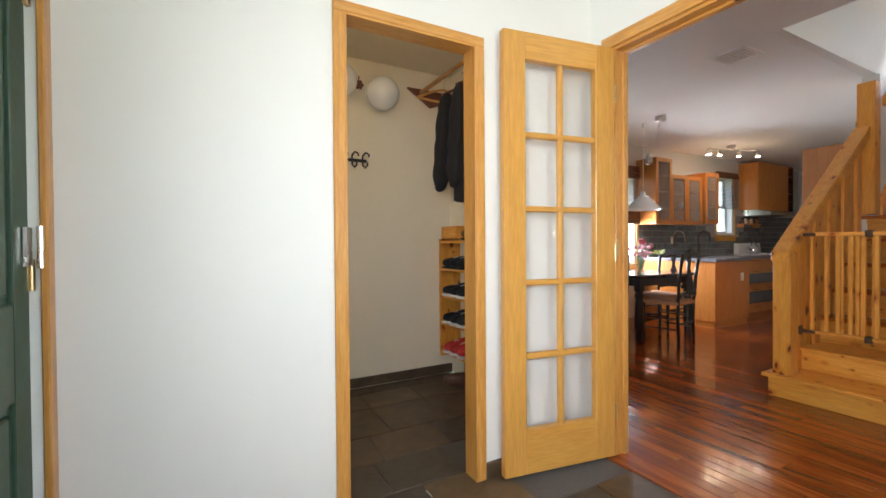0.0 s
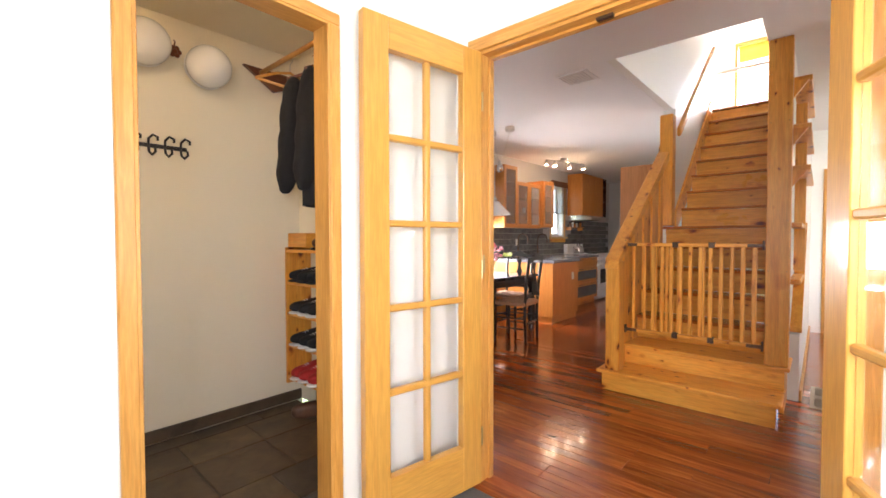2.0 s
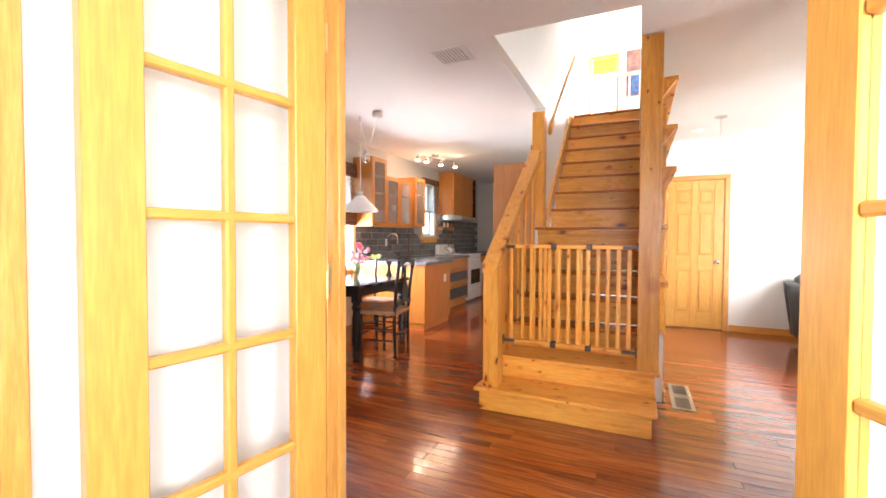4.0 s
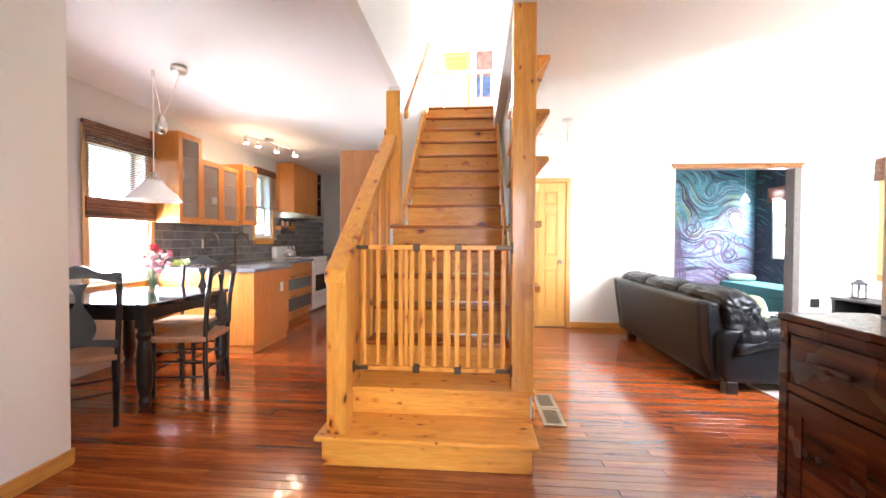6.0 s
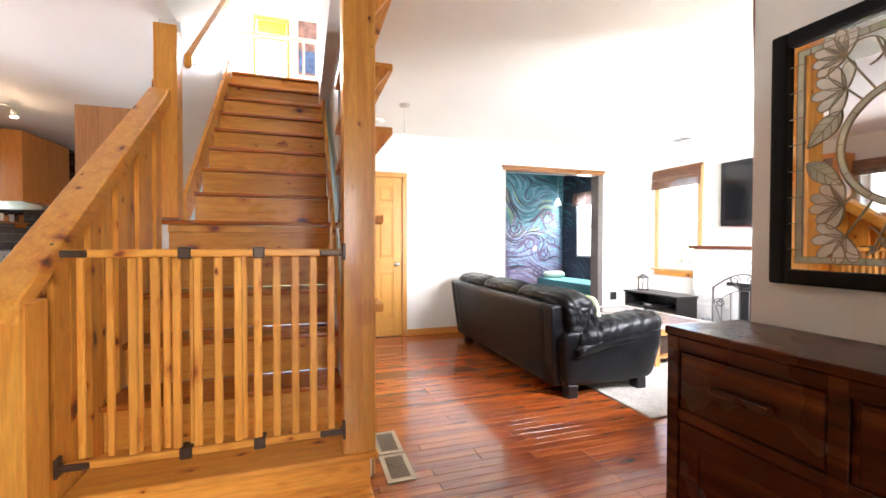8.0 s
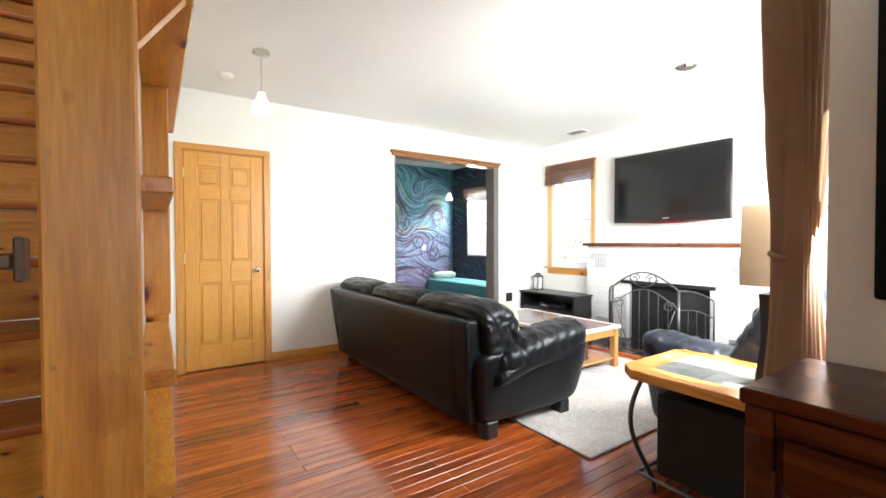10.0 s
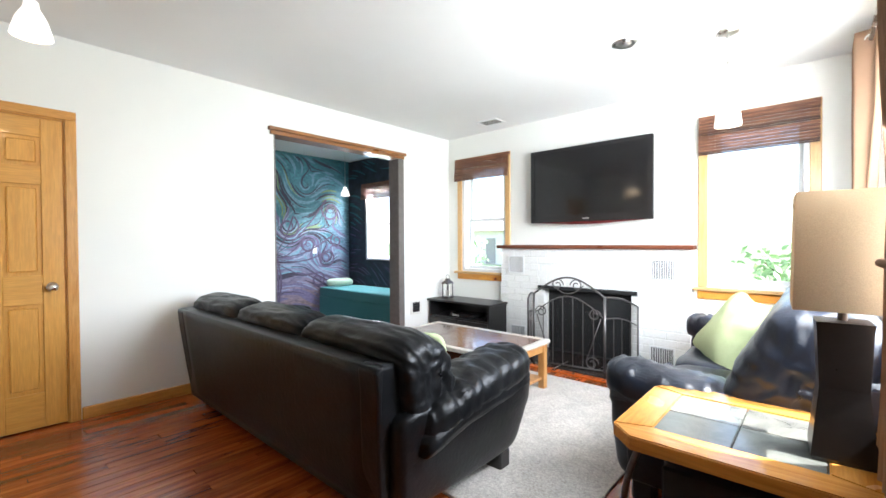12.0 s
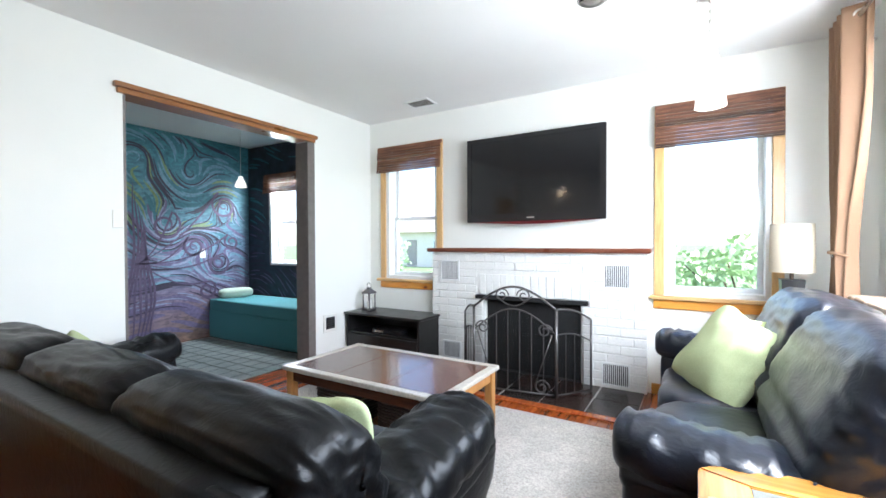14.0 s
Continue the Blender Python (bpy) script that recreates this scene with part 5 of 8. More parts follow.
# ---- rugs ----
bm = bmesh.new()
box(bm, (5.87, -2.66, 0.001), (8.5, -0.70, 0.016), 0.006, 2)
single("area_rug", bm, M_RUG, "beige low-pile area rug", "rug")
bm = bmesh.new()
box(bm, (9.12, -2.93, 0.001), (11.1, -1.75, 0.012), 0.004, 2)
rug2 = single("alcove_rug", bm, M_RUGT, "grey-teal gridded rug in the alcove", "rug")
M_RUGL = carpet("rug_line", (0.07, 0.08, 0.08), (0.12, 0.13, 0.12))
for i in range(11):
    bpart("woven_line", (9.25 + i * 0.175, -2.90, 0.0125), (9.265 + i * 0.175, -1.78, 0.015), M_RUGL, rug2, 0)
for i in range(7):
    bpart("woven_line", (9.15, -2.85 + i * 0.165, 0.0155), (11.07, -2.835 + i * 0.165, 0.0175), M_RUGL, rug2, 0)

# ---- coffee table ----
ct = thing("coffee_table", "dark-topped coffee table with a pale stone border", "table", (6.77, -2.37, 0))
L, D, Z = 1.25, 0.74, 0.41
M_STONE = plain("pale_stone_border", (0.50, 0.46, 0.40), 0.3, grain=60, vary=0.25, relief=0.1)
for nm, a, b in (("border", (0, 0, Z - 0.03), (L, 0.055, Z)), ("border", (0, D - 0.055, Z - 0.03), (L, D, Z)), ("border", (0, 0.055, Z - 0.03), (0.055, D - 0.055, Z)), ("border", (L - 0.055, 0.055, Z - 0.03), (L, D - 0.055, Z))):
    bpart(nm, a, b, M_STONE, ct, 0.005)
for i in range(3):
    x = 0.056 + i * (L - 0.112) / 3
    bpart("top_board", (x, 0.056, Z - 0.028), (x + (L - 0.112) / 3 - 0.002, D - 0.056, Z - 0.003), M_TABLE, ct, 0.002)
for x in (0.02, L - 0.075):
    for y in (0.02, D - 0.075):
        bpart("leg", (x, y, 0.0), (x + 0.055, y + 0.055, Z - 0.031), M_TLEG, ct, 0.004)
for nm, a, b, m in (("apron", (0.076, 0.03, Z - 0.10), (L - 0.076, 0.05, Z - 0.031), M_TABLE), ("apron", (0.076, D - 0.05, Z - 0.10), (L - 0.076, D - 0.03, Z - 0.031), M_TABLE),
                    ("apron", (0.03, 0.076, Z - 0.10), (0.05, D - 0.076, Z - 0.031), M_TLEG), ("apron", (L - 0.05, 0.076, Z - 0.10), (L - 0.03, D - 0.076, Z - 0.031), M_TLEG)):
    bpart(nm, a, b, m, ct, 0.003)
bpart("lower_shelf", (0.04, 0.04, 0.085), (L - 0.04, D - 0.04, 0.105), M_TLEG, ct, 0.003)


def basket(loc, w, d, h):
    t = thing("wicker_basket", "dark woven wicker basket on the table's shelf", "basket", loc, group="wicker baskets")
    bm = bmesh.new()
    for r in range(int(h / 0.018)):
        z = 0.009 + r * 0.018
        pts = []
        for k in range(41):
            a = 2 * math.pi * k / 40
            c, s = math.cos(a), math.sin(a)
            q = 1 / (abs(c) ** 6 + abs(s) ** 6) ** (1 / 6)
            wob = 1 + 0.012 * (1 if (k + r) % 2 else -1)
            pts.append((c * q * w / 2 * wob, s * q * d / 2 * wob, z))
        tube(bm, pts, 0.0085, 5)
    part("weave", bm, M_WICKER, t, smooth=True)
    bpart("base", (-w / 2 + 0.01, -d / 2 + 0.01, 0), (w / 2 - 0.01, d / 2 - 0.01, 0.01), M_WICKER, t, 0)


basket((7.62, -1.90, 0.106), 0.42, 0.34, 0.20)
basket((7.10, -1.90, 0.106), 0.42, 0.34, 0.20)

# ---- fireplace ----
FX0, FX1, FY = 5.985, 8.02, -3.50
fp = thing("fireplace", "white painted brick fireplace with a dark mantel shelf", "fireplace")
bm = bmesh.new()
slab_with_holes(bm, "y", YS + 0.001, FY - 0.008, FX0 + 0.004, FX1 - 0.004, 0.0, 1.133, [(6.50, 7.44, -0.01, 0.70)])
part("mortar_bed", bm, M_MORTAR, fp)
bm = bmesh.new()
box(bm, (6.52, YS - 0.0, 0.0), (7.42, YS + 0.004, 0.70))
part("firebox_back", bm, M_MATTEBLK, fp)
bpart("firebox_floor", (6.51, YS + 0.005, 0.001), (7.43, FY - 0.001, 0.010), M_MATTEBLK, fp, 0, "sooty firebox floor")
bpart("lintel", (6.44, FY - 0.002, 0.685), (7.50, FY + 0.035, 0.722), M_MATTEBLK, fp, 0.003, "black iron lintel")
bpart("mantel_shelf", (FX0 - 0.03, YS + 0.002, 1.135), (FX1 + 0.03, FY + 0.055, 1.175), M_MANTEL, fp, 0.006, "dark red-brown wooden mantel shelf")


def grille(a, b, parent, mat, bars, name="vent_grille", depth=0.012):
    (xa, za), (xb, zb) = a, b
    g = part(name, _grille_frame(xa, xb, za, zb, depth), mat, parent, "white slotted vent")
    # black sheet in place of the shade behind the louvres
    bm = bmesh.new()
    box(bm, (xa + 0.012, FY + 0.003, za + 0.012), (xb - 0.012, FY + 0.005, zb - 0.012))
    part("slot_shade_sheet", bm, M_MATTEBLK, g)
    for i in range(bars):
        x = xa + 0.018 + (xb - xa - 0.036) * (i + 0.5) / bars
        bpart("louvre", (x - 0.0026, FY + 0.005, za + 0.014), (x + 0.0026, FY + 0.010, zb - 0.014), M_WHITE, g, 0)


def _grille_frame(xa, xb, za, zb, depth):
    bm = bmesh.new()
    slab_with_holes(bm, "y", FY + 0.003, FY + 0.003 + depth, xa, xb, za, zb, [(xa + 0.014, xb - 0.014, za + 0.014, zb - 0.014)])
    return bm


VENTS = (((7.69, 0.846), (7.905, 1.053)), ((6.108, 0.84), (6.32, 1.046)), ((7.67, 0.06), (7.88, 0.235)), ((6.11, 0.03), (6.33, 0.225)))
for a, b in VENTS:
    grille(a, b, fp, M_WHITE, 12)
# bricks: running bond, a soldier course over the opening
BL, BH, JO = 0.205, 0.066, 0.008
bricks = {}


def brick(xa, xb, za, zb):
    w, h = round(xb - xa, 3), round(zb - za, 3)
    if w < 0.02:
        return
    if (w, h) not in bricks:
        bm = bmesh.new()
        box(bm, (-w / 2, 0, -h / 2), (w / 2, 0.012, h / 2), 0.004)
        bricks[w, h] = finish("brick", bm, M_BRICK)
    ob = new("brick", bricks[w, h])
    ob.parent = fp
    ob.location = ((xa + xb) / 2, FY - 0.010 + random.uniform(0, 0.0025), (za + zb) / 2)


row, z = 0, 0.004
while z + BH < 1.135:
    x = FX0 - (BL / 2 if row % 2 else 0)
    while x < FX1:
        xa, xb = max(FX0, x), min(FX1, x + BL)
        zc = z + BH / 2
        blocked = [(6.50, 7.44)] if zc < 0.70 else [(6.44, 7.50)] if zc < 0.93 else []
        spans = [(xa, xb)]
        for p, q in blocked:
            out = []
            for s0, s1 in spans:
                if s0 < p:
                    out.append((s0, min(s1, p)))
                if s1 > q:
                    out.append((max(s0, q), s1))
            spans = out
        for s0, s1 in spans:
            brick(s0, s1 - JO, z, z + BH)
        x += BL
    z += BH + JO
    row += 1
x = 6.443
while x + BH < 7.50:
    brick(x, x + BH, 0.728, 0.924)
    x += BH + JO

# hearth: dark slates set in a wooden border, flush with the floor
hr = thing("hearth", "dark slate hearth with a wooden border", "hearth")
bpart("border", (6.0, -2.875, 0.0005), (8.02, -2.80, 0.014), M_FLOOR, hr, 0.003)
bm = bmesh.new()
box(bm, (6.0, -3.50, 0.0005), (8.02, -2.876, 0.006))
part("grout", bm, M_GROUTK, hr)
M_HEARTH = slate("hearth_slate", [(0.030, 0.018, 0.015), (0.022, 0.022, 0.022), (0.045, 0.018, 0.013)], 0.25)
for i in range(6):
    for j in range(2):
        x = 6.005 + i * 0.336
        y = -3.495 + j * 0.31
        bpart("slate_tile", (x, y, 0.004), (x + 0.325 + 0.006 * ((i * 7 + j) % 3 - 1), y + 0.30, 0.012), M_HEARTH, hr, 0.002)

# fire screen: three hinged panels of iron scrolls over mesh
fs = thing("fire_screen", "black wrought-iron three-panel fire screen with scrolls", "fire screen")


def iron_panel(nm, p, q, h0, h1, arch, bars, scrolls):
    p, q = Vector((*p, 0)), Vector((*q, 0))
    u = (q - p).normalized()
    w = (q - p).length

    def at(x, z, off=0.0):
        return p + u * x + Vector((0, 0, z)) + Vector((-u.y, u.x, 0)) * off
    bm = bmesh.new()
    tube(bm, [at(0, 0), at(0, h0)], 0.009)
    tube(bm, [at(w, 0), at(w, h1)], 0.009)
    tube(bm, [at(0, 0.03), at(w, 0.03)], 0.007)
    tube(bm, [at(w * k / 20, h0 + (h1 - h0) * k / 20 + arch * math.sin(math.pi * k / 20)) for k in range(21)], 0.009)
    tube(bm, [at(w * k / 20, h0 * 0.72 + (h1 - h0) * 0.8 * k / 20 + arch * 1.1 * math.sin(math.pi * k / 20)) for k in range(21)], 0.006)
    pn = part(nm, bm, M_IRON, fs, smooth=True)
    for k in range(bars):
        x = w * (k + 1) / (bars + 1)
        bm = bmesh.new()
        tube(bm, [at(x, 0.03, -0.004), at(x, h0 * 0.72 + (h1 - h0) * 0.8 * x / w + arch * 1.1 * math.sin(math.pi * x / w), -0.004)], 0.0045, 6)
        part("bar", bm, M_IRON, pn)
    for cx, cz, r, turn in scrolls:
        bm = bmesh.new()
        pts = []
        for k in range(30):
            a = k / 29 * 2 * math.pi * 1.4
            rr = r * (1 - 0.72 * k / 29)
            pts.append(at(cx + turn * rr * math.cos(a), cz + rr * math.sin(a), -0.008))
        tube(bm, pts, 0.006, 6)
        part("scroll", bm, M_IRON, pn, smooth=True)
    bm = bmesh.new()
    n = 24
    vs0 = [bm.verts.new(at(w * k / n, 0.03, 0.006)) for k in range(n + 1)]
    vs1 = [bm.verts.new(at(w * k / n, h0 * (0.72 if arch > 0.1 else 1) + (h1 - h0) * k / n + arch * 1.1 * math.sin(math.pi * k / n) - 0.01, 0.006)) for k in range(n + 1)]
    for k in range(n):
        bm.faces.new((vs0[k], vs0[k + 1], vs1[k + 1], vs1[k]))
    bmesh.ops.solidify(bm, geom=bm.faces[:], thickness=0.003)
    part("mesh_cloth", bm, M_MESH, pn)
    if arch > 0.1:
        # leaning struts and a drooping bow under the crest
        for x0, x1 in ((0.03, 0.16), (w - 0.03, w - 0.16)):
            bm = bmesh.new()
            tube(bm, [at(x0, 0.50, -0.007), at(x1, 0.10, -0.007)], 0.0055, 6)
            part("strut", bm, M_IRON, pn, "", True)
        bm = bmesh.new()
        tube(bm, [at(w * 0.5 - 0.15 + 0.30 * k / 12, 0.80 - 0.085 * math.sin(math.pi * k / 12), -0.006) for k in range(13)], 0.006, 6)
        part("bow", bm, M_IRON, pn, "", True)


iron_panel("centre_panel", (7.24, -2.93), (6.585, -3.04), 0.70, 0.70, 0.17, 6,
           [(0.235, 0.80, 0.058, 1), (0.415, 0.80, 0.058, -1), (0.075, 0.53, 0.058, -1), (0.58, 0.53, 0.058, 1), (0.555, 0.085, 0.062, 1), (0.10, 0.085, 0.062, -1)])
iron_panel("side_panel", (6.58, -3.045), (6.38, -3.32), 0.70, 0.60, 0.03, 3, [])
iron_panel("side_panel", (7.47, -3.20), (7.245, -2.93), 0.60, 0.70, 0.03, 3, [])

# ---- television, stand, lantern ----
tv = thing("television", "large black flat television on the wall above the mantel", "television", (6.935, -3.455, 1.82), 0)
bm = bmesh.new()
box(bm, (-0.645, -0.045, -0.40), (0.645, 0.0, 0.40), 0.010, 3)
part("case", bm, M_BEZEL, tv)
bm = bmesh.new()
slab_with_holes(bm, "y", 0.0005, 0.008, -0.64, 0.64, -0.395, 0.395, [(-0.595, 0.595, -0.325, 0.355)])
part("bezel", bm, M_BEZEL, tv)
bpart("screen", (-0.596, 0.0005, -0.326), (0.596, 0.003, 0.356), M_SCREEN, tv, 0, "dark glossy screen")
M_REDTRIM = plain("dark_red_gloss", (0.09, 0.008, 0.01), 0.15, grain=20, vary=0.1, relief=0)
bm = bmesh.new()
prism(bm, [(-0.62, -0.398), (0.62, -0.398), (0.35, -0.412), (0.12, -0.425), (-0.12, -0.425), (-0.35, -0.412)], "y", -0.03, 0.004)
part("lower_trim", bm, M_REDTRIM, tv, "dark red curved trim")
bpart("badge", (-0.035, 0.0085, -0.372), (0.035, 0.010, -0.360), M_CHROME, tv, 0)
bpart("wall_bracket", (-0.25, -0.121, -0.2), (0.25, -0.0455, 0.2), M_IRON, tv, 0.004)

ts = thing("media_stand", "low black media stand with two drawers", "cabinet", (7.92, -3.56, 0))
bpart("top", (-0.0, 0, 0.465), (0.99, 0.44, 0.49), M_BLACKW, ts, 0.005)
bpart("side", (0.02, 0.01, 0), (0.045, 0.42, 0.464), M_BLACKW, ts, 0.003)
bpart("side", (0.945, 0.01, 0), (0.97, 0.42, 0.464), M_BLACKW, ts, 0.003)
bpart("back", (0.046, 0.01, 0.02), (0.944, 0.022, 0.464), M_BLACKW, ts, 0.002)
bpart("shelf", (0.046, 0.023, 0.27), (0.944, 0.41, 0.288), M_BLACKW, ts, 0.002)
bpart("floor_board", (0.046, 0.023, 0.04), (0.944, 0.41, 0.06), M_BLACKW, ts, 0.002)
for x in (0.05, 0.50):
    d = bpart("drawer", (x, 0.40, 0.065), (x + 0.44, 0.425, 0.265), M_BLACKW, ts, 0.004)
    bm = bmesh.new()
    ball(bm, (x + 0.22, 0.437, 0.165), 0.013)
    part("knob", bm, M_CHROME, d, "steel knob", True)
vp = thing("video_player", "flat black video player on the stand's shelf", "electronics", (8.2, -3.30, 0.289))
bpart("case", (0, -0.12, 0), (0.36, 0.12, 0.05), M_BEZEL, vp, 0.004)
bpart("display", (0.22, 0.1205, 0.015), (0.33, 0.122, 0.035), M_CHROME, vp, 0)

ln = thing("lantern", "small dark metal candle lantern with glass sides", "lantern", (8.74, -3.34, 0.49))
bpart("base", (-0.055, -0.055, 0), (0.055, 0.055, 0.02), M_IRON, ln, 0.004)
for x in (-0.045, 0.045):
    for y in (-0.045, 0.045):
        bpart("upright", (x - 0.005, y - 0.005, 0.02), (x + 0.005, y + 0.005, 0.185), M_IRON, ln, 0.001)
bm = bmesh.new()
lathe(bm, [(0.058, 0.185), (0.058, 0.195), (0.022, 0.235), (0.018, 0.25)], square=True)
part("roof", bm, M_IRON, ln)
bm = bmesh.new()
tube(bm, [(0.028 * math.cos(a), 0, 0.272 + 0.028 * math.sin(a)) for a in [k * math.pi / 8 for k in range(17)]], 0.003, 6)
part("ring", bm, M_IRON, ln)
bm = bmesh.new()
lathe(bm, [(0.028, 0.0205), (0.028, 0.10), (0.0, 0.102)], seg=16)
part("candle", bm, M_PLASTIC, ln, "white candle")
for a, b in (((-0.04, -0.047, 0.02), (0.04, -0.045, 0.185)), ((-0.04, 0.045, 0.02), (0.04, 0.047, 0.185)), ((-0.047, -0.04, 0.02), (-0.045, 0.04, 0.185)), ((0.045, -0.04, 0.02), (0.047, 0.04, 0.185))):
    bpart("pane", a, b, M_PANE, ln, 0).visible_shadow = False


# ---- end tables, lamps, loudspeaker ----
def end_table(loc, w, d, label):
    t = thing("end_table", label, "table", loc, group="end tables")
    Zt = 0.60
    c = 0.075
    outer = [(c, 0), (w - c, 0), (w, c), (w, d - c), (w - c, d), (c, d), (0, d - c), (0, c)]
    i = 0.115
    for a, b, m in (((0, 0), (w, i), M_ENDTX), ((0, d - i), (w, d), M_ENDTX)):
        bm = bmesh.new()
        if a[1] == 0:
            prism(bm, [(c, 0), (w - c, 0), (w, c), (w - i, i), (i, i), (0, c)], "z", Zt - 0.045, Zt)
        else:
            prism(bm, [(c, d), (w - c, d), (w, d - c), (w - i, d - i), (i, d - i), (0, d - c)], "z", Zt - 0.045, Zt)
        bmesh.ops.bevel(bm, geom=bm.edges[:], offset=0.004, segments=2, affect="EDGES")
        part("frame_board", bm, m, t)
    for k in (0, 1):
        bm = bmesh.new()
        if k == 0:
            prism(bm, [(0, c + 0.001), (i, i + 0.001), (i, d - i - 0.001), (0, d - c - 0.001)], "z", Zt - 0.045, Zt)
        else:
            prism(bm, [(w, c + 0.001), (w - i, i + 0.001), (w - i, d - i - 0.001), (w, d - c - 0.001)], "z", Zt - 0.045, Zt)
        bmesh.ops.bevel(bm, geom=bm.edges[:], offset=0.004, segments=2, affect="EDGES")
        part("frame_board", bm, M_ENDT, t)
    nx, ny = 2, 2
    for a in range(nx):
        for b in range(ny):
            x0, y0 = i + 0.003 + a * (w - 2 * i) / nx, i + 0.003 + b * (d - 2 * i) / ny
            bpart("slate_tile", (x0, y0, Zt - 0.03), (x0 + (w - 2 * i) / nx - 0.002, y0 + (d - 2 * i) / ny - 0.002, Zt - 0.003), M_SLATET, t, 0.003)
    bpart("inset_bed", (i - 0.02, i - 0.02, Zt - 0.044), (w - i + 0.02, d - i + 0.02, Zt - 0.031), M_GROUT, t, 0)
    for x, sx_ in ((0.09, -1), (w - 0.09, 1)):
        for y, sy_ in ((0.09, -1), (d - 0.09, 1)):
            bm = bmesh.new()
            pts = []
            for k in range(17):
                u = k / 16
                z = (Zt - 0.046) * (1 - u) + 0.004
                b_ = 0.075 * math.sin(math.pi * min(1, u * 1.15)) - 0.05 * u
                pts.append((x + sx_ * b_ * 0.9, y + sy_ * b_ * 0.5, z))
            tube(bm, pts, 0.011, 8)
            part("leg", bm, M_IRON, t, "curved iron leg", True)
    bm = bmesh.new()
    for k in range(4):
        a = [(0.07, 0.07), (w - 0.07, 0.07), (w - 0.07, d - 0.07), (0.07, d - 0.07)]
        tube(bm, [(*a[k], 0.09), (*a[(k + 1) % 4], 0.09)], 0.008)
    part("stretcher", bm, M_IRON, t)
    for k in range(6):
        x = 0.07 + (w - 0.14) * (k + 0.5) / 6
        bm = bmesh.new()
        tube(bm, [(x, 0.07, 0.093), (x, d - 0.07, 0.093)], 0.005, 6)
        part("shelf_bar", bm, M_IRON, t)
    return t


M_ENDTX = wood("honey_end_table_x", (0.42, 0.16, 0.03), (0.58, 0.26, 0.05), (0.68, 0.34, 0.08), 0.25, "x", 1.0, 0, 0.1, 0.4)
end_table((4.98, -1.205, 0), 0.66, 0.63, "honey wood end table with slate inset and iron legs")
end_table((4.98, -3.56, 0), 0.62, 0.50, "honey wood end table with slate inset in the corner")


def table_lamp(loc, rz, square, sw, z0, z1, mat, label):
    t = thing("table_lamp", label, "lamp", loc, rz, "table lamps")
    bm = bmesh.new()
    lathe(bm, [(0.068, 0.0), (0.07, 0.01), (0.052, 0.20), (0.058, 0.36), (0.06, 0.385), (0.0, 0.386)], square=True)
    part("base", bm, M_BLACKW, t, "black tapered lamp base")
    bm = bmesh.new()
    rod(bm, (0, 0, 0.386), (0, 0, z1 - 0.02), 0.011)
    part("stem", bm, M_BRONZE, t)
    bm = bmesh.new()
    a, b = sw / 2, sw / 2 * 0.95
    lathe(bm, [(a, z0), (b, z1), (b - 0.004, z1), (a - 0.004, z0), (a, z0)], seg=28, square=square)
    bmesh.ops.delete(bm, geom=[f for f in bm.faces if len(f.verts) > 4 or (square and abs(f.normal.z) > 0.9 and f.calc_area() > sw * sw * 0.5)], context="FACES_ONLY")
    part("shade", bm, mat, t, "", not square)
    bm = bmesh.new()
    for k in range(3):
        an = k * 2.094
        tube(bm, [(0, 0, z1 - 0.03), (b * 0.93 * math.cos(an), b * 0.93 * math.sin(an), z1 - 0.012)], 0.002, 5)
    part("harp", bm, M_BRONZE, t)
    return t


table_lamp((5.07, -0.84, 0.60), 4, True, 0.225, 0.42, 0.745, M_BURLAP, "table lamp with black base and square burlap shade")
table_lamp((5.13, -3.22, 0.60), 0, False, 0.235, 0.43, 0.735, M_CREAMSH, "table lamp with black base and cream drum shade")

sp = thing("loudspeaker", "black box loudspeaker under the end table", "speaker", (5.20, -1.14, 0.10))
bpart("cabinet", (-0.16, 0.0, 0.0), (0.30, 0.45, 0.38), M_MATTEBLK, sp, 0.008)
bm = bmesh.new()
for r0, x in ((0.085, 0.302), (0.07, 0.31)):
    rod(bm, (0.30, 0.22, 0.22), (x + 0.006, 0.22, 0.22), r0, r0 * 0.9, 24)
part("cone", bm, M_IRON, sp, "round speaker cone", True)
bpart("badge", (0.3005, 0.20, 0.07), (0.303, 0.25, 0.085), M_CHROME, sp, 0)

# ---- curtains on a rod ----
rd = thing("curtain_rod", "brushed steel curtain rod over the window", "curtain rod")
bm = bmesh.new()
rod(bm, (XW + 0.16, -3.35, 2.44), (XW + 0.16, -0.30, 2.44), 0.011, seg=14)
part("rod", bm, M_CHROME, rd, "", True)
for y in (-3.36, -0.29):
    bm = bmesh.new()
    ball(bm, (XW + 0.16, y, 2.44), 0.026)
    part("finial", bm, M_CHROME, rd, "", True)
for y in (-3.25, -1.7, -0.35):
    bm = bmesh.new()
    tube(bm, [(XW + 0.001, y, 2.42), (XW + 0.08, y, 2.42), (XW + 0.16, y, 2.43)], 0.007)
    part("bracket", bm, M_CHROME, rd)


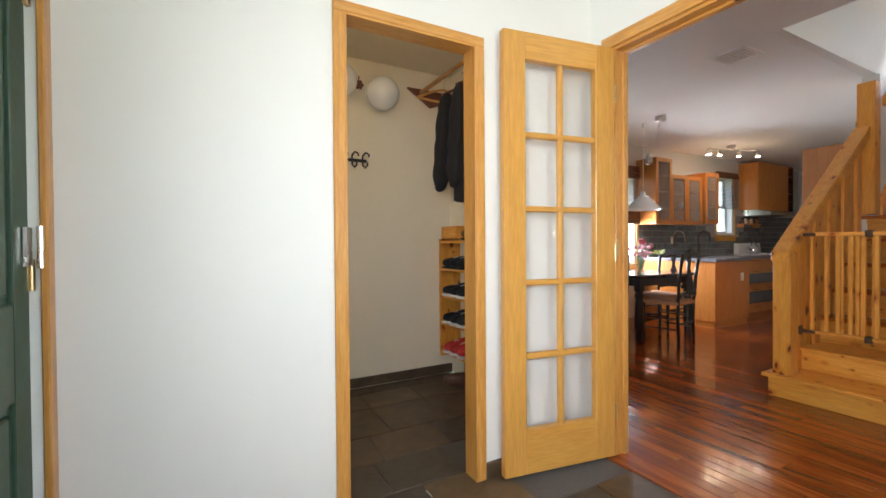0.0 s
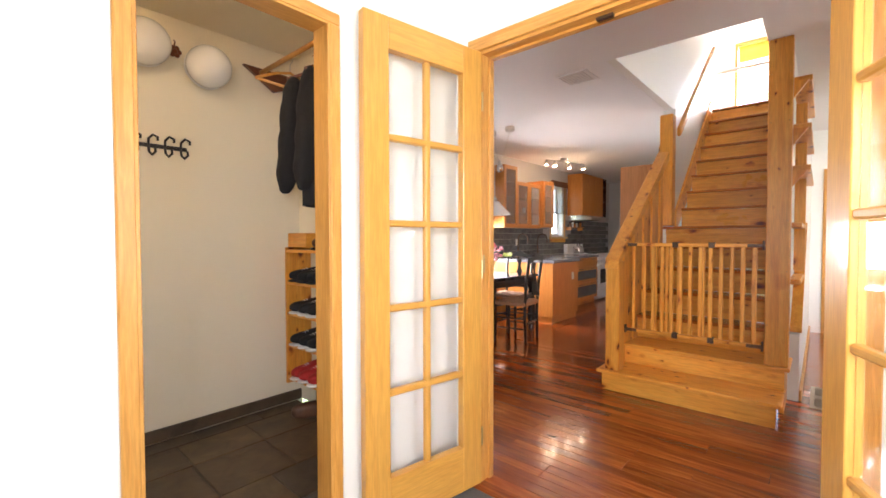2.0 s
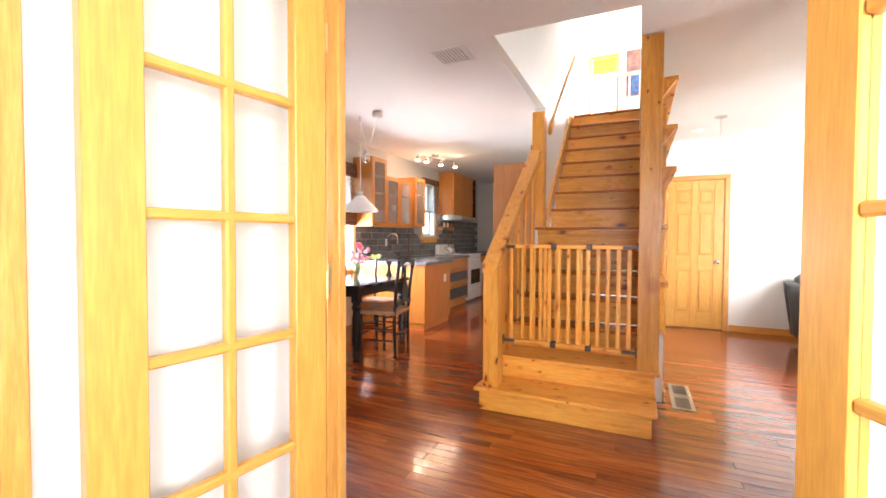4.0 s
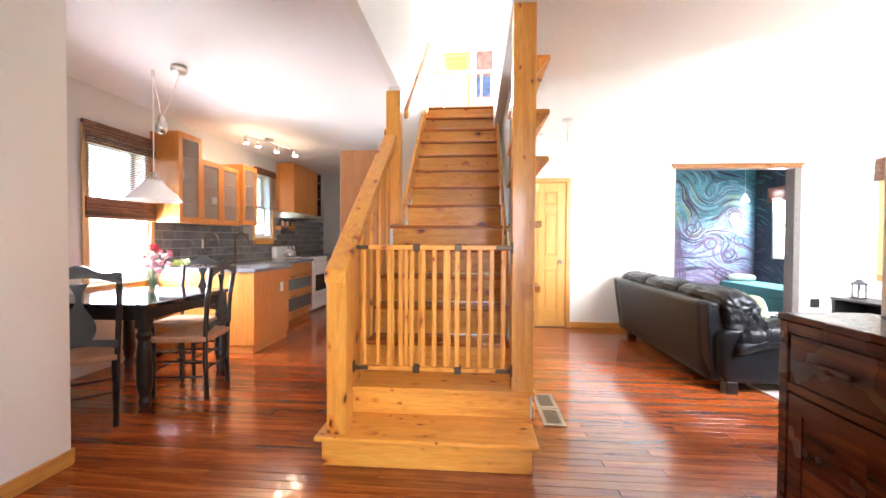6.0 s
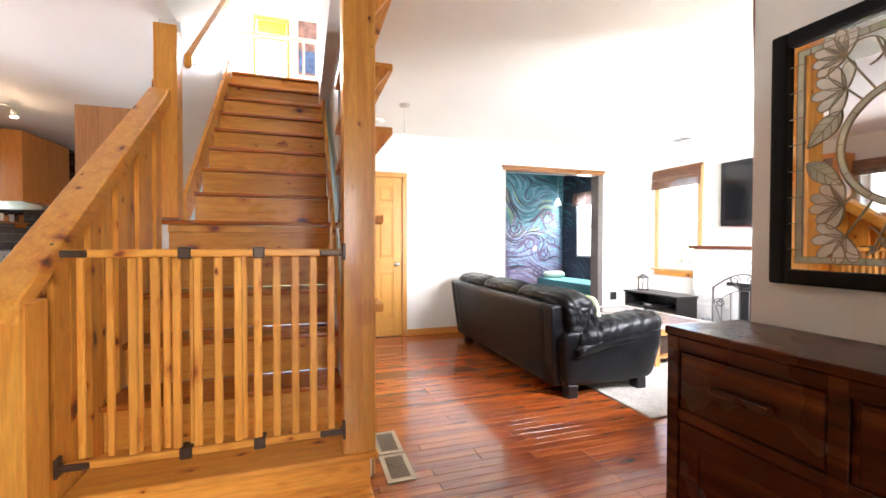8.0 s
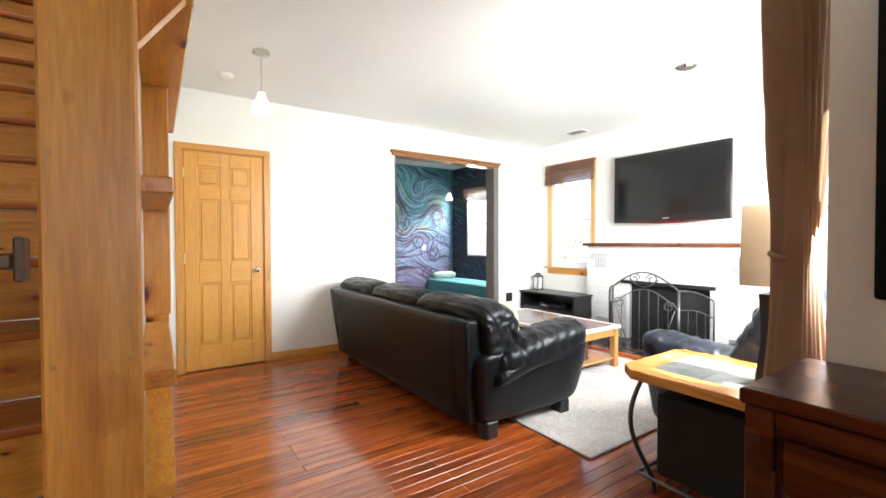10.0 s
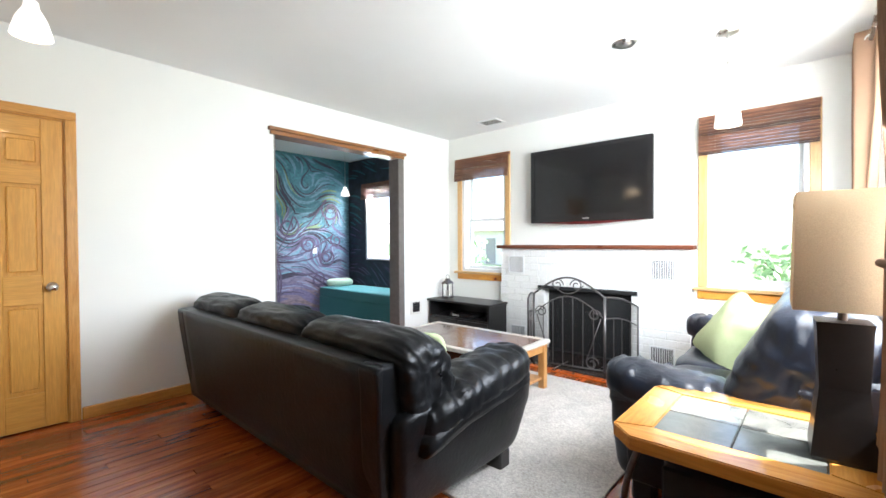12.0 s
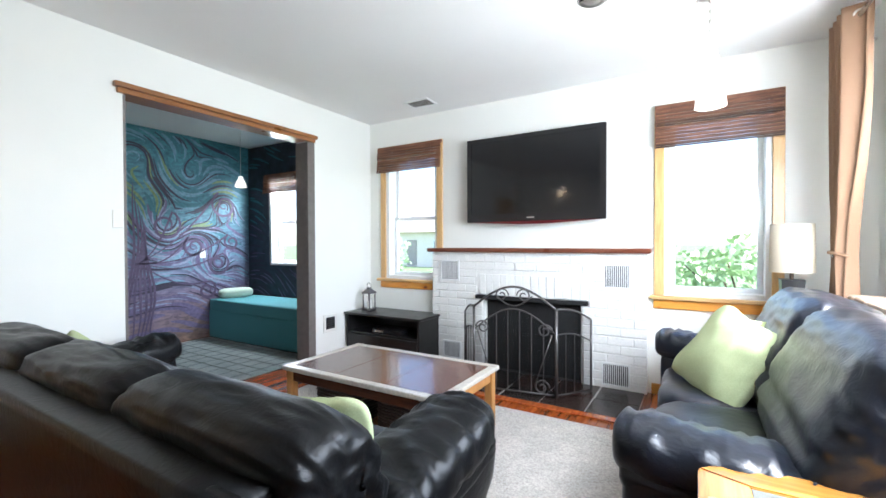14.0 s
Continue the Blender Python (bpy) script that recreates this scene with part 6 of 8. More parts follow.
def curtain(yc, width, tie_y, waves, label, off=0.17):
    t = thing("curtain", label, "curtain", (0, 0, 0), group="living room curtains")

    def fn(u, v):
        z = 2.50 - v * 2.47
        d = (z - 1.14) / 0.55
        squeeze = 1 - 0.62 * math.exp(-d * d)
        c = yc + (tie_y - yc) * math.exp(-d * d)
        y = c + (u - 0.5) * width * squeeze
        amp = 0.06 * (0.65 + 0.35 * squeeze)
        x = XW + off + amp * math.sin(u * waves * 2 * math.pi + 0.5 * math.sin(z * 2.1)) + 0.006 * noise.noise(Vector((u * 7, z * 3, yc)))
        return (x, y, z)
    bm = bmesh.new()
    sheet(bm, fn, 96, 60, 0.004)
    part("cloth", bm, M_CURTAIN, t, "", True)
    for k in range(waves):
        u = (k + 0.5) / waves
        y = yc + (u - 0.5) * width
        bm = bmesh.new()
        tube(bm, [(XW + 0.16 + 0.026 * math.cos(a), y + 0.026 * 0.5 * math.sin(a) , 2.44 + 0.026 * math.sin(a)) for a in [j * math.pi / 8 for j in range(17)]], 0.006, 6)
        part("grommet", bm, M_CHROME, t, "steel grommet", True)
    bm = bmesh.new()
    pts = [(XW + off + 0.070 * math.cos(a), tie_y + (width * 0.19 + 0.004) * math.sin(a), 1.14 + 0.02 * math.cos(a)) for a in [j * math.pi / 12 for j in range(-6, 7)]]
    tube(bm, pts, 0.010, 8)
    part("tie_band", bm, M_CURTAIN, t, "", True)
    bm = bmesh.new()
    ball(bm, (XW + off + 0.045, tie_y, 1.145), 0.017)
    part("tieback", bm, M_CHROME, t, "steel curtain tieback", True)
    return t


curtain(-3.02, 0.34, -3.08, 4, "tan curtain panel gathered by a steel tieback")
curtain(-0.63, 0.54, -0.58, 6, "tan curtain panel gathered by a steel tieback", 0.205)


# ---- ceiling fixtures ----
def bell_pendant(loc, top, bottom, r, label, links=False):
    t = thing("pendant_lamp", label, "lamp", loc, group="white glass pendants")
    bm = bmesh.new()
    lathe(bm, [(0.0, 0.0), (0.06, 0.0), (0.06, -0.018), (0.02, -0.03), (0.0, -0.03)][::-1], seg=24)
    part("canopy", bm, M_CHROME, t, "", True)
    bm = bmesh.new()
    if links:
        for k in range(4):
            z = -0.04 - k * 0.055
            ball(bm, (0, 0, z), 0.012)
            rod(bm, (0, 0, z), (0, 0, z - 0.055), 0.004, seg=8)
        tube(bm, [(0, 0, -0.02), (0.05, 0.0, -0.005), (0.07, 0, -0.03)], 0.004, 6)
    else:
        rod(bm, (0, 0, -0.03), (0, 0, top), 0.003, seg=6)
    part("cord", bm, M_CHROME, t)
    bm = bmesh.new()
    h = top - bottom
    lathe(bm, [(r, bottom), (r * 0.93, bottom + h * 0.15), (r * 0.72, bottom + h * 0.5), (r * 0.38, bottom + h * 0.82), (0.025, top), (0.0, top)], seg=28)
    bmesh.ops.delete(bm, geom=[f for f in bm.faces if len(f.verts) > 4 and f.calc_center_median().z < bottom + 0.01], context="FACES_ONLY")
    bmesh.ops.solidify(bm, geom=bm.faces[:], thickness=0.004)
    part("shade", bm, M_SHADEGLOW, t, "white glass shade", True)
    bm = bmesh.new()
    ball(bm, (0, 0, bottom + h * 0.45), 0.022)
    part("bulb", bm, M_BULB, t, "", True)
    return t


M_BULB = glow("warm_bulb", (1.0, 0.78, 0.5), 25.0)
M_SHADEGLOW = glow("lit_white_glass", (1.0, 0.93, 0.85), 0.25)
bell_pendant((7.765, 0.60, H), -0.30, -0.455, 0.075, "small white glass pendant lamp near the door")
bell_pendant((5.585, -2.57, H), -0.245, -0.625, 0.078, "tall white glass pendant on a chain of links", True)
bell_pendant((10.17, -2.77, H), -0.60, -0.72, 0.065, "small white glass pendant in the alcove")
lamp("pendant_glow", "POINT", pose(7.765, 0.60, 2.12), 2.2, (1.0, 0.72, 0.42), 0.03)
sd = thing("smoke_detector", "round white smoke detector on the ceiling", "detector", (8.38, 0.76, H))
bm = bmesh.new()
lathe(bm, [(0.0, -0.04), (0.045, -0.04), (0.06, -0.028), (0.068, -0.008), (0.068, 0.0), (0.0, 0.0)], seg=28)
part("housing", bm, M_PLASTIC, sd, "", True)
bm = bmesh.new()
rod(bm, (0, 0, -0.041), (0, 0, -0.044), 0.02, seg=18)
part("test_button", bm, M_WHITE, sd)
rs = thing("recessed_spot", "recessed ceiling spotlight with a steel ring", "lamp", (6.155, -2.28, H))
bm = bmesh.new()
lathe(bm, [(0.052, -0.002), (0.075, -0.010), (0.085, -0.002), (0.052, -0.0005)], seg=30)
part("ring", bm, M_CHROME, rs, "", True)
bm = bmesh.new()
ball(bm, (0, 0, -0.004), 0.05, (1, 1, 0.25))
part("eyeball", bm, M_CHROME, rs, "", True)


def ceiling_vent(x0, x1, y0, y1, n, label, along="x"):
    t = thing("ceiling_vent", label, "vent", (0, 0, H), group="ceiling vents")
    bm = bmesh.new()
    slab_with_holes(bm, "z", -0.010, -0.001, x0, x1, y0, y1, [(x0 + 0.02, x1 - 0.02, y0 + 0.02, y1 - 0.02)])
    part("frame", bm, M_WHITE, t)
    # grey sheet stands for the shaded duct above the slats
    bpart("backing", (x0 + 0.02, y0 + 0.02, -0.003), (x1 - 0.02, y1 - 0.02, -0.001), M_GREYTRIM, t, 0)
    for i in range(n):
        bm = bmesh.new()
        if along == "x":
            y = y0 + 0.02 + (y1 - y0 - 0.04) * (i + 0.5) / n
            prism(bm, [(y - 0.008, -0.003), (y + 0.006, -0.009), (y + 0.008, -0.008), (y - 0.006, -0.003)], "x", x0 + 0.02, x1 - 0.02)
        else:
            x = x0 + 0.02 + (x1 - x0 - 0.04) * (i + 0.5) / n
            bm2 = [(x - 0.008, -0.003), (x + 0.006, -0.009), (x + 0.008, -0.008), (x - 0.006, -0.003)]
            prism(bm, bm2, "y", y0 + 0.02, y1 - 0.02)
        part("slat", bm, M_WHITE, t)


ceiling_vent(4.97, 5.24, 2.56, 2.83, 9, "square white louvred ceiling vent")
ceiling_vent(7.84, 8.12, -3.34, -3.14, 7, "white louvred ceiling vent")

# floor registers beside the stairs
for x in (5.655, 5.95):
    t = thing("floor_register", "beige metal floor register", "vent", (x, 1.02, 0), group="floor registers")
    bm = bmesh.new()
    slab_with_holes(bm, "z", 0.0, 0.007, 0, 0.285, 0, 0.15, [(0.03, 0.255, 0.025, 0.125)])
    part("frame", bm, M_STEEL_OUT, t)
    # flat black sheet for the shade down in the register
    bpart("well_shade_sheet", (0.03, 0.025, 0.0005), (0.255, 0.125, 0.0015), M_MATTEBLK, t, 0)
    for k in range(14):
        xx = 0.036 + k * 0.016
        bpart("louvre", (xx, 0.026, 0.0016), (xx + 0.004, 0.124, 0.006), M_STEEL_OUT, t, 0)

# small plates on the walls
t = thing("wall_grille", "black grille in a cream wall plate", "vent", (XE, -2.93, 0.40))
bpart("plate", (-0.010, -0.10, -0.09), (-0.001, 0.09, 0.09), M_PLASTIC, t, 0.003)
bpart("grille", (-0.016, -0.06, -0.06), (-0.0105, 0.06, 0.06), M_MATTEBLK, t, 0.002)
for k in range(5):
    bpart("bar", (-0.019, -0.055, -0.05 + k * 0.023), (-0.0165, 0.055, -0.042 + k * 0.023), M_IRON, t, 0)


def switch(loc, rz, label="white wall light switch"):
    t = thing("light_switch", label, "switch", loc, rz, "switches")
    bpart("plate", (-0.036, -0.006, -0.058), (0.036, 0, 0.058), M_PLASTIC, t, 0.002)
    bpart("toggle", (-0.012, -0.010, -0.022), (0.012, -0.006, 0.022), M_WHITE, t, 0.002)


switch((8.05, 1.234, 1.15), 0)
switch((11.198, -2.90, 1.10), -90, "white switch on the painted wall")

# ---- mirror and dark cabinet ----
mr = thing("stained_glass_mirror", "black framed mirror with leaded floral glass", "mirror", (3.885, -0.058, 1.075))
M_FRAMEB = plain("black_mirror_frame", (0.004, 0.0035, 0.003), 0.5, grain=30, vary=0.3, relief=0.05)
M_FRAMEB.node_tree.nodes["Principled BSDF"].inputs["Specular IOR Level"].default_value = 0.15
MW, MH, MF = 0.77, 0.87, 0.052
for nm, a, b in (("frame_side", (0, 0, 0), (MF, 0.035, MH)), ("frame_side", (MW - MF, 0, 0), (MW, 0.035, MH)), ("frame_top", (MF, 0, MH - MF), (MW - MF, 0.035, MH)), ("frame_bottom", (MF, 0, 0), (MW - MF, 0.035, MF))):
    bpart(nm, a, b, M_FRAMEB, mr, 0.010, "", 2)
bpart("mirror_glass", (MF - 0.004, 0.001, MF - 0.004), (MW - MF + 0.004, 0.012, MH - MF + 0.004), M_MIRROR, mr, 0)
M_CAME = plain("lead_came", (0.34, 0.27, 0.16), 0.45, 0.0, 60, 0.2, 0.05)
M_PETAL = plain("milky_petal_glass", (0.93, 0.87, 0.74), 0.25, grain=8, vary=0.15, relief=0.05)
M_PETAL.node_tree.nodes["Principled BSDF"].inputs["Alpha"].default_value = 0.8
M_LEAFG = plain("green_leaf_glass", (0.78, 0.80, 0.60), 0.25, grain=8, vary=0.3, relief=0.05)
M_LEAFG.node_tree.nodes["Principled BSDF"].inputs["Alpha"].default_value = 0.75
YC = 0.0145


def came(pts, r=0.0026):
    bm = bmesh.new()
    tube(bm, [(x, YC, z) for x, z in pts], r, 6)
    part("came", bm, M_CAME, mr, "", True)


def petal(cx, cz, a, ln_, wd, mat):
    bm = bmesh.new()
    ca, sa = math.cos(a), math.sin(a)
    ring = []
    for k in range(14):
        u = 2 * math.pi * k / 14
        px, pz = ln_ / 2 + ln_ / 2 * math.cos(u), wd / 2 * math.sin(u) * (0.7 + 0.3 * math.cos(u))
        ring.append((cx + px * ca - pz * sa, cz + px * sa + pz * ca))
    prism(bm, ring, "y", 0.0125, YC)
    part("petal", bm, mat, mr)
    came(ring + [ring[0]], 0.0018)


# a pale segmented border, a double ring, and sprays of fan-shaped flowers on both sides
i0, i1, k0, k1 = MF + 0.024, MW - MF - 0.024, MF + 0.024, MH - MF - 0.024
BD = 0.020
for d in (0.0, BD):
    came([(i0 + d, k0 + d), (i1 - d, k0 + d), (i1 - d, k1 - d), (i0 + d, k1 - d), (i0 + d, k0 + d)], 0.0022)
for a, b in (((i0, k0), (i0 + BD, k1)), ((i1 - BD, k0), (i1, k1)), ((i0 + BD, k0), (i1 - BD, k0 + BD)), ((i0 + BD, k1 - BD), (i1 - BD, k1))):
    bpart("border_glass", (a[0], 0.0125, a[1]), (b[0], 0.0142, b[1]), M_LEAFG, mr, 0)
for k in range(8):
    z = k0 + (k1 - k0) * (k + 0.5) / 8
    x = i0 + (i1 - i0) * (k + 0.5) / 8
    for p, q in (((i0, z), (i0 + BD, z)), ((i1 - BD, z), (i1, z)), ((x, k0), (x, k0 + BD)), ((x, k1 - BD), (x, k1)), ((MF, z), (i0, z)), ((i1, z), (MW - MF, z))):
        came([p, q], 0.0018)
cxm, czm = MW / 2, MH / 2


def ring_pt(rr, a):
    return (cxm + rr * math.cos(a), czm + rr * math.sin(a))


for rr in (0.176, 0.194):
    came([ring_pt(rr, j * math.pi / 24) for j in range(49)], 0.0024)
for j in range(12):
    a0, a1 = j * math.pi / 6 + 0.1, (j + 1) * math.pi / 6 + 0.1
    bm = bmesh.new()
    arc = [a0 + (a1 - a0) * k / 6 for k in range(7)]
    prism(bm, [ring_pt(0.194, a) for a in arc] + [ring_pt(0.176, a) for a in arc[::-1]], "y", 0.0125, 0.0140)
    part("ring_glass", bm, M_LEAFG, mr)
    came([ring_pt(0.176, a0), ring_pt(0.194, a0)], 0.0018)


def leaf_spray(x0, z0, x1, z1, wd):
    """A pointed leaf with a midrib and slanted veins."""
    dx, dz = x1 - x0, z1 - z0
    ln_ = math.hypot(dx, dz)
    ux, uz = dx / ln_, dz / ln_
    edge = [(k / 10, wd / 2 * math.sin(math.pi * (k / 10) ** 0.8)) for k in range(11)]
    up = [(x0 + ux * ln_ * f - uz * w, z0 + uz * ln_ * f + ux * w) for f, w in edge]
    dn = [(x0 + ux * ln_ * f + uz * w, z0 + uz * ln_ * f - ux * w) for f, w in edge]
    bm = bmesh.new()
    prism(bm, up[:-1] + dn[:0:-1], "y", 0.0125, 0.0140)
    part("leaf", bm, M_LEAFG, mr)
    came(up, 0.0018)
    came(dn, 0.0018)
    came([(x0, z0), (x1, z1)], 0.0018)
    for k in (2, 4, 6):
        mid = (x0 + dx * (k - 1) / 10, z0 + dz * (k - 1) / 10)
        came([mid, up[k + 1]], 0.0014)
        came([mid, dn[k + 1]], 0.0014)


for side in (-1, 1):
    for fx, fz, lo, hi, n in ((0.175, 0.292, -25, 105, 6), (0.172, 0.190, -65, 95, 6), (0.175, -0.170, -65, 75, 6), (0.170, -0.272, -110, 25, 5)):
        for k in range(n):
            th = radians(lo + (hi - lo) * k / (n - 1))
            petal(cxm + side * fx, czm + fz, th if side > 0 else math.pi - th, 0.098 - 0.016 * abs(k - (n - 1) / 2) / n * 2, 0.046, M_PETAL)
        came([(cxm + side * fx, czm + fz), (cxm + side * (fx - 0.012), czm + fz * 0.93), ring_pt(0.194, math.atan2(fz, side * fx))], 0.0026)
    leaf_spray(cxm + side * 0.182, czm + 0.125, cxm + side * 0.278, czm + 0.025, 0.06)
    leaf_spray(cxm + side * 0.278, czm - 0.025, cxm + side * 0.178, czm - 0.11, 0.06)
    for s2 in (-1, 1):
        # stems that climb from the ring to the corners, with buds
        came([(cxm + side * 0.07 * k / 6 + side * 0.03, czm + s2 * (0.19 + 0.13 * k / 6 - 0.03 * math.sin(math.pi * k / 6))) for k in range(7)], 0.0024)
        for k in range(4):
            petal(cxm + side * (0.045 + 0.012 * k), czm + s2 * 0.275, s2 * (0.6 + 0.5 * k), 0.032, 0.02, M_LEAFG)
        came([(cxm + side * (0.13 + 0.05 * math.cos(a)), czm + s2 * (0.285 + 0.045 * math.sin(a))) for a in [j * math.pi / 10 for j in range(15)]], 0.002)

cb = thing("cabinet", "dark walnut sideboard cabinet with drawers and panelled doors", "cabinet", (3.72, -0.045, 0))
CW, CD, CH = 1.055, 0.37, 0.92
bpart("top", (0, 0, CH - 0.03), (CW, CD, CH), M_DARK, cb, 0.004)
bpart("carcass", (0.015, 0.005, 0.06), (CW - 0.008, CD - 0.022, CH - 0.031), M_DARK, cb, 0.003)
for x in (0.008, CW / 2 - 0.02, CW - 0.055):
    bpart("stile", (x, CD - 0.021, 0.0), (x + 0.047, CD - 0.006, CH - 0.031), M_DARK, cb, 0.003)
bpart("rail", (0.056, CD - 0.020, CH - 0.075), (CW - 0.056, CD - 0.007, CH - 0.032), M_DARK, cb, 0.002)
bpart("rail", (0.056, CD - 0.020, 0.60), (CW - 0.056, CD - 0.007, 0.635), M_DARK, cb, 0.002)
bpart("plinth", (0.03, 0.02, 0.0), (CW - 0.03, CD - 0.03, 0.059), M_DARK, cb, 0.002)
for x in (0.058, CW / 2 + 0.03):
    d = bpart("drawer", (x, CD - 0.018, 0.64), (x + 0.432, CD - 0.009, 0.84), M_DARK, cb, 0.004)
    bpart("handle", (x + 0.12, CD - 0.009, 0.735), (x + 0.31, CD + 0.018, 0.757), M_DARK, d, 0.006)
    d = bpart("door", (x, CD - 0.019, 0.065), (x + 0.432, CD - 0.012, 0.595), M_DARK, cb, 0.003)
    bm = bmesh.new()
    slab_with_holes(bm, "y", CD - 0.0118, CD - 0.006, x + 0.002, x + 0.43, 0.068, 0.592, [(x + 0.075, x + 0.357, 0.14, 0.52)])
    part("door_frame", bm, M_DARK, d)

# ---- alcove: day bed, bolster, painted strokes ----
db = thing("day_bed", "teal upholstered window day bed", "bed", (0, 0, 0))
bm = bmesh.new()
box(bm, (9.14, -3.56, 0.0), (11.19, -2.97, 0.36), 0.02, 2)
part("base", bm, M_FABRIC_T, db)
bm = bmesh.new()
puff(bm, (10.165, -3.255, 0.43), (2.06, 0.62, 0.15), 14, 14, wrinkle=0.003, freq=4)
part("mattress", bm, M_FABRIC_T, db, "", True)
bm = bmesh.new()
puff(bm, (0, 0, 0), (0.42, 0.20, 0.13), 3.2, 12, wrinkle=0.004, freq=8)
bp = single("bolster", bm, M_PALEPIL, "pale green bolster pillow on the day bed", "pillow", smooth=True)
bp.matrix_basis = pose(10.98, -3.22, 0.57, 0, 0, 70)

# brush strokes of the mural, flat on the wall
def stroke(bm, pts, w0, plane):
    n = len(pts)
    prev = None
    for i, (u, z) in enumerate(pts):
        a, b = pts[max(0, i - 1)], pts[min(n - 1, i + 1)]
        dx, dz = b[0] - a[0], b[1] - a[1]
        ln_ = math.hypot(dx, dz) or 1e-6
        w = w0 * (0.25 + 0.75 * math.sin(math.pi * (i + 0.6) / (n + 0.2)))
        nx, nz = -dz / ln_ * w / 2, dx / ln_ * w / 2
        q = (bm.verts.new(plane(u + nx, z + nz)), bm.verts.new(plane(u - nx, z - nz)))
        if prev:
            bm.faces.new((prev[0], prev[1], q[1], q[0]))
        prev = q


SWIRLS = [(-3.10, 0.95, 0.26, 1), (-2.79, 1.19, 0.22, -1), (-2.45, 1.45, 0.30, 1), (-3.20, 1.75, 0.30, -1), (-2.75, 2.10, 0.30, 1), (-1.70, 1.6, 0.35, -1), (-2.15, 2.25, 0.25, -1)]


def flow(u, z):
    a = 0.25 + 0.9 * noise.noise(Vector((u * 1.1, z * 1.5, 3.1)))
    dx, dz = math.cos(a), math.sin(a)
    for cu, cz, r, s in SWIRLS:
        x, y = u - cu, z - cz
        d = math.hypot(x, y)
        w = math.exp(-(d / r) ** 2) * 2.4
        dx += w * s * (-y / (d + 0.03))
        dz += w * s * (x / (d + 0.03))
    k = math.hypot(dx, dz)
    return dx / k, dz / k


def paint_wall(parent, plane, u0, u1, layers, seed, hole=None):
    rnd = random.Random(seed)
    for nm, mat, count, zr, wd, ln_ in layers:
        bm = bmesh.new()
        for _ in range(count):
            u, z = rnd.uniform(u0, u1), rnd.uniform(*zr)
            pts = []
            steps = int(rnd.uniform(0.5, 1.0) * ln_ / 0.025)
            off = rnd.uniform(0, 0.0008)
            for _ in range(steps):
                if not (u0 < u < u1 and 0.02 < z < 2.57) or (hole and hole[0] < u < hole[1] and hole[2] < z < hole[3]):
                    break
                pts.append((u, z))
                d = flow(u, z)
                u, z = u + d[0] * 0.025, z + d[1] * 0.025
            if len(pts) > 5:
                stroke(bm, pts, wd * rnd.uniform(0.6, 1.3), lambda a, b, o=off: plane(a, b, o))
        ob = part(nm, bm, mat, parent)
        tagged(ob, kind="stuff")


def pt(name, c):
    return plain(name, c, 0.55, grain=30, vary=0.35, relief=0.15)


P_TEAL, P_LIGHT, P_VIOLET, P_DARK, P_GOLD, P_PALE = pt("paint_teal", (0.045, 0.16, 0.20)), pt("paint_aqua", (0.15, 0.28, 0.36)), pt("paint_violet", (0.13, 0.11, 0.20)), pt("paint_plum", (0.030, 0.024, 0.048)), pt("paint_gold", (0.17, 0.25, 0.12)), pt("paint_lilac", (0.24, 0.27, 0.38))
P_TREE = pt("paint_dusk", (0.085, 0.06, 0.115))
mural = bpy.data.objects["wall_alcove_east"]
E_ = lambda k: (lambda u, z, o: (11.198 - 0.0012 * k - o * 0.5, u, z))
paint_wall(mural, E_(1), -3.56, -0.6, [("teal_strokes", P_TEAL, 150, (1.2, 2.55), 0.055, 0.6)], 1)
paint_wall(mural, E_(2), -3.56, -0.6, [("violet_strokes", P_VIOLET, 190, (0.05, 1.5), 0.05, 0.6)], 2)
paint_wall(mural, E_(3), -3.56, -0.6, [("aqua_strokes", P_LIGHT, 190, (0.7, 2.55), 0.032, 0.45)], 3)
paint_wall(mural, E_(4), -3.56, -0.6, [("lilac_strokes", P_PALE, 110, (0.4, 1.6), 0.022, 0.5)], 4)
paint_wall(mural, E_(5), -3.4, -1.2, [("gold_strokes", P_GOLD, 45, (1.4, 2.1), 0.030, 0.6)], 5)
paint_wall(mural, E_(6), -3.56, -0.6, [("plum_strokes", P_DARK, 150, (0.4, 2.55), 0.024, 0.75)], 6)
# the painted tree with its curling branches
bm = bmesh.new()
pl = lambda u, z: (11.1895, u, z)
for k in range(7):
    d = (k - 3) * 0.035
    stroke(bm, [(-2.10 + d * (1.6 - s) - 0.10 * math.sin(s * 2.2) + 0.02 * math.sin(s * 9 + k), s * (1.2 + 0.12 * k) - 0.0) for s in [j / 30 for j in range(31)]], 0.028, pl)
for cu, cz, r, s in SWIRLS[:4] + [(-2.95, 0.62, 0.2, 1), (-3.3, 1.25, 0.18, -1)]:
    arm = []
    for j in range(50):
        a = s * j / 49 * 2 * math.pi * 1.5 + (2.0 if s > 0 else 1.1)
        rr = r * 0.62 * (1 - 0.8 * j / 49)
        arm.append((cu + rr * math.cos(a), cz + rr * math.sin(a)))
    u0, z0 = arm[0]
    lead = [(-2.15 + (u0 + 2.15) * q, 1.0 + (z0 - 1.0) * q - 0.12 * math.sin(q * math.pi)) for q in [j / 16 for j in range(16)]]
    stroke(bm, lead + arm, 0.034, pl)
tagged(part("painted_tree", bm, P_TREE, mural), kind="stuff")
south = bpy.data.objects["wall_alcove_south"]
S_ = lambda k: (lambda u, z, o: (u, YS + 0.013 + 0.0012 * k + o * 0.5, z))
HOLE = (10.03, 10.79, 0.90, 2.2)
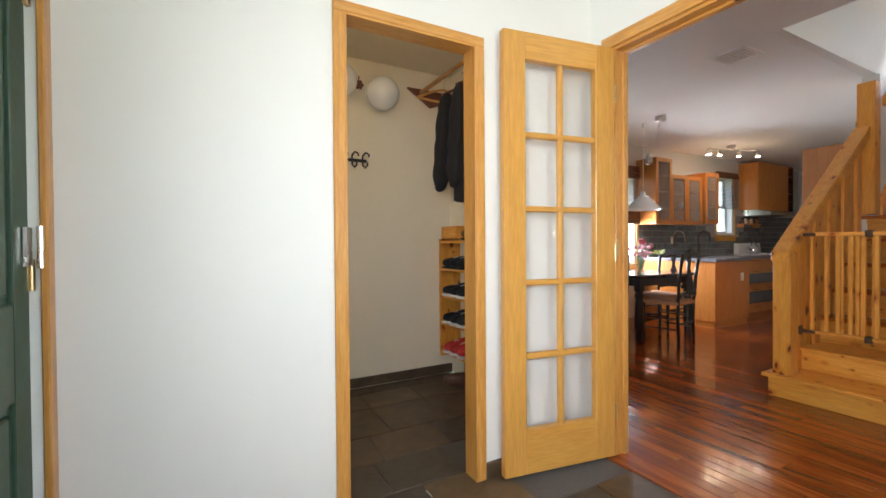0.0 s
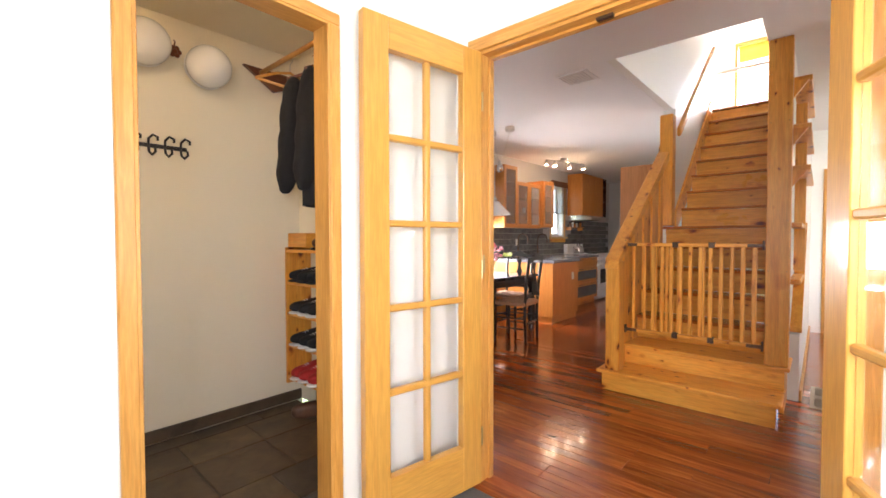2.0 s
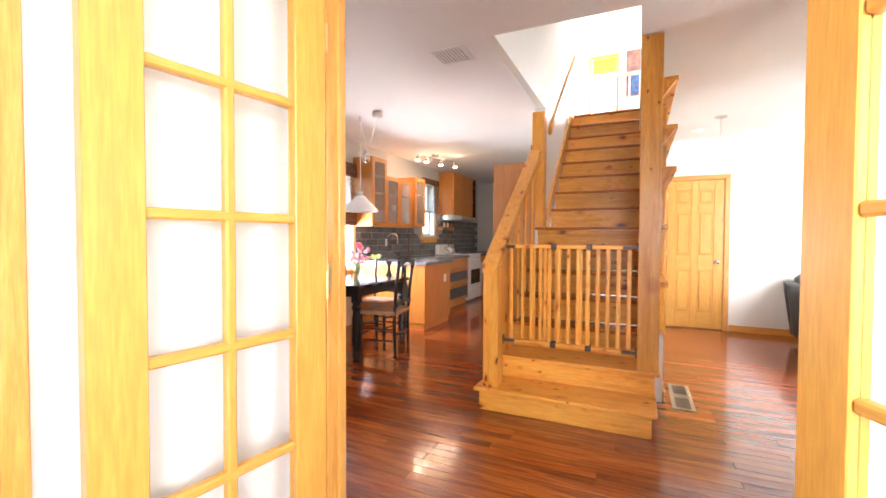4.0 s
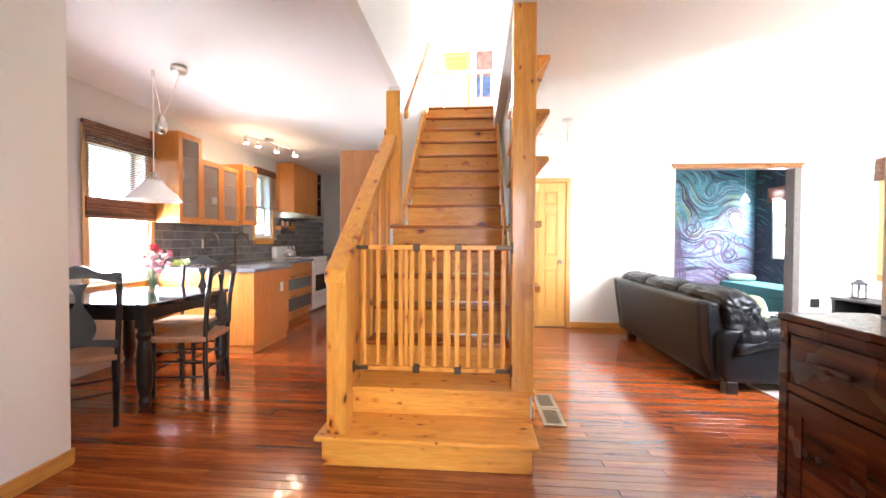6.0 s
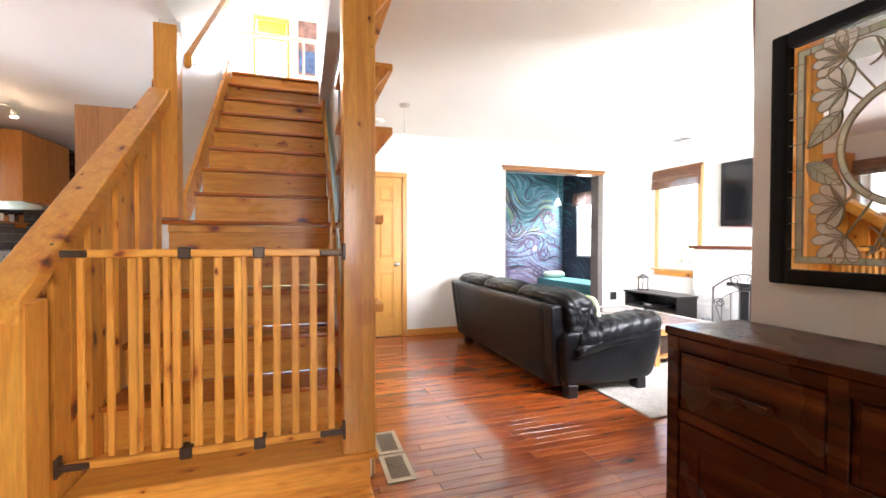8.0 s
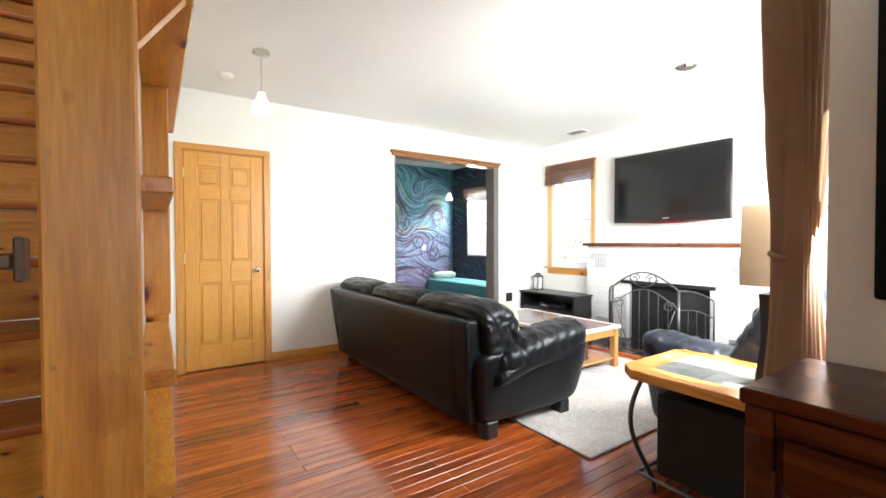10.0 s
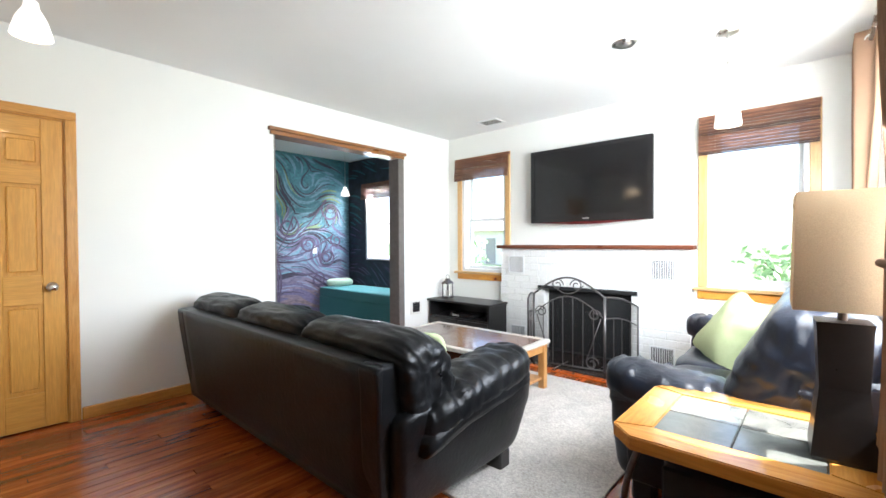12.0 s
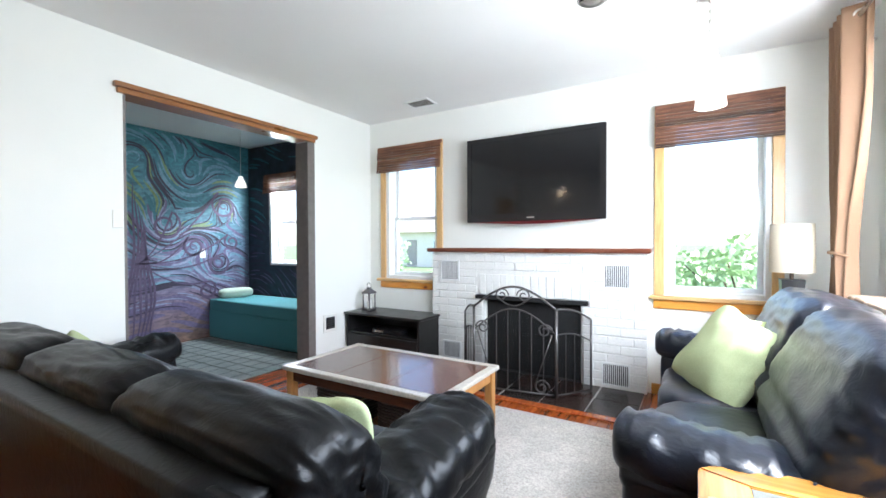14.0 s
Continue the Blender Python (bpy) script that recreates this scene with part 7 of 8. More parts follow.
# plum strokes over a base already darkened for backlight
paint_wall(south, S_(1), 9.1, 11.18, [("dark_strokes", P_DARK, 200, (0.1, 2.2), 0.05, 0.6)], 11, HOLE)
paint_wall(south, S_(2), 9.1, 11.18, [("teal_strokes", P_TEAL, 55, (1.5, 2.5), 0.03, 0.5)], 12, HOLE)
paint_wall(south, S_(3), 9.1, 11.18, [("violet_strokes", P_VIOLET, 70, (0.3, 1.4), 0.018, 0.5)], 13, HOLE)

# ---- closet ----
hk = thing("coat_hook_rack", "black wrought-iron rack of four scrolled hooks", "hooks", (2.40, 4.118, 1.79))
bpart("bar", (-0.16, -0.010, -0.012), (0.15, -0.001, 0.012), M_BLACKW, hk, 0.003)
for k in range(4):
    x = -0.14 + k * 0.085
    bm = bmesh.new()
    tube(bm, [(x, -0.008, 0.0), (x, -0.02, -0.04), (x + 0.008, -0.05, -0.062), (x + 0.018, -0.08, -0.045), (x + 0.016, -0.075, -0.02)], 0.007, 7)
    tube(bm, [(x, -0.008, 0.0), (x - 0.004, -0.03, 0.035), (x + 0.01, -0.06, 0.055), (x + 0.03, -0.08, 0.04), (x + 0.03, -0.075, 0.02)], 0.007, 7)
    part("hook", bm, M_BLACKW, hk, "", True)


def helmet(loc):
    t = thing("helmet", "glossy white helmet hung on the closet wall", "helmet", loc, group="helmets")
    bm = bmesh.new()
    bmesh.ops.create_uvsphere(bm, u_segments=28, v_segments=18, radius=0.13)
    for v in bm.verts:
        v.co.z *= 0.98
        if v.co.y > 0.06:
            v.co.y = 0.06 + (v.co.y - 0.06) * 0.3
    part("shell", bm, M_FROST, t, "", True)
    bm = bmesh.new()
    tube(bm, [(0.118 * math.cos(a), 0.062, 0.118 * math.sin(a)) for a in [k * math.pi / 16 for k in range(33)]], 0.008, 7)
    part("rim", bm, M_WHITE, t, "", True)
    bm = bmesh.new()
    tube(bm, [(0.0, 0.075, 0.10), (0.0, 0.10, 0.13)], 0.008)
    part("peg", bm, M_IRON, t)


helmet((2.655, 4.015, 2.315))
helmet((2.315, 4.015, 2.36))
orn = thing("wall_ornament", "small carved brown wooden ornament on a peg", "ornament", (2.49, 4.118, 2.385))
bm = bmesh.new()
for k in range(6):
    a = k * math.pi / 3
    ball(bm, (0.025 * math.cos(a), -0.012, 0.025 * math.sin(a)), 0.015, (1, 0.6, 1), 10)
ball(bm, (0, -0.016, 0), 0.016, seg=10)
part("rosette", bm, M_MANTEL, orn, "", True)
bm = bmesh.new()
tube(bm, [(0, -0.002, 0.03), (0, -0.02, 0.055), (0, -0.002, 0.07)], 0.004)
part("loop", bm, M_MANTEL, orn)
rdc = thing("closet_rod", "wooden closet rod with a shelf cleat", "rod")
bm = bmesh.new()
rod(bm, (3.02, 2.70, 2.40), (3.02, 4.10, 2.40), 0.016)
part("rod", bm, M_FIRY, rdc, "", True)
bm = bmesh.new()
prism(bm, [(2.90, 2.43), (3.30, 2.43), (3.30, 2.36), (3.12, 2.29)], "y", 4.085, 4.115)
part("cleat", bm, M_MANTEL, rdc)


def coat(y, x0, w, zt, zb, rz, seed, label):
    t = thing("hanging_coat", label, "coat", (x0, y, 0), rz, "coats in the closet")

    def fn(u, v):
        a = 2 * math.pi * u
        z = zt - v * (zt - zb)
        k = min(1.0, 0.35 + 2.6 * v) * (0.94 + 0.10 * v)
        f = 1 + 0.10 * noise.noise(Vector((math.cos(a) * 2 + seed, math.sin(a) * 2, z * 2.2))) + 0.05 * math.sin(a * 9 + z * 3 + seed) * min(1, v * 2)
        return (math.cos(a) * w / 2 * k * f, math.sin(a) * 0.075 * (0.7 + 0.5 * v) * f, z - 0.05 * abs(math.cos(a)) * (1 - v) * 1.6)
    bm = bmesh.new()
    sheet(bm, fn, 56, 34)
    bmesh.ops.remove_doubles(bm, verts=bm.verts[:], dist=0.0005)
    bmesh.ops.holes_fill(bm, edges=[e for e in bm.edges if e.is_boundary])
    part("cloth", bm, M_CLOTH, t, "", True)
    for s in (-1, 1):
        bm = bmesh.new()
        puff(bm, (s * w * 0.46, 0, zt - 0.44), (0.11, 0.12, 0.72), 3, 12, rot=(0, -s * 5, 0), wrinkle=0.010, freq=9)
        part("sleeve", bm, M_CLOTH, t, "", True)
    bm = bmesh.new()
    tube(bm, [(-w * 0.48, 0, zt - 0.10), (0, 0, zt + 0.0), (w * 0.48, 0, zt - 0.10)], 0.011)
    tube(bm, [(0, 0, zt), (0, 0, zt + 0.05), (0.02, 0, zt + 0.085), (0.0, 0, zt + 0.10), (-0.02, 0, zt + 0.085)], 0.003, 6)
    part("hanger", bm, M_MANTEL, t, "brown wooden hanger", True)


coat(3.35, 3.115, 0.40, 2.305, 1.42, 4, 1.0, "long black coat on a wooden hanger")
coat(3.55, 3.12, 0.38, 2.305, 1.62, -5, 4.0, "black jacket on a wooden hanger")
hg = thing("coat_hanger", "empty brown wooden coat hanger", "hanger", (3.04, 3.72, 2.31), 6)
bm = bmesh.new()
tube(bm, [(-0.24, 0, -0.10), (-0.1, 0, -0.03), (0, 0, 0.0), (0.1, 0, -0.03), (0.24, 0, -0.10), (-0.24, 0, -0.10)], 0.009)
part("shoulders", bm, M_FIRX, hg, "", True)
bm = bmesh.new()
tube(bm, [(0, 0, 0), (0, 0, 0.05), (0.02, 0, 0.085), (0.0, 0, 0.10), (-0.02, 0, 0.085)], 0.003, 6)
part("hook", bm, M_CHROME, hg)

shf = thing("shoe_shelf", "pine shoe shelf with five levels in the closet", "shelf", (3.12, 2.98, 0))
bpart("end_panel", (0.0, 0.97, 0.20), (0.195, 0.99, 1.17), M_PINEZ, shf, 0.002)
bpart("end_panel", (0.0, 0.0, 0.20), (0.195, 0.02, 1.17), M_PINEZ, shf, 0.002)
for z in (0.235, 0.47, 0.69, 0.91, 1.135):
    bpart("shelf_board", (0.0, 0.021, z), (0.195, 0.969, z + 0.02), M_PINEY, shf, 0.002)
bpart("top_box", (0.02, 0.74, 1.172), (0.19, 0.98, 1.27), M_PINEY, shf, 0.002)


def shoe(loc, rz, mat, label, sole):
    t = thing("shoe", label, "shoe", loc, rz, "shoes on the closet shelf")
    bm = bmesh.new()
    puff(bm, (0.0, 0, 0.052), (0.26, 0.088, 0.075), 3.0, 8)
    for v in bm.verts:
        f = (v.co.x + 0.13) / 0.26
        if v.co.z > 0.05:
            v.co.z += 0.05 * max(0, 0.55 - f) - 0.012 * max(0, f - 0.6)
        v.co.z = max(v.co.z, 0.018)
    part("upper", bm, mat, t, "", True)
    bm = bmesh.new()
    puff(bm, (0.0, 0, 0.0125), (0.275, 0.096, 0.025), 3.0, 6)
    for v in bm.verts:
        v.co.z = max(v.co.z, 0.0)
    part("sole", bm, sole, t)
    bm = bmesh.new()
    for k in range(4):
        tube(bm, [(0.0 + k * 0.02, -0.02, 0.093 - k * 0.004), (0.01 + k * 0.02, 0.02, 0.093 - k * 0.004)], 0.003, 5)
    part("laces", bm, M_WHITE, t)


M_RED = plain("red_canvas", (0.45, 0.02, 0.02), 0.7, grain=90, vary=0.15)
M_BROWNL = plain("brown_leather", (0.09, 0.04, 0.02), 0.5, grain=50, vary=0.3)
rs_ = random.Random(7)
for z, m, lb, so in ((0.255, M_RED, "red canvas shoe with a white sole", M_WHITE), (0.49, M_CLOTH, "dark trainer on a shelf", M_WHITE), (0.71, M_CLOTH, "black shoe with a pale sole", M_WHITE), (0.93, M_CLOTH, "black leather shoe on a shelf", M_CLOTH), (1.155, M_BROWNL, "brown leather shoe on a shelf", M_CLOTH)):
    for k, y in enumerate((0.62, 0.73, 0.84) if z < 1.1 else (0.45, 0.56)):
        shoe((3.21, 2.98 + y, z), 180 + rs_.uniform(-6, 6), m, lb, so)
bx = thing("boot", "brown boot on the closet floor", "boot", (3.18, 3.72, 0.0), 160)
bm = bmesh.new()
puff(bm, (0, 0, 0.06), (0.28, 0.10, 0.10), 3, 10)
puff(bm, (-0.08, 0, 0.17), (0.11, 0.09, 0.22), 4, 10)
for v in bm.verts:
    v.co.z = max(v.co.z, 0.002)
part("upper", bm, M_BROWNL, bx, "", True)
bpart("heel", (-0.13, -0.045, 0), (-0.04, 0.045, 0.03), M_CLOTH, bx, 0.006)

# bare bulb on the closet ceiling
cbl = thing("closet_light", "plain white closet ceiling light with a bare bulb", "lamp", (2.0, 2.95, 2.588))
bm = bmesh.new()
lathe(bm, [(0.0, -0.03), (0.03, -0.03), (0.055, -0.012), (0.06, 0.0), (0.0, 0.0)], seg=24)
part("base", bm, M_PLASTIC, cbl, "", True)
bm = bmesh.new()
ball(bm, (0, 0, -0.062), 0.03, (1, 1, 1.15), 18)
part("bulb", bm, M_BULB, cbl, "warm glowing bulb", True)
lamp("closet_glow", "POINT", pose(2.0, 2.95, 2.44), 0.9, (1.0, 0.80, 0.60), 0.04)

# ---- kitchen ----
def base_unit(name, label, x0, x1, yf, fronts, mat=M_KITCH):
    t = thing(name, label, "cabinet", (x0, yf, 0), group="kitchen base units")
    w, d = x1 - x0, YN - 0.01 - yf
    bpart("body", (0, 0.02, 0.10), (w, d, 0.868), mat, t, 0.003)
    bpart("toe_kick", (0.0, 0.06, 0.0), (w, d, 0.099), mat, t, 0.002)
    for z0, z1, kind in fronts:
        f = bpart("drawer_front", (0.006, 0, z0), (w - 0.006, 0.019, z1), mat, t, 0.003)
        if kind == "glass":
            bpart("glass_inset", (0.06, -0.004, z0 + 0.05), (w - 0.06, -0.0005, z1 - 0.06), M_DGLASS, f, 0, "grey frosted glass inset")
        bm = bmesh.new()
        for hx in (w * 0.25, w * 0.75):
            tube(bm, [(hx - 0.06, 0, z1 - 0.03), (hx - 0.06, -0.022, z1 - 0.03), (hx + 0.06, -0.022, z1 - 0.03), (hx + 0.06, 0, z1 - 0.03)], 0.005, 6)
        part("handle", bm, M_BRONZE, f)
    return t


# part-opaque grey over clear panes, painted in for the bright window's reflection
M_CABGLASS, cn, cl, cbs = material("cabinet_glass_grey_reflection", (0.40, 0.38, 0.35), 0.08)
cbs.inputs["Alpha"].default_value = 0.30
M_DGLASS = plain("grey_cabinet_glass", (0.12, 0.13, 0.14), 0.12, grain=5, vary=0.2, relief=0)
pen = thing("kitchen_peninsula", "warm wood kitchen peninsula cabinet with plain end panels", "cabinet", (7.16, 3.97, 0))
bpart("body", (0.0, 0.0, 0.085), (0.83, 1.115, 0.868), M_KITCH, pen, 0.003)
bpart("toe_kick", (0.015, 0.02, 0.0), (0.81, 1.115, 0.084), M_KITCH, pen, 0.002)
bpart("outlet", (0.60, -0.006, 0.60), (0.672, -0.0005, 0.71), M_PLASTIC, pen, 0.002, "white power outlet")
base_unit("drawer_unit", "wood kitchen drawer unit with glass-fronted drawers", 7.995, 8.70, 4.35, [(0.70, 0.862, ""), (0.42, 0.69, "glass"), (0.11, 0.41, "glass")])
base_unit("drawer_unit", "wood kitchen drawer unit with glass-fronted drawers", 8.705, 9.72, 4.35, [(0.70, 0.862, ""), (0.42, 0.69, "glass"), (0.11, 0.41, "glass")])
wt = thing("kitchen_worktop", "grey stone worktop over the kitchen units", "worktop")
bm = bmesh.new()
prism(bm, [(7.13, 3.94), (8.02, 3.94), (8.02, 4.325), (9.722, 4.325), (9.722, 5.085), (7.13, 5.085)], "z", 0.870, 0.91)
bmesh.ops.bevel(bm, geom=bm.edges[:], offset=0.004, segments=1, affect="EDGES")
part("slab", bm, M_COUNTER, wt)
bm = bmesh.new()
prism(bm, [(10.50, 4.36), (12.25, 4.36), (12.25, 5.085), (10.50, 5.085)], "z", 0.870, 0.91)
part("slab", bm, M_COUNTER, wt)
base_unit("drawer_unit", "wood kitchen base unit beside the stove", 10.50, 12.2, 4.38, [(0.70, 0.862, ""), (0.11, 0.69, "")])
sv = thing("stove", "white freestanding kitchen stove with an oven window", "stove", (9.73, 4.36, 0))
bpart("body", (0, 0.02, 0.03), (0.76, 0.70, 0.90), M_WHITE, sv, 0.006)
bpart("oven_door", (0.01, -0.012, 0.22), (0.75, 0.019, 0.74), M_WHITE, sv, 0.006)
bpart("oven_window", (0.13, -0.016, 0.34), (0.63, -0.0125, 0.62), M_SCREEN, sv, 0.001, "dark oven window")
bpart("drawer", (0.01, -0.008, 0.05), (0.75, 0.019, 0.20), M_WHITE, sv, 0.006)
bpart("cooktop", (0.0, 0.0, 0.901), (0.76, 0.70, 0.918), M_WHITE, sv, 0.005)
bpart("backguard", (0.0, 0.62, 0.919), (0.76, 0.70, 1.10), M_WHITE, sv, 0.012)
bpart("clock", (0.28, 0.613, 0.98), (0.48, 0.619, 1.04), M_SCREEN, sv, 0.001)
for k in range(5):
    bm = bmesh.new()
    rod(bm, (0.1 + k * 0.14, 0.019, 0.82), (0.1 + k * 0.14, -0.02, 0.82), 0.02, seg=14)
    part("knob", bm, M_WHITE, sv)
bm = bmesh.new()
tube(bm, [(0.08, -0.012, 0.70), (0.08, -0.05, 0.70), (0.68, -0.05, 0.70), (0.68, -0.012, 0.70)], 0.010)
part("door_handle", bm, M_WHITE, sv)
for x in (0.2, 0.56):
    for y in (0.18, 0.47):
        bm = bmesh.new()
        tube(bm, [(x + 0.085 * math.cos(a), y + 0.085 * math.sin(a), 0.926) for a in [k * math.pi / 10 for k in range(21)]], 0.008, 6)
        tube(bm, [(x + 0.04 * math.cos(a), y + 0.04 * math.sin(a), 0.926) for a in [k * math.pi / 8 for k in range(17)]], 0.008, 6)
        part("burner", bm, M_IRON, sv)


def wall_cabinet(x0, x1, yf, z0, z1, doors, glazed, label):
    t = thing("wall_cabinet", label, "cabinet", (x0, yf, z0), group="kitchen wall cabinets")
    w, d, h = x1 - x0, YN - 0.005 - yf, z1 - z0
    bm = bmesh.new()
    if glazed:
        for a, b in (((0, 0.02, 0), (0.018, d, h)), ((w - 0.018, 0.02, 0), (w, d, h)), ((0.018, 0.02, 0), (w - 0.018, d, 0.018)), ((0.018, 0.02, h - 0.018), (w - 0.018, d, h)), ((0.018, d - 0.008, 0.018), (w - 0.018, d, h - 0.018))):
            box(bm, a, b, 0.001)
    else:
        box(bm, (0, 0.02, 0), (w, d, h), 0.002)
    part("body", bm, M_KITCH, t)
    dw = w / doors
    for i in range(doors):
        a, b = i * dw + 0.002, (i + 1) * dw - 0.002
        bm = bmesh.new()
        if glazed:
            slab_with_holes(bm, "y", 0, 0.019, a, b, 0.002, h - 0.002, [(a + 0.055, b - 0.055, 0.06, h - 0.06)])
        else:
            box(bm, (a, 0, 0.002), (b, 0.019, h - 0.002), 0.003)
        dr = part("door", bm, M_KITCH, t)
        if glazed:
            bpart("glass", (a + 0.053, 0.008, 0.058), (b - 0.053, 0.012, h - 0.058), M_CABGLASS, dr, 0, "glass pane with a painted grey reflection").visible_shadow = False
        bpart("handle", (b - 0.05, -0.018, 0.05), (b - 0.038, -0.0, 0.06), M_BRONZE, dr, 0.002)
    if glazed:
        rnd = random.Random(int(x0 * 100))
        for k in range(1, 3 if h < 0.85 else 4):
            z = h * k / (3 if h < 0.85 else 4)
            bpart("shelf", (0.02, 0.03, z - 0.008), (w - 0.02, d - 0.01, z), M_KITCH, t, 0.001)
    return t


wall_cabinet(7.12, 7.50, 4.77, 1.40, 2.37, 1, True, "tall glazed wood wall cabinet in the kitchen")
wall_cabinet(7.51, 8.30, 4.79, 1.40, 2.15, 2, True, "two-door glazed wood wall cabinet in the kitchen")
wall_cabinet(8.32, 8.69, 4.75, 1.42, 2.23, 1, True, "glazed wood wall cabinet beside the window")
wall_cabinet(9.97, 11.05, 4.77, 1.70, 2.55, 2, False, "plain wood wall cabinet above the stove")


def glassware(loc, seed, label):
    t = thing("drinking_glass", label, "glass", loc, group="glasses in the cabinets")
    bm = bmesh.new()
    lathe(bm, [(0.028, 0.0), (0.034, 0.10), (0.032, 0.10), (0.026, 0.006), (0.0, 0.006)], seg=14)
    part("bowl", bm, M_FROST, t, "", True)
    bm = bmesh.new()
    tube(bm, [(0.032 * math.cos(a), 0.032 * math.sin(a), 0.10) for a in [k * math.pi / 7 for k in range(15)]], 0.002, 5)
    part("rim", bm, M_FROST, t)


for x, z in ((7.22, 1.643), (7.32, 1.643), (7.40, 1.886), (7.25, 1.886), (7.62, 1.65), (7.75, 1.65), (8.0, 1.65), (8.15, 1.65), (7.65, 1.90), (8.1, 1.90), (8.45, 1.69), (8.55, 1.69)):
    glassware((x, 4.95, z + 0.0015), 1, "small drinking glass on a cabinet shelf")
osu = thing("open_shelf_unit", "narrow open shelf unit beside the wall cabinet", "shelf", (11.06, 4.80, 1.70))
bpart("side", (0.0, 0, 0), (0.018, 0.29, 0.85), M_DARK, osu, 0.002)
bpart("side", (0.24, 0, 0), (0.258, 0.29, 0.85), M_DARK, osu, 0.002)
for k in range(6):
    bpart("shelf", (0.019, 0, k * 0.166), (0.239, 0.29, k * 0.166 + 0.018), M_DARK, osu, 0.002)
hd = thing("range_hood", "slim steel range hood under the wall cabinet", "hood", (9.97, 4.58, 1.60))
bm = bmesh.new()
prism(bm, [(0.0, 0.0), (0.0, 0.045), (0.20, 0.098), (0.50, 0.098), (0.50, 0.0)], "x", 0.0, 0.78)
part("canopy", bm, M_CHROME, hd)
bpart("filter", (0.08, 0.06, -0.006), (0.70, 0.44, -0.0005), M_IRON, hd, 0.001)
for x in (7.70, 8.35):
    t = thing("kitchen_faucet", "dark gooseneck kitchen faucet", "faucet", (x, 4.88, 0.91), group="faucets")
    bm = bmesh.new()
    lathe(bm, [(0.028, 0), (0.026, 0.02), (0.014, 0.035), (0.013, 0.20), (0.0, 0.20)], seg=16)
    part("body", bm, M_BRONZE, t, "", True)
    bm = bmesh.new()
    tube(bm, [(0, 0, 0.18)] + [(0, -0.09 + 0.09 * math.cos(a), 0.30 + 0.09 * math.sin(a)) for a in [k * math.pi / 12 for k in range(13)]] + [(0, -0.18, 0.23)], 0.011, 10)
    part("spout", bm, M_BRONZE, t, "", True)
    bm = bmesh.new()
    tube(bm, [(0.02, 0, 0.07), (0.075, 0, 0.10)], 0.007)
    part("lever", bm, M_BRONZE, t)
ol = thing("power_outlet", "white power outlet on the tiled backsplash", "outlet", (7.98, YN - 0.014, 1.16))
bpart("plate", (-0.036, -0.005, -0.058), (0.036, -0.0005, 0.058), M_PLASTIC, ol, 0.002)
for z in (-0.026, 0.026):
    bpart("socket", (-0.016, -0.0065, z - 0.014), (0.016, -0.0052, z + 0.014), M_WHITE, ol, 0.001)
M_SHELFO = wood("orange_shelf", (0.42, 0.13, 0.02), (0.52, 0.18, 0.03), (0.60, 0.24, 0.05), 0.35, "x", 1.0, 0, 0.06)
ssh = thing("spice_shelf", "small orange wooden shelf on the tiles above the stove", "shelf", (9.86, 4.95, 1.44))
bpart("board", (0, 0, 0), (0.62, 0.134, 0.018), M_SHELFO, ssh, 0.002)
bpart("bracket", (0.03, 0.02, -0.05), (0.05, 0.134, -0.0005), M_SHELFO, ssh, 0.002)
bpart("bracket", (0.57, 0.02, -0.05), (0.59, 0.134, -0.0005), M_SHELFO, ssh, 0.002)
for k, (jh, jm) in enumerate(((0.085, M_BROWNL), (0.10, M_PLASTIC), (0.08, M_SHELFO), (0.095, M_PLASTIC), (0.085, M_BROWNL), (0.10, M_SHELFO))):
    jr = thing("spice_jar", "small spice jar with a dark lid", "jar", (9.93 + k * 0.095, 5.01, 1.4585), group="spice jars")
    bm = bmesh.new()
    lathe(bm, [(0.0, 0.0), (0.026, 0.0), (0.028, 0.008), (0.028, jh - 0.018), (0.020, jh - 0.004), (0.0, jh - 0.004)], seg=16)
    part("jar", bm, jm, jr, "", True)
    bm = bmesh.new()
    lathe(bm, [(0.0, jh - 0.0038), (0.023, jh - 0.0038), (0.023, jh + 0.014), (0.0, jh + 0.016)], seg=16)
    part("lid", bm, M_BEZEL, jr, "", True)
kt = thing("kettle", "polished steel kettle standing on the stove", "kettle", (9.93, 4.83, 0.934))
bm = bmesh.new()
lathe(bm, [(0.0, 0.0), (0.095, 0.0), (0.105, 0.02), (0.10, 0.08), (0.065, 0.13), (0.03, 0.145), (0.0, 0.147)], seg=24)
part("body", bm, M_CHROME, kt, "", True)
bm = bmesh.new()
tube(bm, [(-0.07 * math.cos(a), 0, 0.12 + 0.11 * math.sin(a)) for a in [k * math.pi / 12 for k in range(13)]], 0.008, 8)
part("handle", bm, M_BEZEL, kt, "black arched handle", True)
bm = bmesh.new()
tube(bm, [(-0.085, 0, 0.06), (-0.13, 0, 0.10), (-0.15, 0, 0.125)], 0.016, 10, 0.6)
part("spout", bm, M_CHROME, kt, "", True)
pn = thing("pantry_cabinet", "tall plain tan pantry cabinet beside the stairs", "cabinet", (6.75, 2.46, 0))
bpart("side_panel", (0.0, 0.0, 0.0), (0.022, 0.44, 2.06), wood("tan_laminate", (0.36, 0.17, 0.065), (0.42, 0.20, 0.08), (0.46, 0.23, 0.095), 0.45, "z", 0.6, 0, 0.05), pn, 0.002)
bpart("body", (0.0225, 0.003, 0.0), (0.62, 0.42, 2.055), M_KITCH, pn, 0.003)
bpart("door", (0.024, 0.421, 0.08), (0.618, 0.44, 2.05), M_KITCH, pn, 0.003)
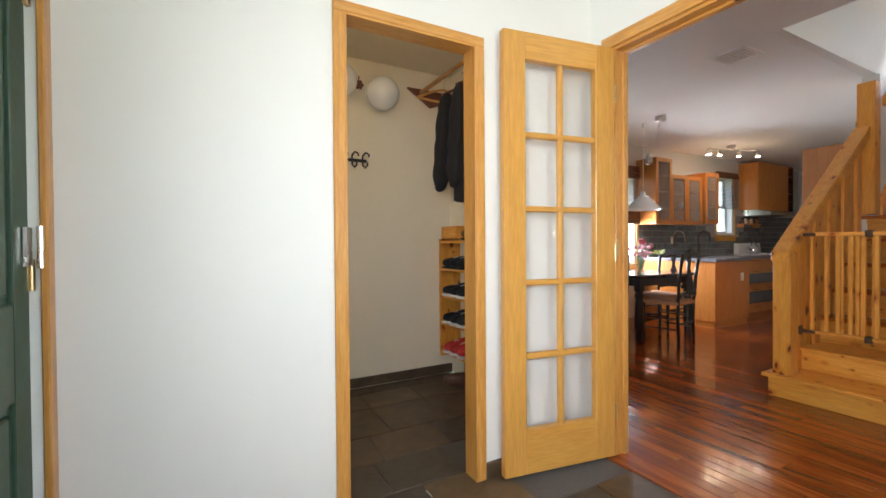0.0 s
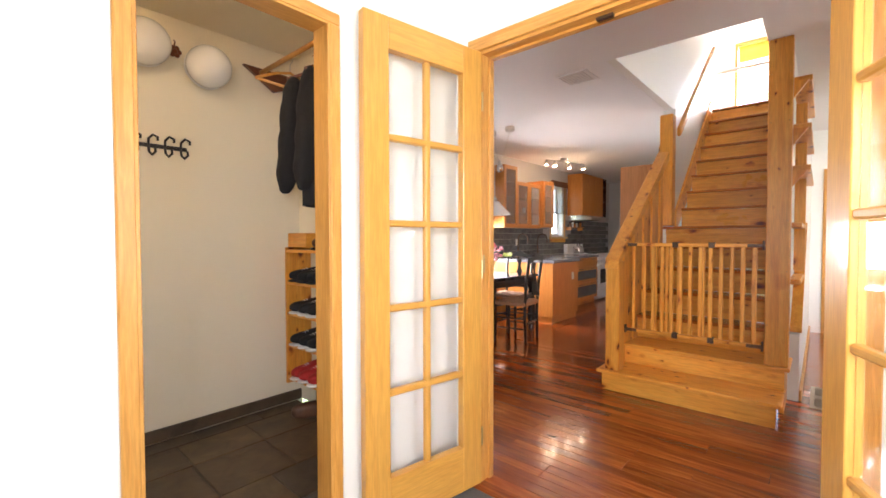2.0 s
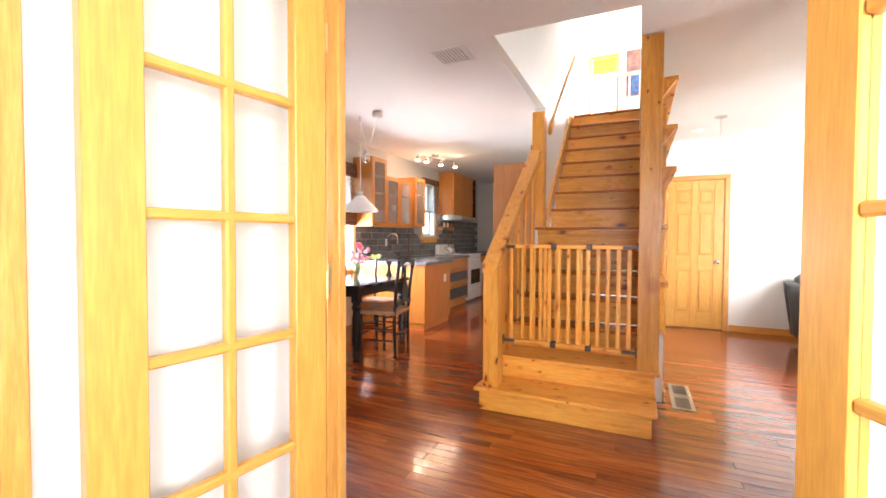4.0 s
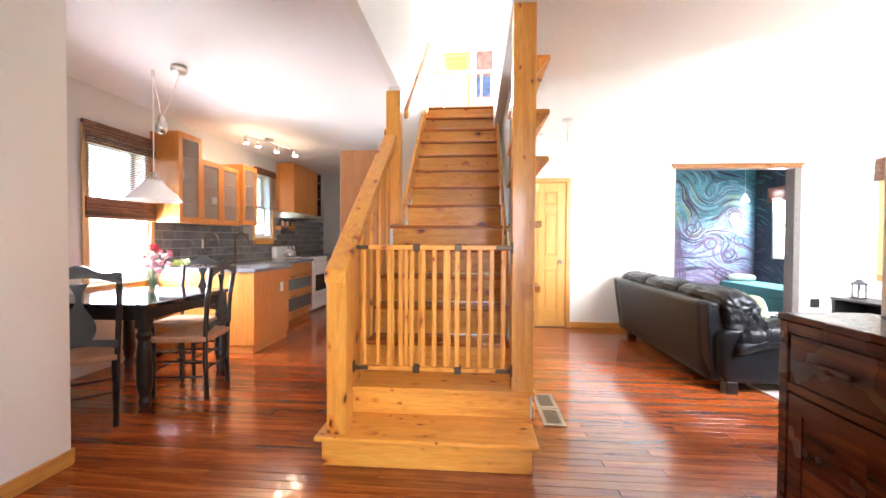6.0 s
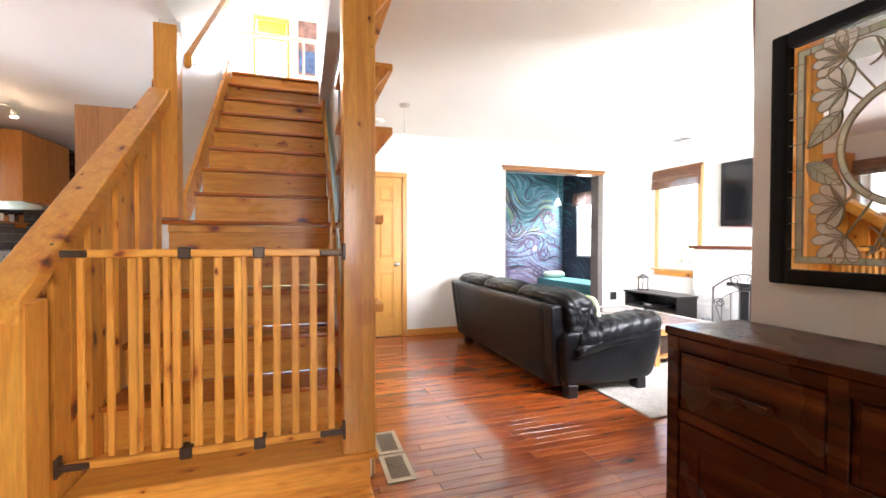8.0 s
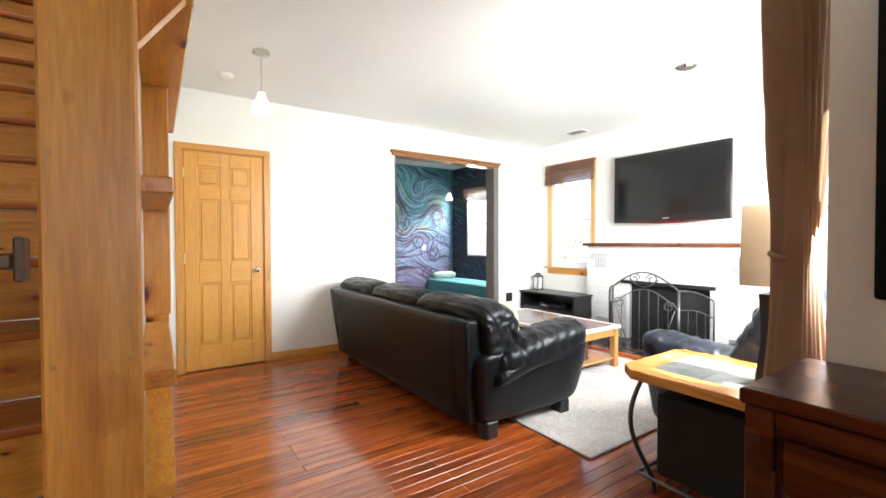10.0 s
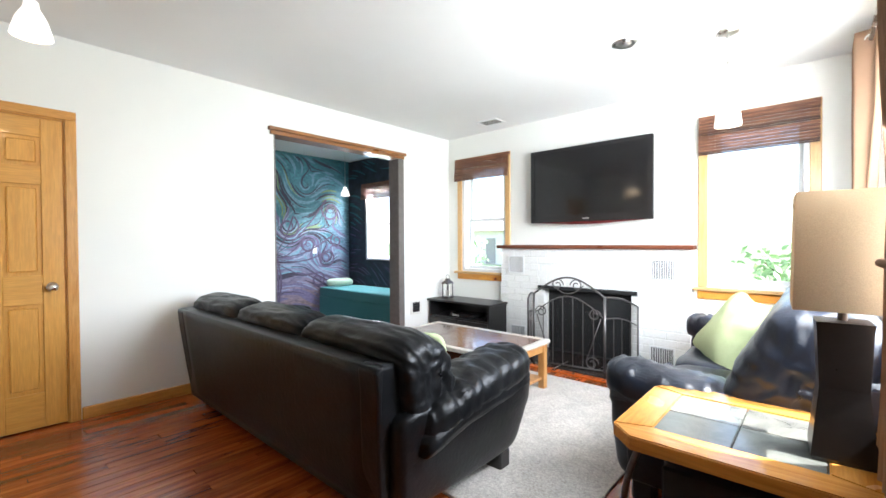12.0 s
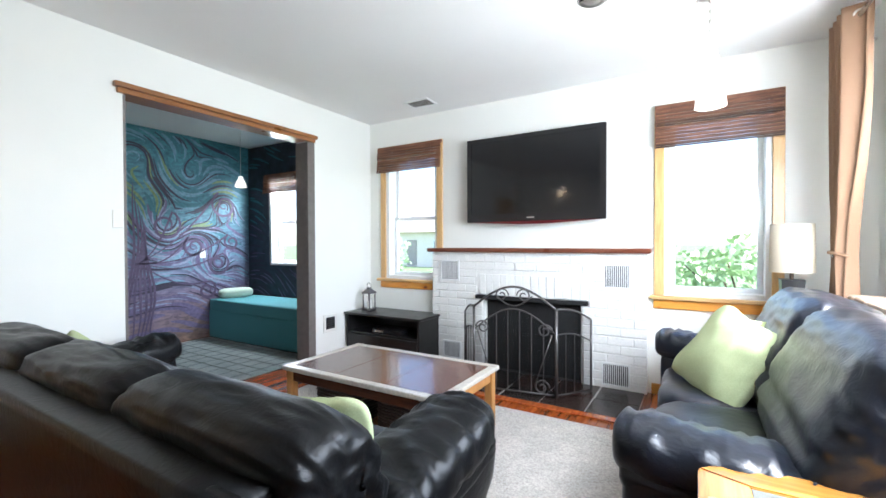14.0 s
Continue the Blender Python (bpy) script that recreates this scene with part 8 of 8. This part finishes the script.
# track spotlights
tr = thing("track_light", "steel ceiling bar with four small spotlights", "lamp", (8.46, 4.45, H))
bm = bmesh.new()
rod(bm, (0, 0, -0.03), (0, 0, 0), 0.06, seg=24)
part("canopy", bm, M_CHROME, tr, "", True)
bm = bmesh.new()
pts = [(-0.42 + 0.84 * k / 12, 0.03 * math.sin(k * 0.9) + 0.10 - 0.24 * k / 12, -0.06) for k in range(13)]
tube(bm, pts, 0.008)
rod(bm, (0, 0, -0.06), (0, 0, -0.03), 0.01)
part("bar", bm, M_CHROME, tr, "", True)
for k in (0, 3, 8, 12):
    x, y, z = pts[k]
    bm = bmesh.new()
    lathe(bm, [(0.033, -0.115), (0.03, -0.06), (0.012, -0.03), (0.0, -0.03)], (x, y, z + 0.02), seg=16)
    hdp = part("spot_head", bm, M_CHROME, tr, "", True)
    bm = bmesh.new()
    rod(bm, (x, y, z - 0.099), (x, y, z - 0.095), 0.029, seg=16)
    part("bulb", bm, M_BULB, hdp, "glowing halogen bulb")
    lamp("spot_glow", "POINT", pose(8.46 + x, 4.45 + y, H + z - 0.14), 1.0, (1.0, 0.74, 0.45), 0.03)
# rise-and-fall pendant
rp = thing("pulley_pendant", "white cone pendant lamp on a steel pulley", "lamp", (6.13, 4.26, 0))
bm = bmesh.new()
lathe(bm, [(0.0, 2.599), (0.055, 2.599), (0.06, 2.56), (0.05, 2.54), (0.0, 2.54)][::-1], (-0.05, -0.26, 0), seg=20)
part("canopy", bm, M_CHROME, rp, "", True)
bpart("ceiling_hook", (-0.012, -0.012, 2.54), (0.012, 0.012, 2.599), M_CHROME, rp, 0.004)
bm = bmesh.new()
rod(bm, (0, 0, 1.72), (0, 0, 2.54), 0.004, seg=6)
tube(bm, [(-0.05, -0.26, 2.54), (-0.07, -0.20, 2.32), (-0.09, -0.14, 2.17)], 0.003, 6)
tube(bm, [(0, 0, 2.54), (-0.05, -0.08, 2.35), (-0.09, -0.14, 2.17)], 0.003, 6)
part("cord", bm, M_PLASTIC, rp)
bm = bmesh.new()
lathe(bm, [(0.0, 2.05), (0.03, 2.06), (0.042, 2.09), (0.042, 2.12), (0.028, 2.15), (0.022, 2.19), (0.0, 2.20)], (-0.09, -0.14, 0), seg=20)
part("counterweight", bm, M_CHROME, rp, "polished steel counterweight", True)
bm = bmesh.new()
lathe(bm, [(0.205, 1.53), (0.20, 1.545), (0.085, 1.665), (0.06, 1.70), (0.0, 1.70)], seg=32)
bmesh.ops.delete(bm, geom=[f for f in bm.faces if len(f.verts) > 4 and f.calc_center_median().z < 1.54], context="FACES_ONLY")
bmesh.ops.solidify(bm, geom=bm.faces[:], thickness=0.004)
part("shade", bm, M_FROST, rp, "white glass cone shade", True)
bm = bmesh.new()
lathe(bm, [(0.025, 1.70), (0.03, 1.72), (0.02, 1.76), (0.0, 1.76)], seg=16)
part("socket", bm, M_CHROME, rp, "", True)

# ---- dining table and chairs ----
dt = thing("dining_table", "black dining table with turned legs and a glossy top", "table", (5.65, 3.95, 0))
M_GLOSSBLK = plain("polished_black_top", (0.014, 0.010, 0.010), 0.1, grain=20, vary=0.3, relief=0.01)
bpart("tabletop", (-0.03, -0.03, 0.725), (1.03, 1.03, 0.76), M_GLOSSBLK, dt, 0.006)
for a, b in (((0.07, 0.05, 0.63), (0.93, 0.072, 0.724)), ((0.07, 0.928, 0.63), (0.93, 0.95, 0.724)), ((0.05, 0.07, 0.63), (0.072, 0.93, 0.724)), ((0.928, 0.07, 0.63), (0.95, 0.93, 0.724))):
    bpart("apron", a, b, M_BLACKW, dt, 0.003)
for x in (0.045, 0.955):
    for y in (0.045, 0.955):
        bm = bmesh.new()
        box(bm, (x - 0.04, y - 0.04, 0.58), (x + 0.04, y + 0.04, 0.724), 0.004)
        lathe(bm, [(0.0, 0.0), (0.034, 0.0), (0.044, 0.05), (0.034, 0.09), (0.052, 0.16), (0.046, 0.42), (0.036, 0.49), (0.052, 0.53), (0.038, 0.56), (0.046, 0.585), (0.0, 0.585)], (x, y, 0), seg=18)
        part("leg", bm, M_BLACKW, dt, "turned black leg")


def dining_chair(loc, rz):
    t = thing("dining_chair", "black wooden dining chair with a brown woven seat", "chair", loc, rz, "dining chairs")
    w = 0.42
    for s in (-1, 1):
        bm = bmesh.new()
        tube(bm, [(s * 0.18, -0.20, 0.0), (s * 0.185, -0.19, 0.25), (s * 0.19, -0.195, 0.46), (s * 0.20, -0.215, 0.75), (s * 0.20, -0.25, 0.985)], 0.018, 10)
        part("back_post", bm, M_BLACKW, t, "", True)
        bm = bmesh.new()
        lathe(bm, [(0.0, 0.0), (0.014, 0.0), (0.019, 0.12), (0.016, 0.16), (0.021, 0.30), (0.02, 0.44), (0.0, 0.44)], (s * 0.195, 0.19, 0), seg=12)
        part("front_leg", bm, M_BLACKW, t, "", True)
    bm = bmesh.new()
    n = 20
    top = [(-0.215 + 0.43 * k / n, 0.985 + 0.055 * math.sin(math.pi * k / n) + 0.018 * math.cos(4 * math.pi * k / n)) for k in range(n + 1)]
    bot = [(-0.215 + 0.43 * k / n, 0.925 + 0.05 * math.sin(math.pi * k / n)) for k in range(n + 1)]
    prism(bm, top + bot[::-1], "y", -0.262, -0.240)
    part("crest_rail", bm, M_BLACKW, t)
    bm = bmesh.new()
    left = [(-0.05 - 0.035 * math.sin(2 * math.pi * k / 14), 0.56 + 0.38 * k / 14) for k in range(15)]
    prism(bm, left + [(-x, z) for x, z in left[::-1]], "y", -0.238, -0.224)
    part("splat", bm, M_BLACKW, t)
    bm = bmesh.new()
    m_ = 18
    prism(bm, [(-0.19 + 0.38 * k / m_, 0.565 + 0.02 * math.sin(math.pi * k / m_)) for k in range(m_ + 1)] + [(0.19 - 0.38 * k / m_, 0.515 + 0.03 * math.sin(math.pi * k / m_)) for k in range(m_ + 1)], "y", -0.225, -0.205)
    part("lower_rail", bm, M_BLACKW, t)
    bm = bmesh.new()
    puff(bm, (0, 0.0, 0.455), (0.45, 0.44, 0.05), 9, 8, sag=0.008)
    part("seat", bm, M_LINEN, t, "brown woven rush seat", True)
    for a, b in (((-0.185, -0.19, 0.16), (-0.195, 0.19, 0.16)), ((0.185, -0.19, 0.16), (0.195, 0.19, 0.16)), ((-0.185, -0.19, 0.28), (-0.195, 0.19, 0.28)), ((0.185, -0.19, 0.28), (0.195, 0.19, 0.28)), ((-0.195, 0.19, 0.21), (0.195, 0.19, 0.21)), ((-0.18, -0.19, 0.22), (0.18, -0.19, 0.22))):
        bm = bmesh.new()
        tube(bm, [a, b], 0.010, 8)
        part("stretcher", bm, M_BLACKW, t, "", True)
    return t


ch = dining_chair((6.09, 3.91, 0), 8)
copy_thing(ch, pose(6.60, 4.32, 0, 0, 0, 90))
copy_thing(ch, pose(5.42, 4.22, 0, 0, 0, -45))
copy_thing(ch, pose(5.50, 4.79, 0, 0, 0, -88))

vs = thing("flower_vase", "clear glass vase of pink and red flowers", "flowers", (6.36, 4.47, 0.76))
bm = bmesh.new()
lathe(bm, [(0.0, 0.001), (0.035, 0.001), (0.05, 0.06), (0.048, 0.12), (0.034, 0.17), (0.044, 0.19), (0.040, 0.19), (0.03, 0.17), (0.044, 0.12), (0.045, 0.06), (0.03, 0.008), (0.0, 0.008)], seg=24)
part("vase", bm, thin_glass("vase_glass", tint=(0.9, 0.95, 0.95)), vs, "clear glass vase", True)
rnd = random.Random(5)
M_STEM = plain("green_stem", (0.06, 0.13, 0.03), 0.6, grain=40, vary=0.3)
M_PINK = leaf_mat("pink_petals", (0.55, 0.10, 0.18), (0.75, 0.32, 0.38))
M_REDF = leaf_mat("red_petals", (0.55, 0.02, 0.06), (0.70, 0.08, 0.12))
M_LIME = leaf_mat("lime_petals", (0.40, 0.48, 0.10), (0.55, 0.62, 0.22))
for k in range(22):
    a, r = rnd.uniform(0, 6.28), rnd.uniform(0.03, 0.20)
    zt = rnd.uniform(0.24, 0.40) - r * 0.35
    m = M_PINK if k < 14 else M_REDF if k < 18 else M_LIME
    hx, hy = r * math.cos(a), r * math.sin(a)
    if m is M_LIME:
        hx, hy, zt = 0.17 + 0.05 * (k - 18), -0.10, 0.24
    if m is M_REDF:
        hx, hy, zt = hx * 0.5 + 0.10, hy * 0.4, 0.36 + rnd.uniform(0, 0.05)
    bm = bmesh.new()
    tube(bm, [(0.01 * math.cos(a), 0.01 * math.sin(a), 0.02), (hx * 0.3, hy * 0.3, 0.18), (hx, hy, zt)], 0.0025, 5)
    part("stem", bm, M_STEM, vs)
    bm = bmesh.new()
    leafy(bm, (hx, hy, zt), (0.035, 0.035, 0.03), 34, 0.018, 90 + k)
    part("blossom", bm, m, vs)

# ---- pieces: kitchen tiles, entry slates, floor boards ----
knw = bpy.data.objects["wall_kitchen_north"]
bm = bmesh.new()
slab_with_holes(bm, "y", YN - 0.006, YN - 0.0005, 7.12, 12.25, 0.912, 1.40, [(9.19, 9.86, 1.20, 1.41)])
part("grout_bed", bm, M_GROUTK, knw)
bm = bmesh.new()
box(bm, (8.7, YN - 0.006, 1.401), (9.19, YN - 0.0005, 1.70))
box(bm, (9.86, YN - 0.006, 1.401), (12.25, YN - 0.0005, 1.60))
part("grout_bed", bm, M_GROUTK, knw)
TW, TH = 0.30, 0.10
bm = bmesh.new()
box(bm, (-TW / 2 + 0.004, 0, -TH / 2 + 0.004), (TW / 2 - 0.004, 0.008, TH / 2 - 0.004), 0.002)
tile_full = finish("tile", bm, M_KTILE)
bm = bmesh.new()
box(bm, (-TW / 4 + 0.004, 0, -TH / 2 + 0.004), (TW / 4 - 0.004, 0.008, TH / 2 - 0.004), 0.002)
tile_half = finish("tile", bm, M_KTILE)
for r in range(8):
    z = 0.912 + TH * (r + 0.5)
    x = 7.12 + (TW / 4 if r % 2 else TW / 2)
    first = True
    while x < 12.2:
        half = first and r % 2
        hit_win = 9.19 - TW / 2 < x < 9.86 + TW / 2 and z > 1.20
        if not hit_win and (z < 1.40 or (8.7 < x < 9.1 and z < 1.68) or (x > 10.0 and z < 1.58)):
            ob = new("tile", tile_half if half else tile_full)
            ob.parent = knw
            ob.location = (x, YN - 0.014, z)
        x += TW * 0.75 if half else TW
        first = False

rnd = random.Random(21)
tiles = {}
y = -0.05
row = 0
while y < 4.1:
    d = (0.30, 0.40, 0.30)[row % 3]
    x = 1.04 - rnd.uniform(0, 0.3)
    while x < 3.28:
        w = rnd.choice((0.30, 0.40, 0.40, 0.20))
        xa, xb, ya, yb = max(1.035, x), min(3.278, x + w), y, min(4.10, y + d)
        if xb - xa > 0.05 and yb - ya > 0.05 and not (ya < 2.66 and yb > 2.56 and (xb < 1.95 or xa > 2.5)):
            key = (round(xb - xa, 3), round(yb - ya, 3))
            if key not in tiles:
                bm = bmesh.new()
                box(bm, (-key[0] / 2 + 0.004, -key[1] / 2 + 0.004, -0.011), (key[0] / 2 - 0.004, key[1] / 2 - 0.004, 0.0), 0.003)
                tiles[key] = finish("slate_tile", bm, M_SLATE)
            ob = new("slate_tile", tiles[key])
            ob.parent = floor_slate
            ob.location = ((xa + xb) / 2, (ya + yb) / 2, rnd.uniform(-0.001, 0.0005))
        x += w
    y += d
    row += 1

# strip floor: boards run along y
BW = 0.070
boards = {}
rnd = random.Random(4)
count = 0


def board_mesh(lg):
    key = round(lg, 1)
    if key not in boards:
        bm = bmesh.new()
        box(bm, (-BW / 2 + 0.0004, -key / 2 + 0.0005, -0.018), (BW / 2 - 0.0004, key / 2 - 0.0005, 0.0), 0.0012)
        boards[key] = finish("floor_board", bm, M_FLOOR)
    return boards[key], key


rest_v, rest_f = [], []
nx = int((12.3 - 3.283) / BW)
for i in range(nx):
    x = 3.283 + BW * (i + 0.5)
    y = YS + 0.001 if x > 4.60 else -0.20
    ye = YN if x > 4.88 else 3.90
    while y < ye - 0.05:
        lg = min(rnd.choice((0.6, 0.9, 1.2, 1.5, 1.8, 2.1)), ye - y)
        near = x < 6.6 and y + lg > -1.0 and y < 2.9 and count < 300
        if near:
            me, key = board_mesh(lg)
            ob = new("floor_board", me)
            ob.parent = floor
            ob.location = (x, y + lg / 2, rnd.uniform(-0.0006, 0.0))
            count += 1
        else:
            k = len(rest_v)
            a, b = x - BW / 2 + 0.0005, x + BW / 2 - 0.0005
            c, d, e = y + 0.0005, y + lg - 0.0005, 0.0014
            z = rnd.uniform(-0.0006, 0.0)
            rest_v += [(a, c, z - 0.006), (b, c, z - 0.006), (b, d, z - 0.006), (a, d, z - 0.006), (a + e, c + e, z), (b - e, c + e, z), (b - e, d - e, z), (a + e, d - e, z)]
            rest_f += [(k + 4, k + 5, k + 6, k + 7), (k, k + 1, k + 5, k + 4), (k + 1, k + 2, k + 6, k + 5), (k + 2, k + 3, k + 7, k + 6), (k + 3, k, k + 4, k + 7)]
        y += lg
me = bpy.data.meshes.new("floor_boards")
me.from_pydata(rest_v, [], rest_f)
me.materials.append(M_FLOOR)
ob = new("floor_boards", me)
ob.parent = floor
tagged(ob, kind="stuff")
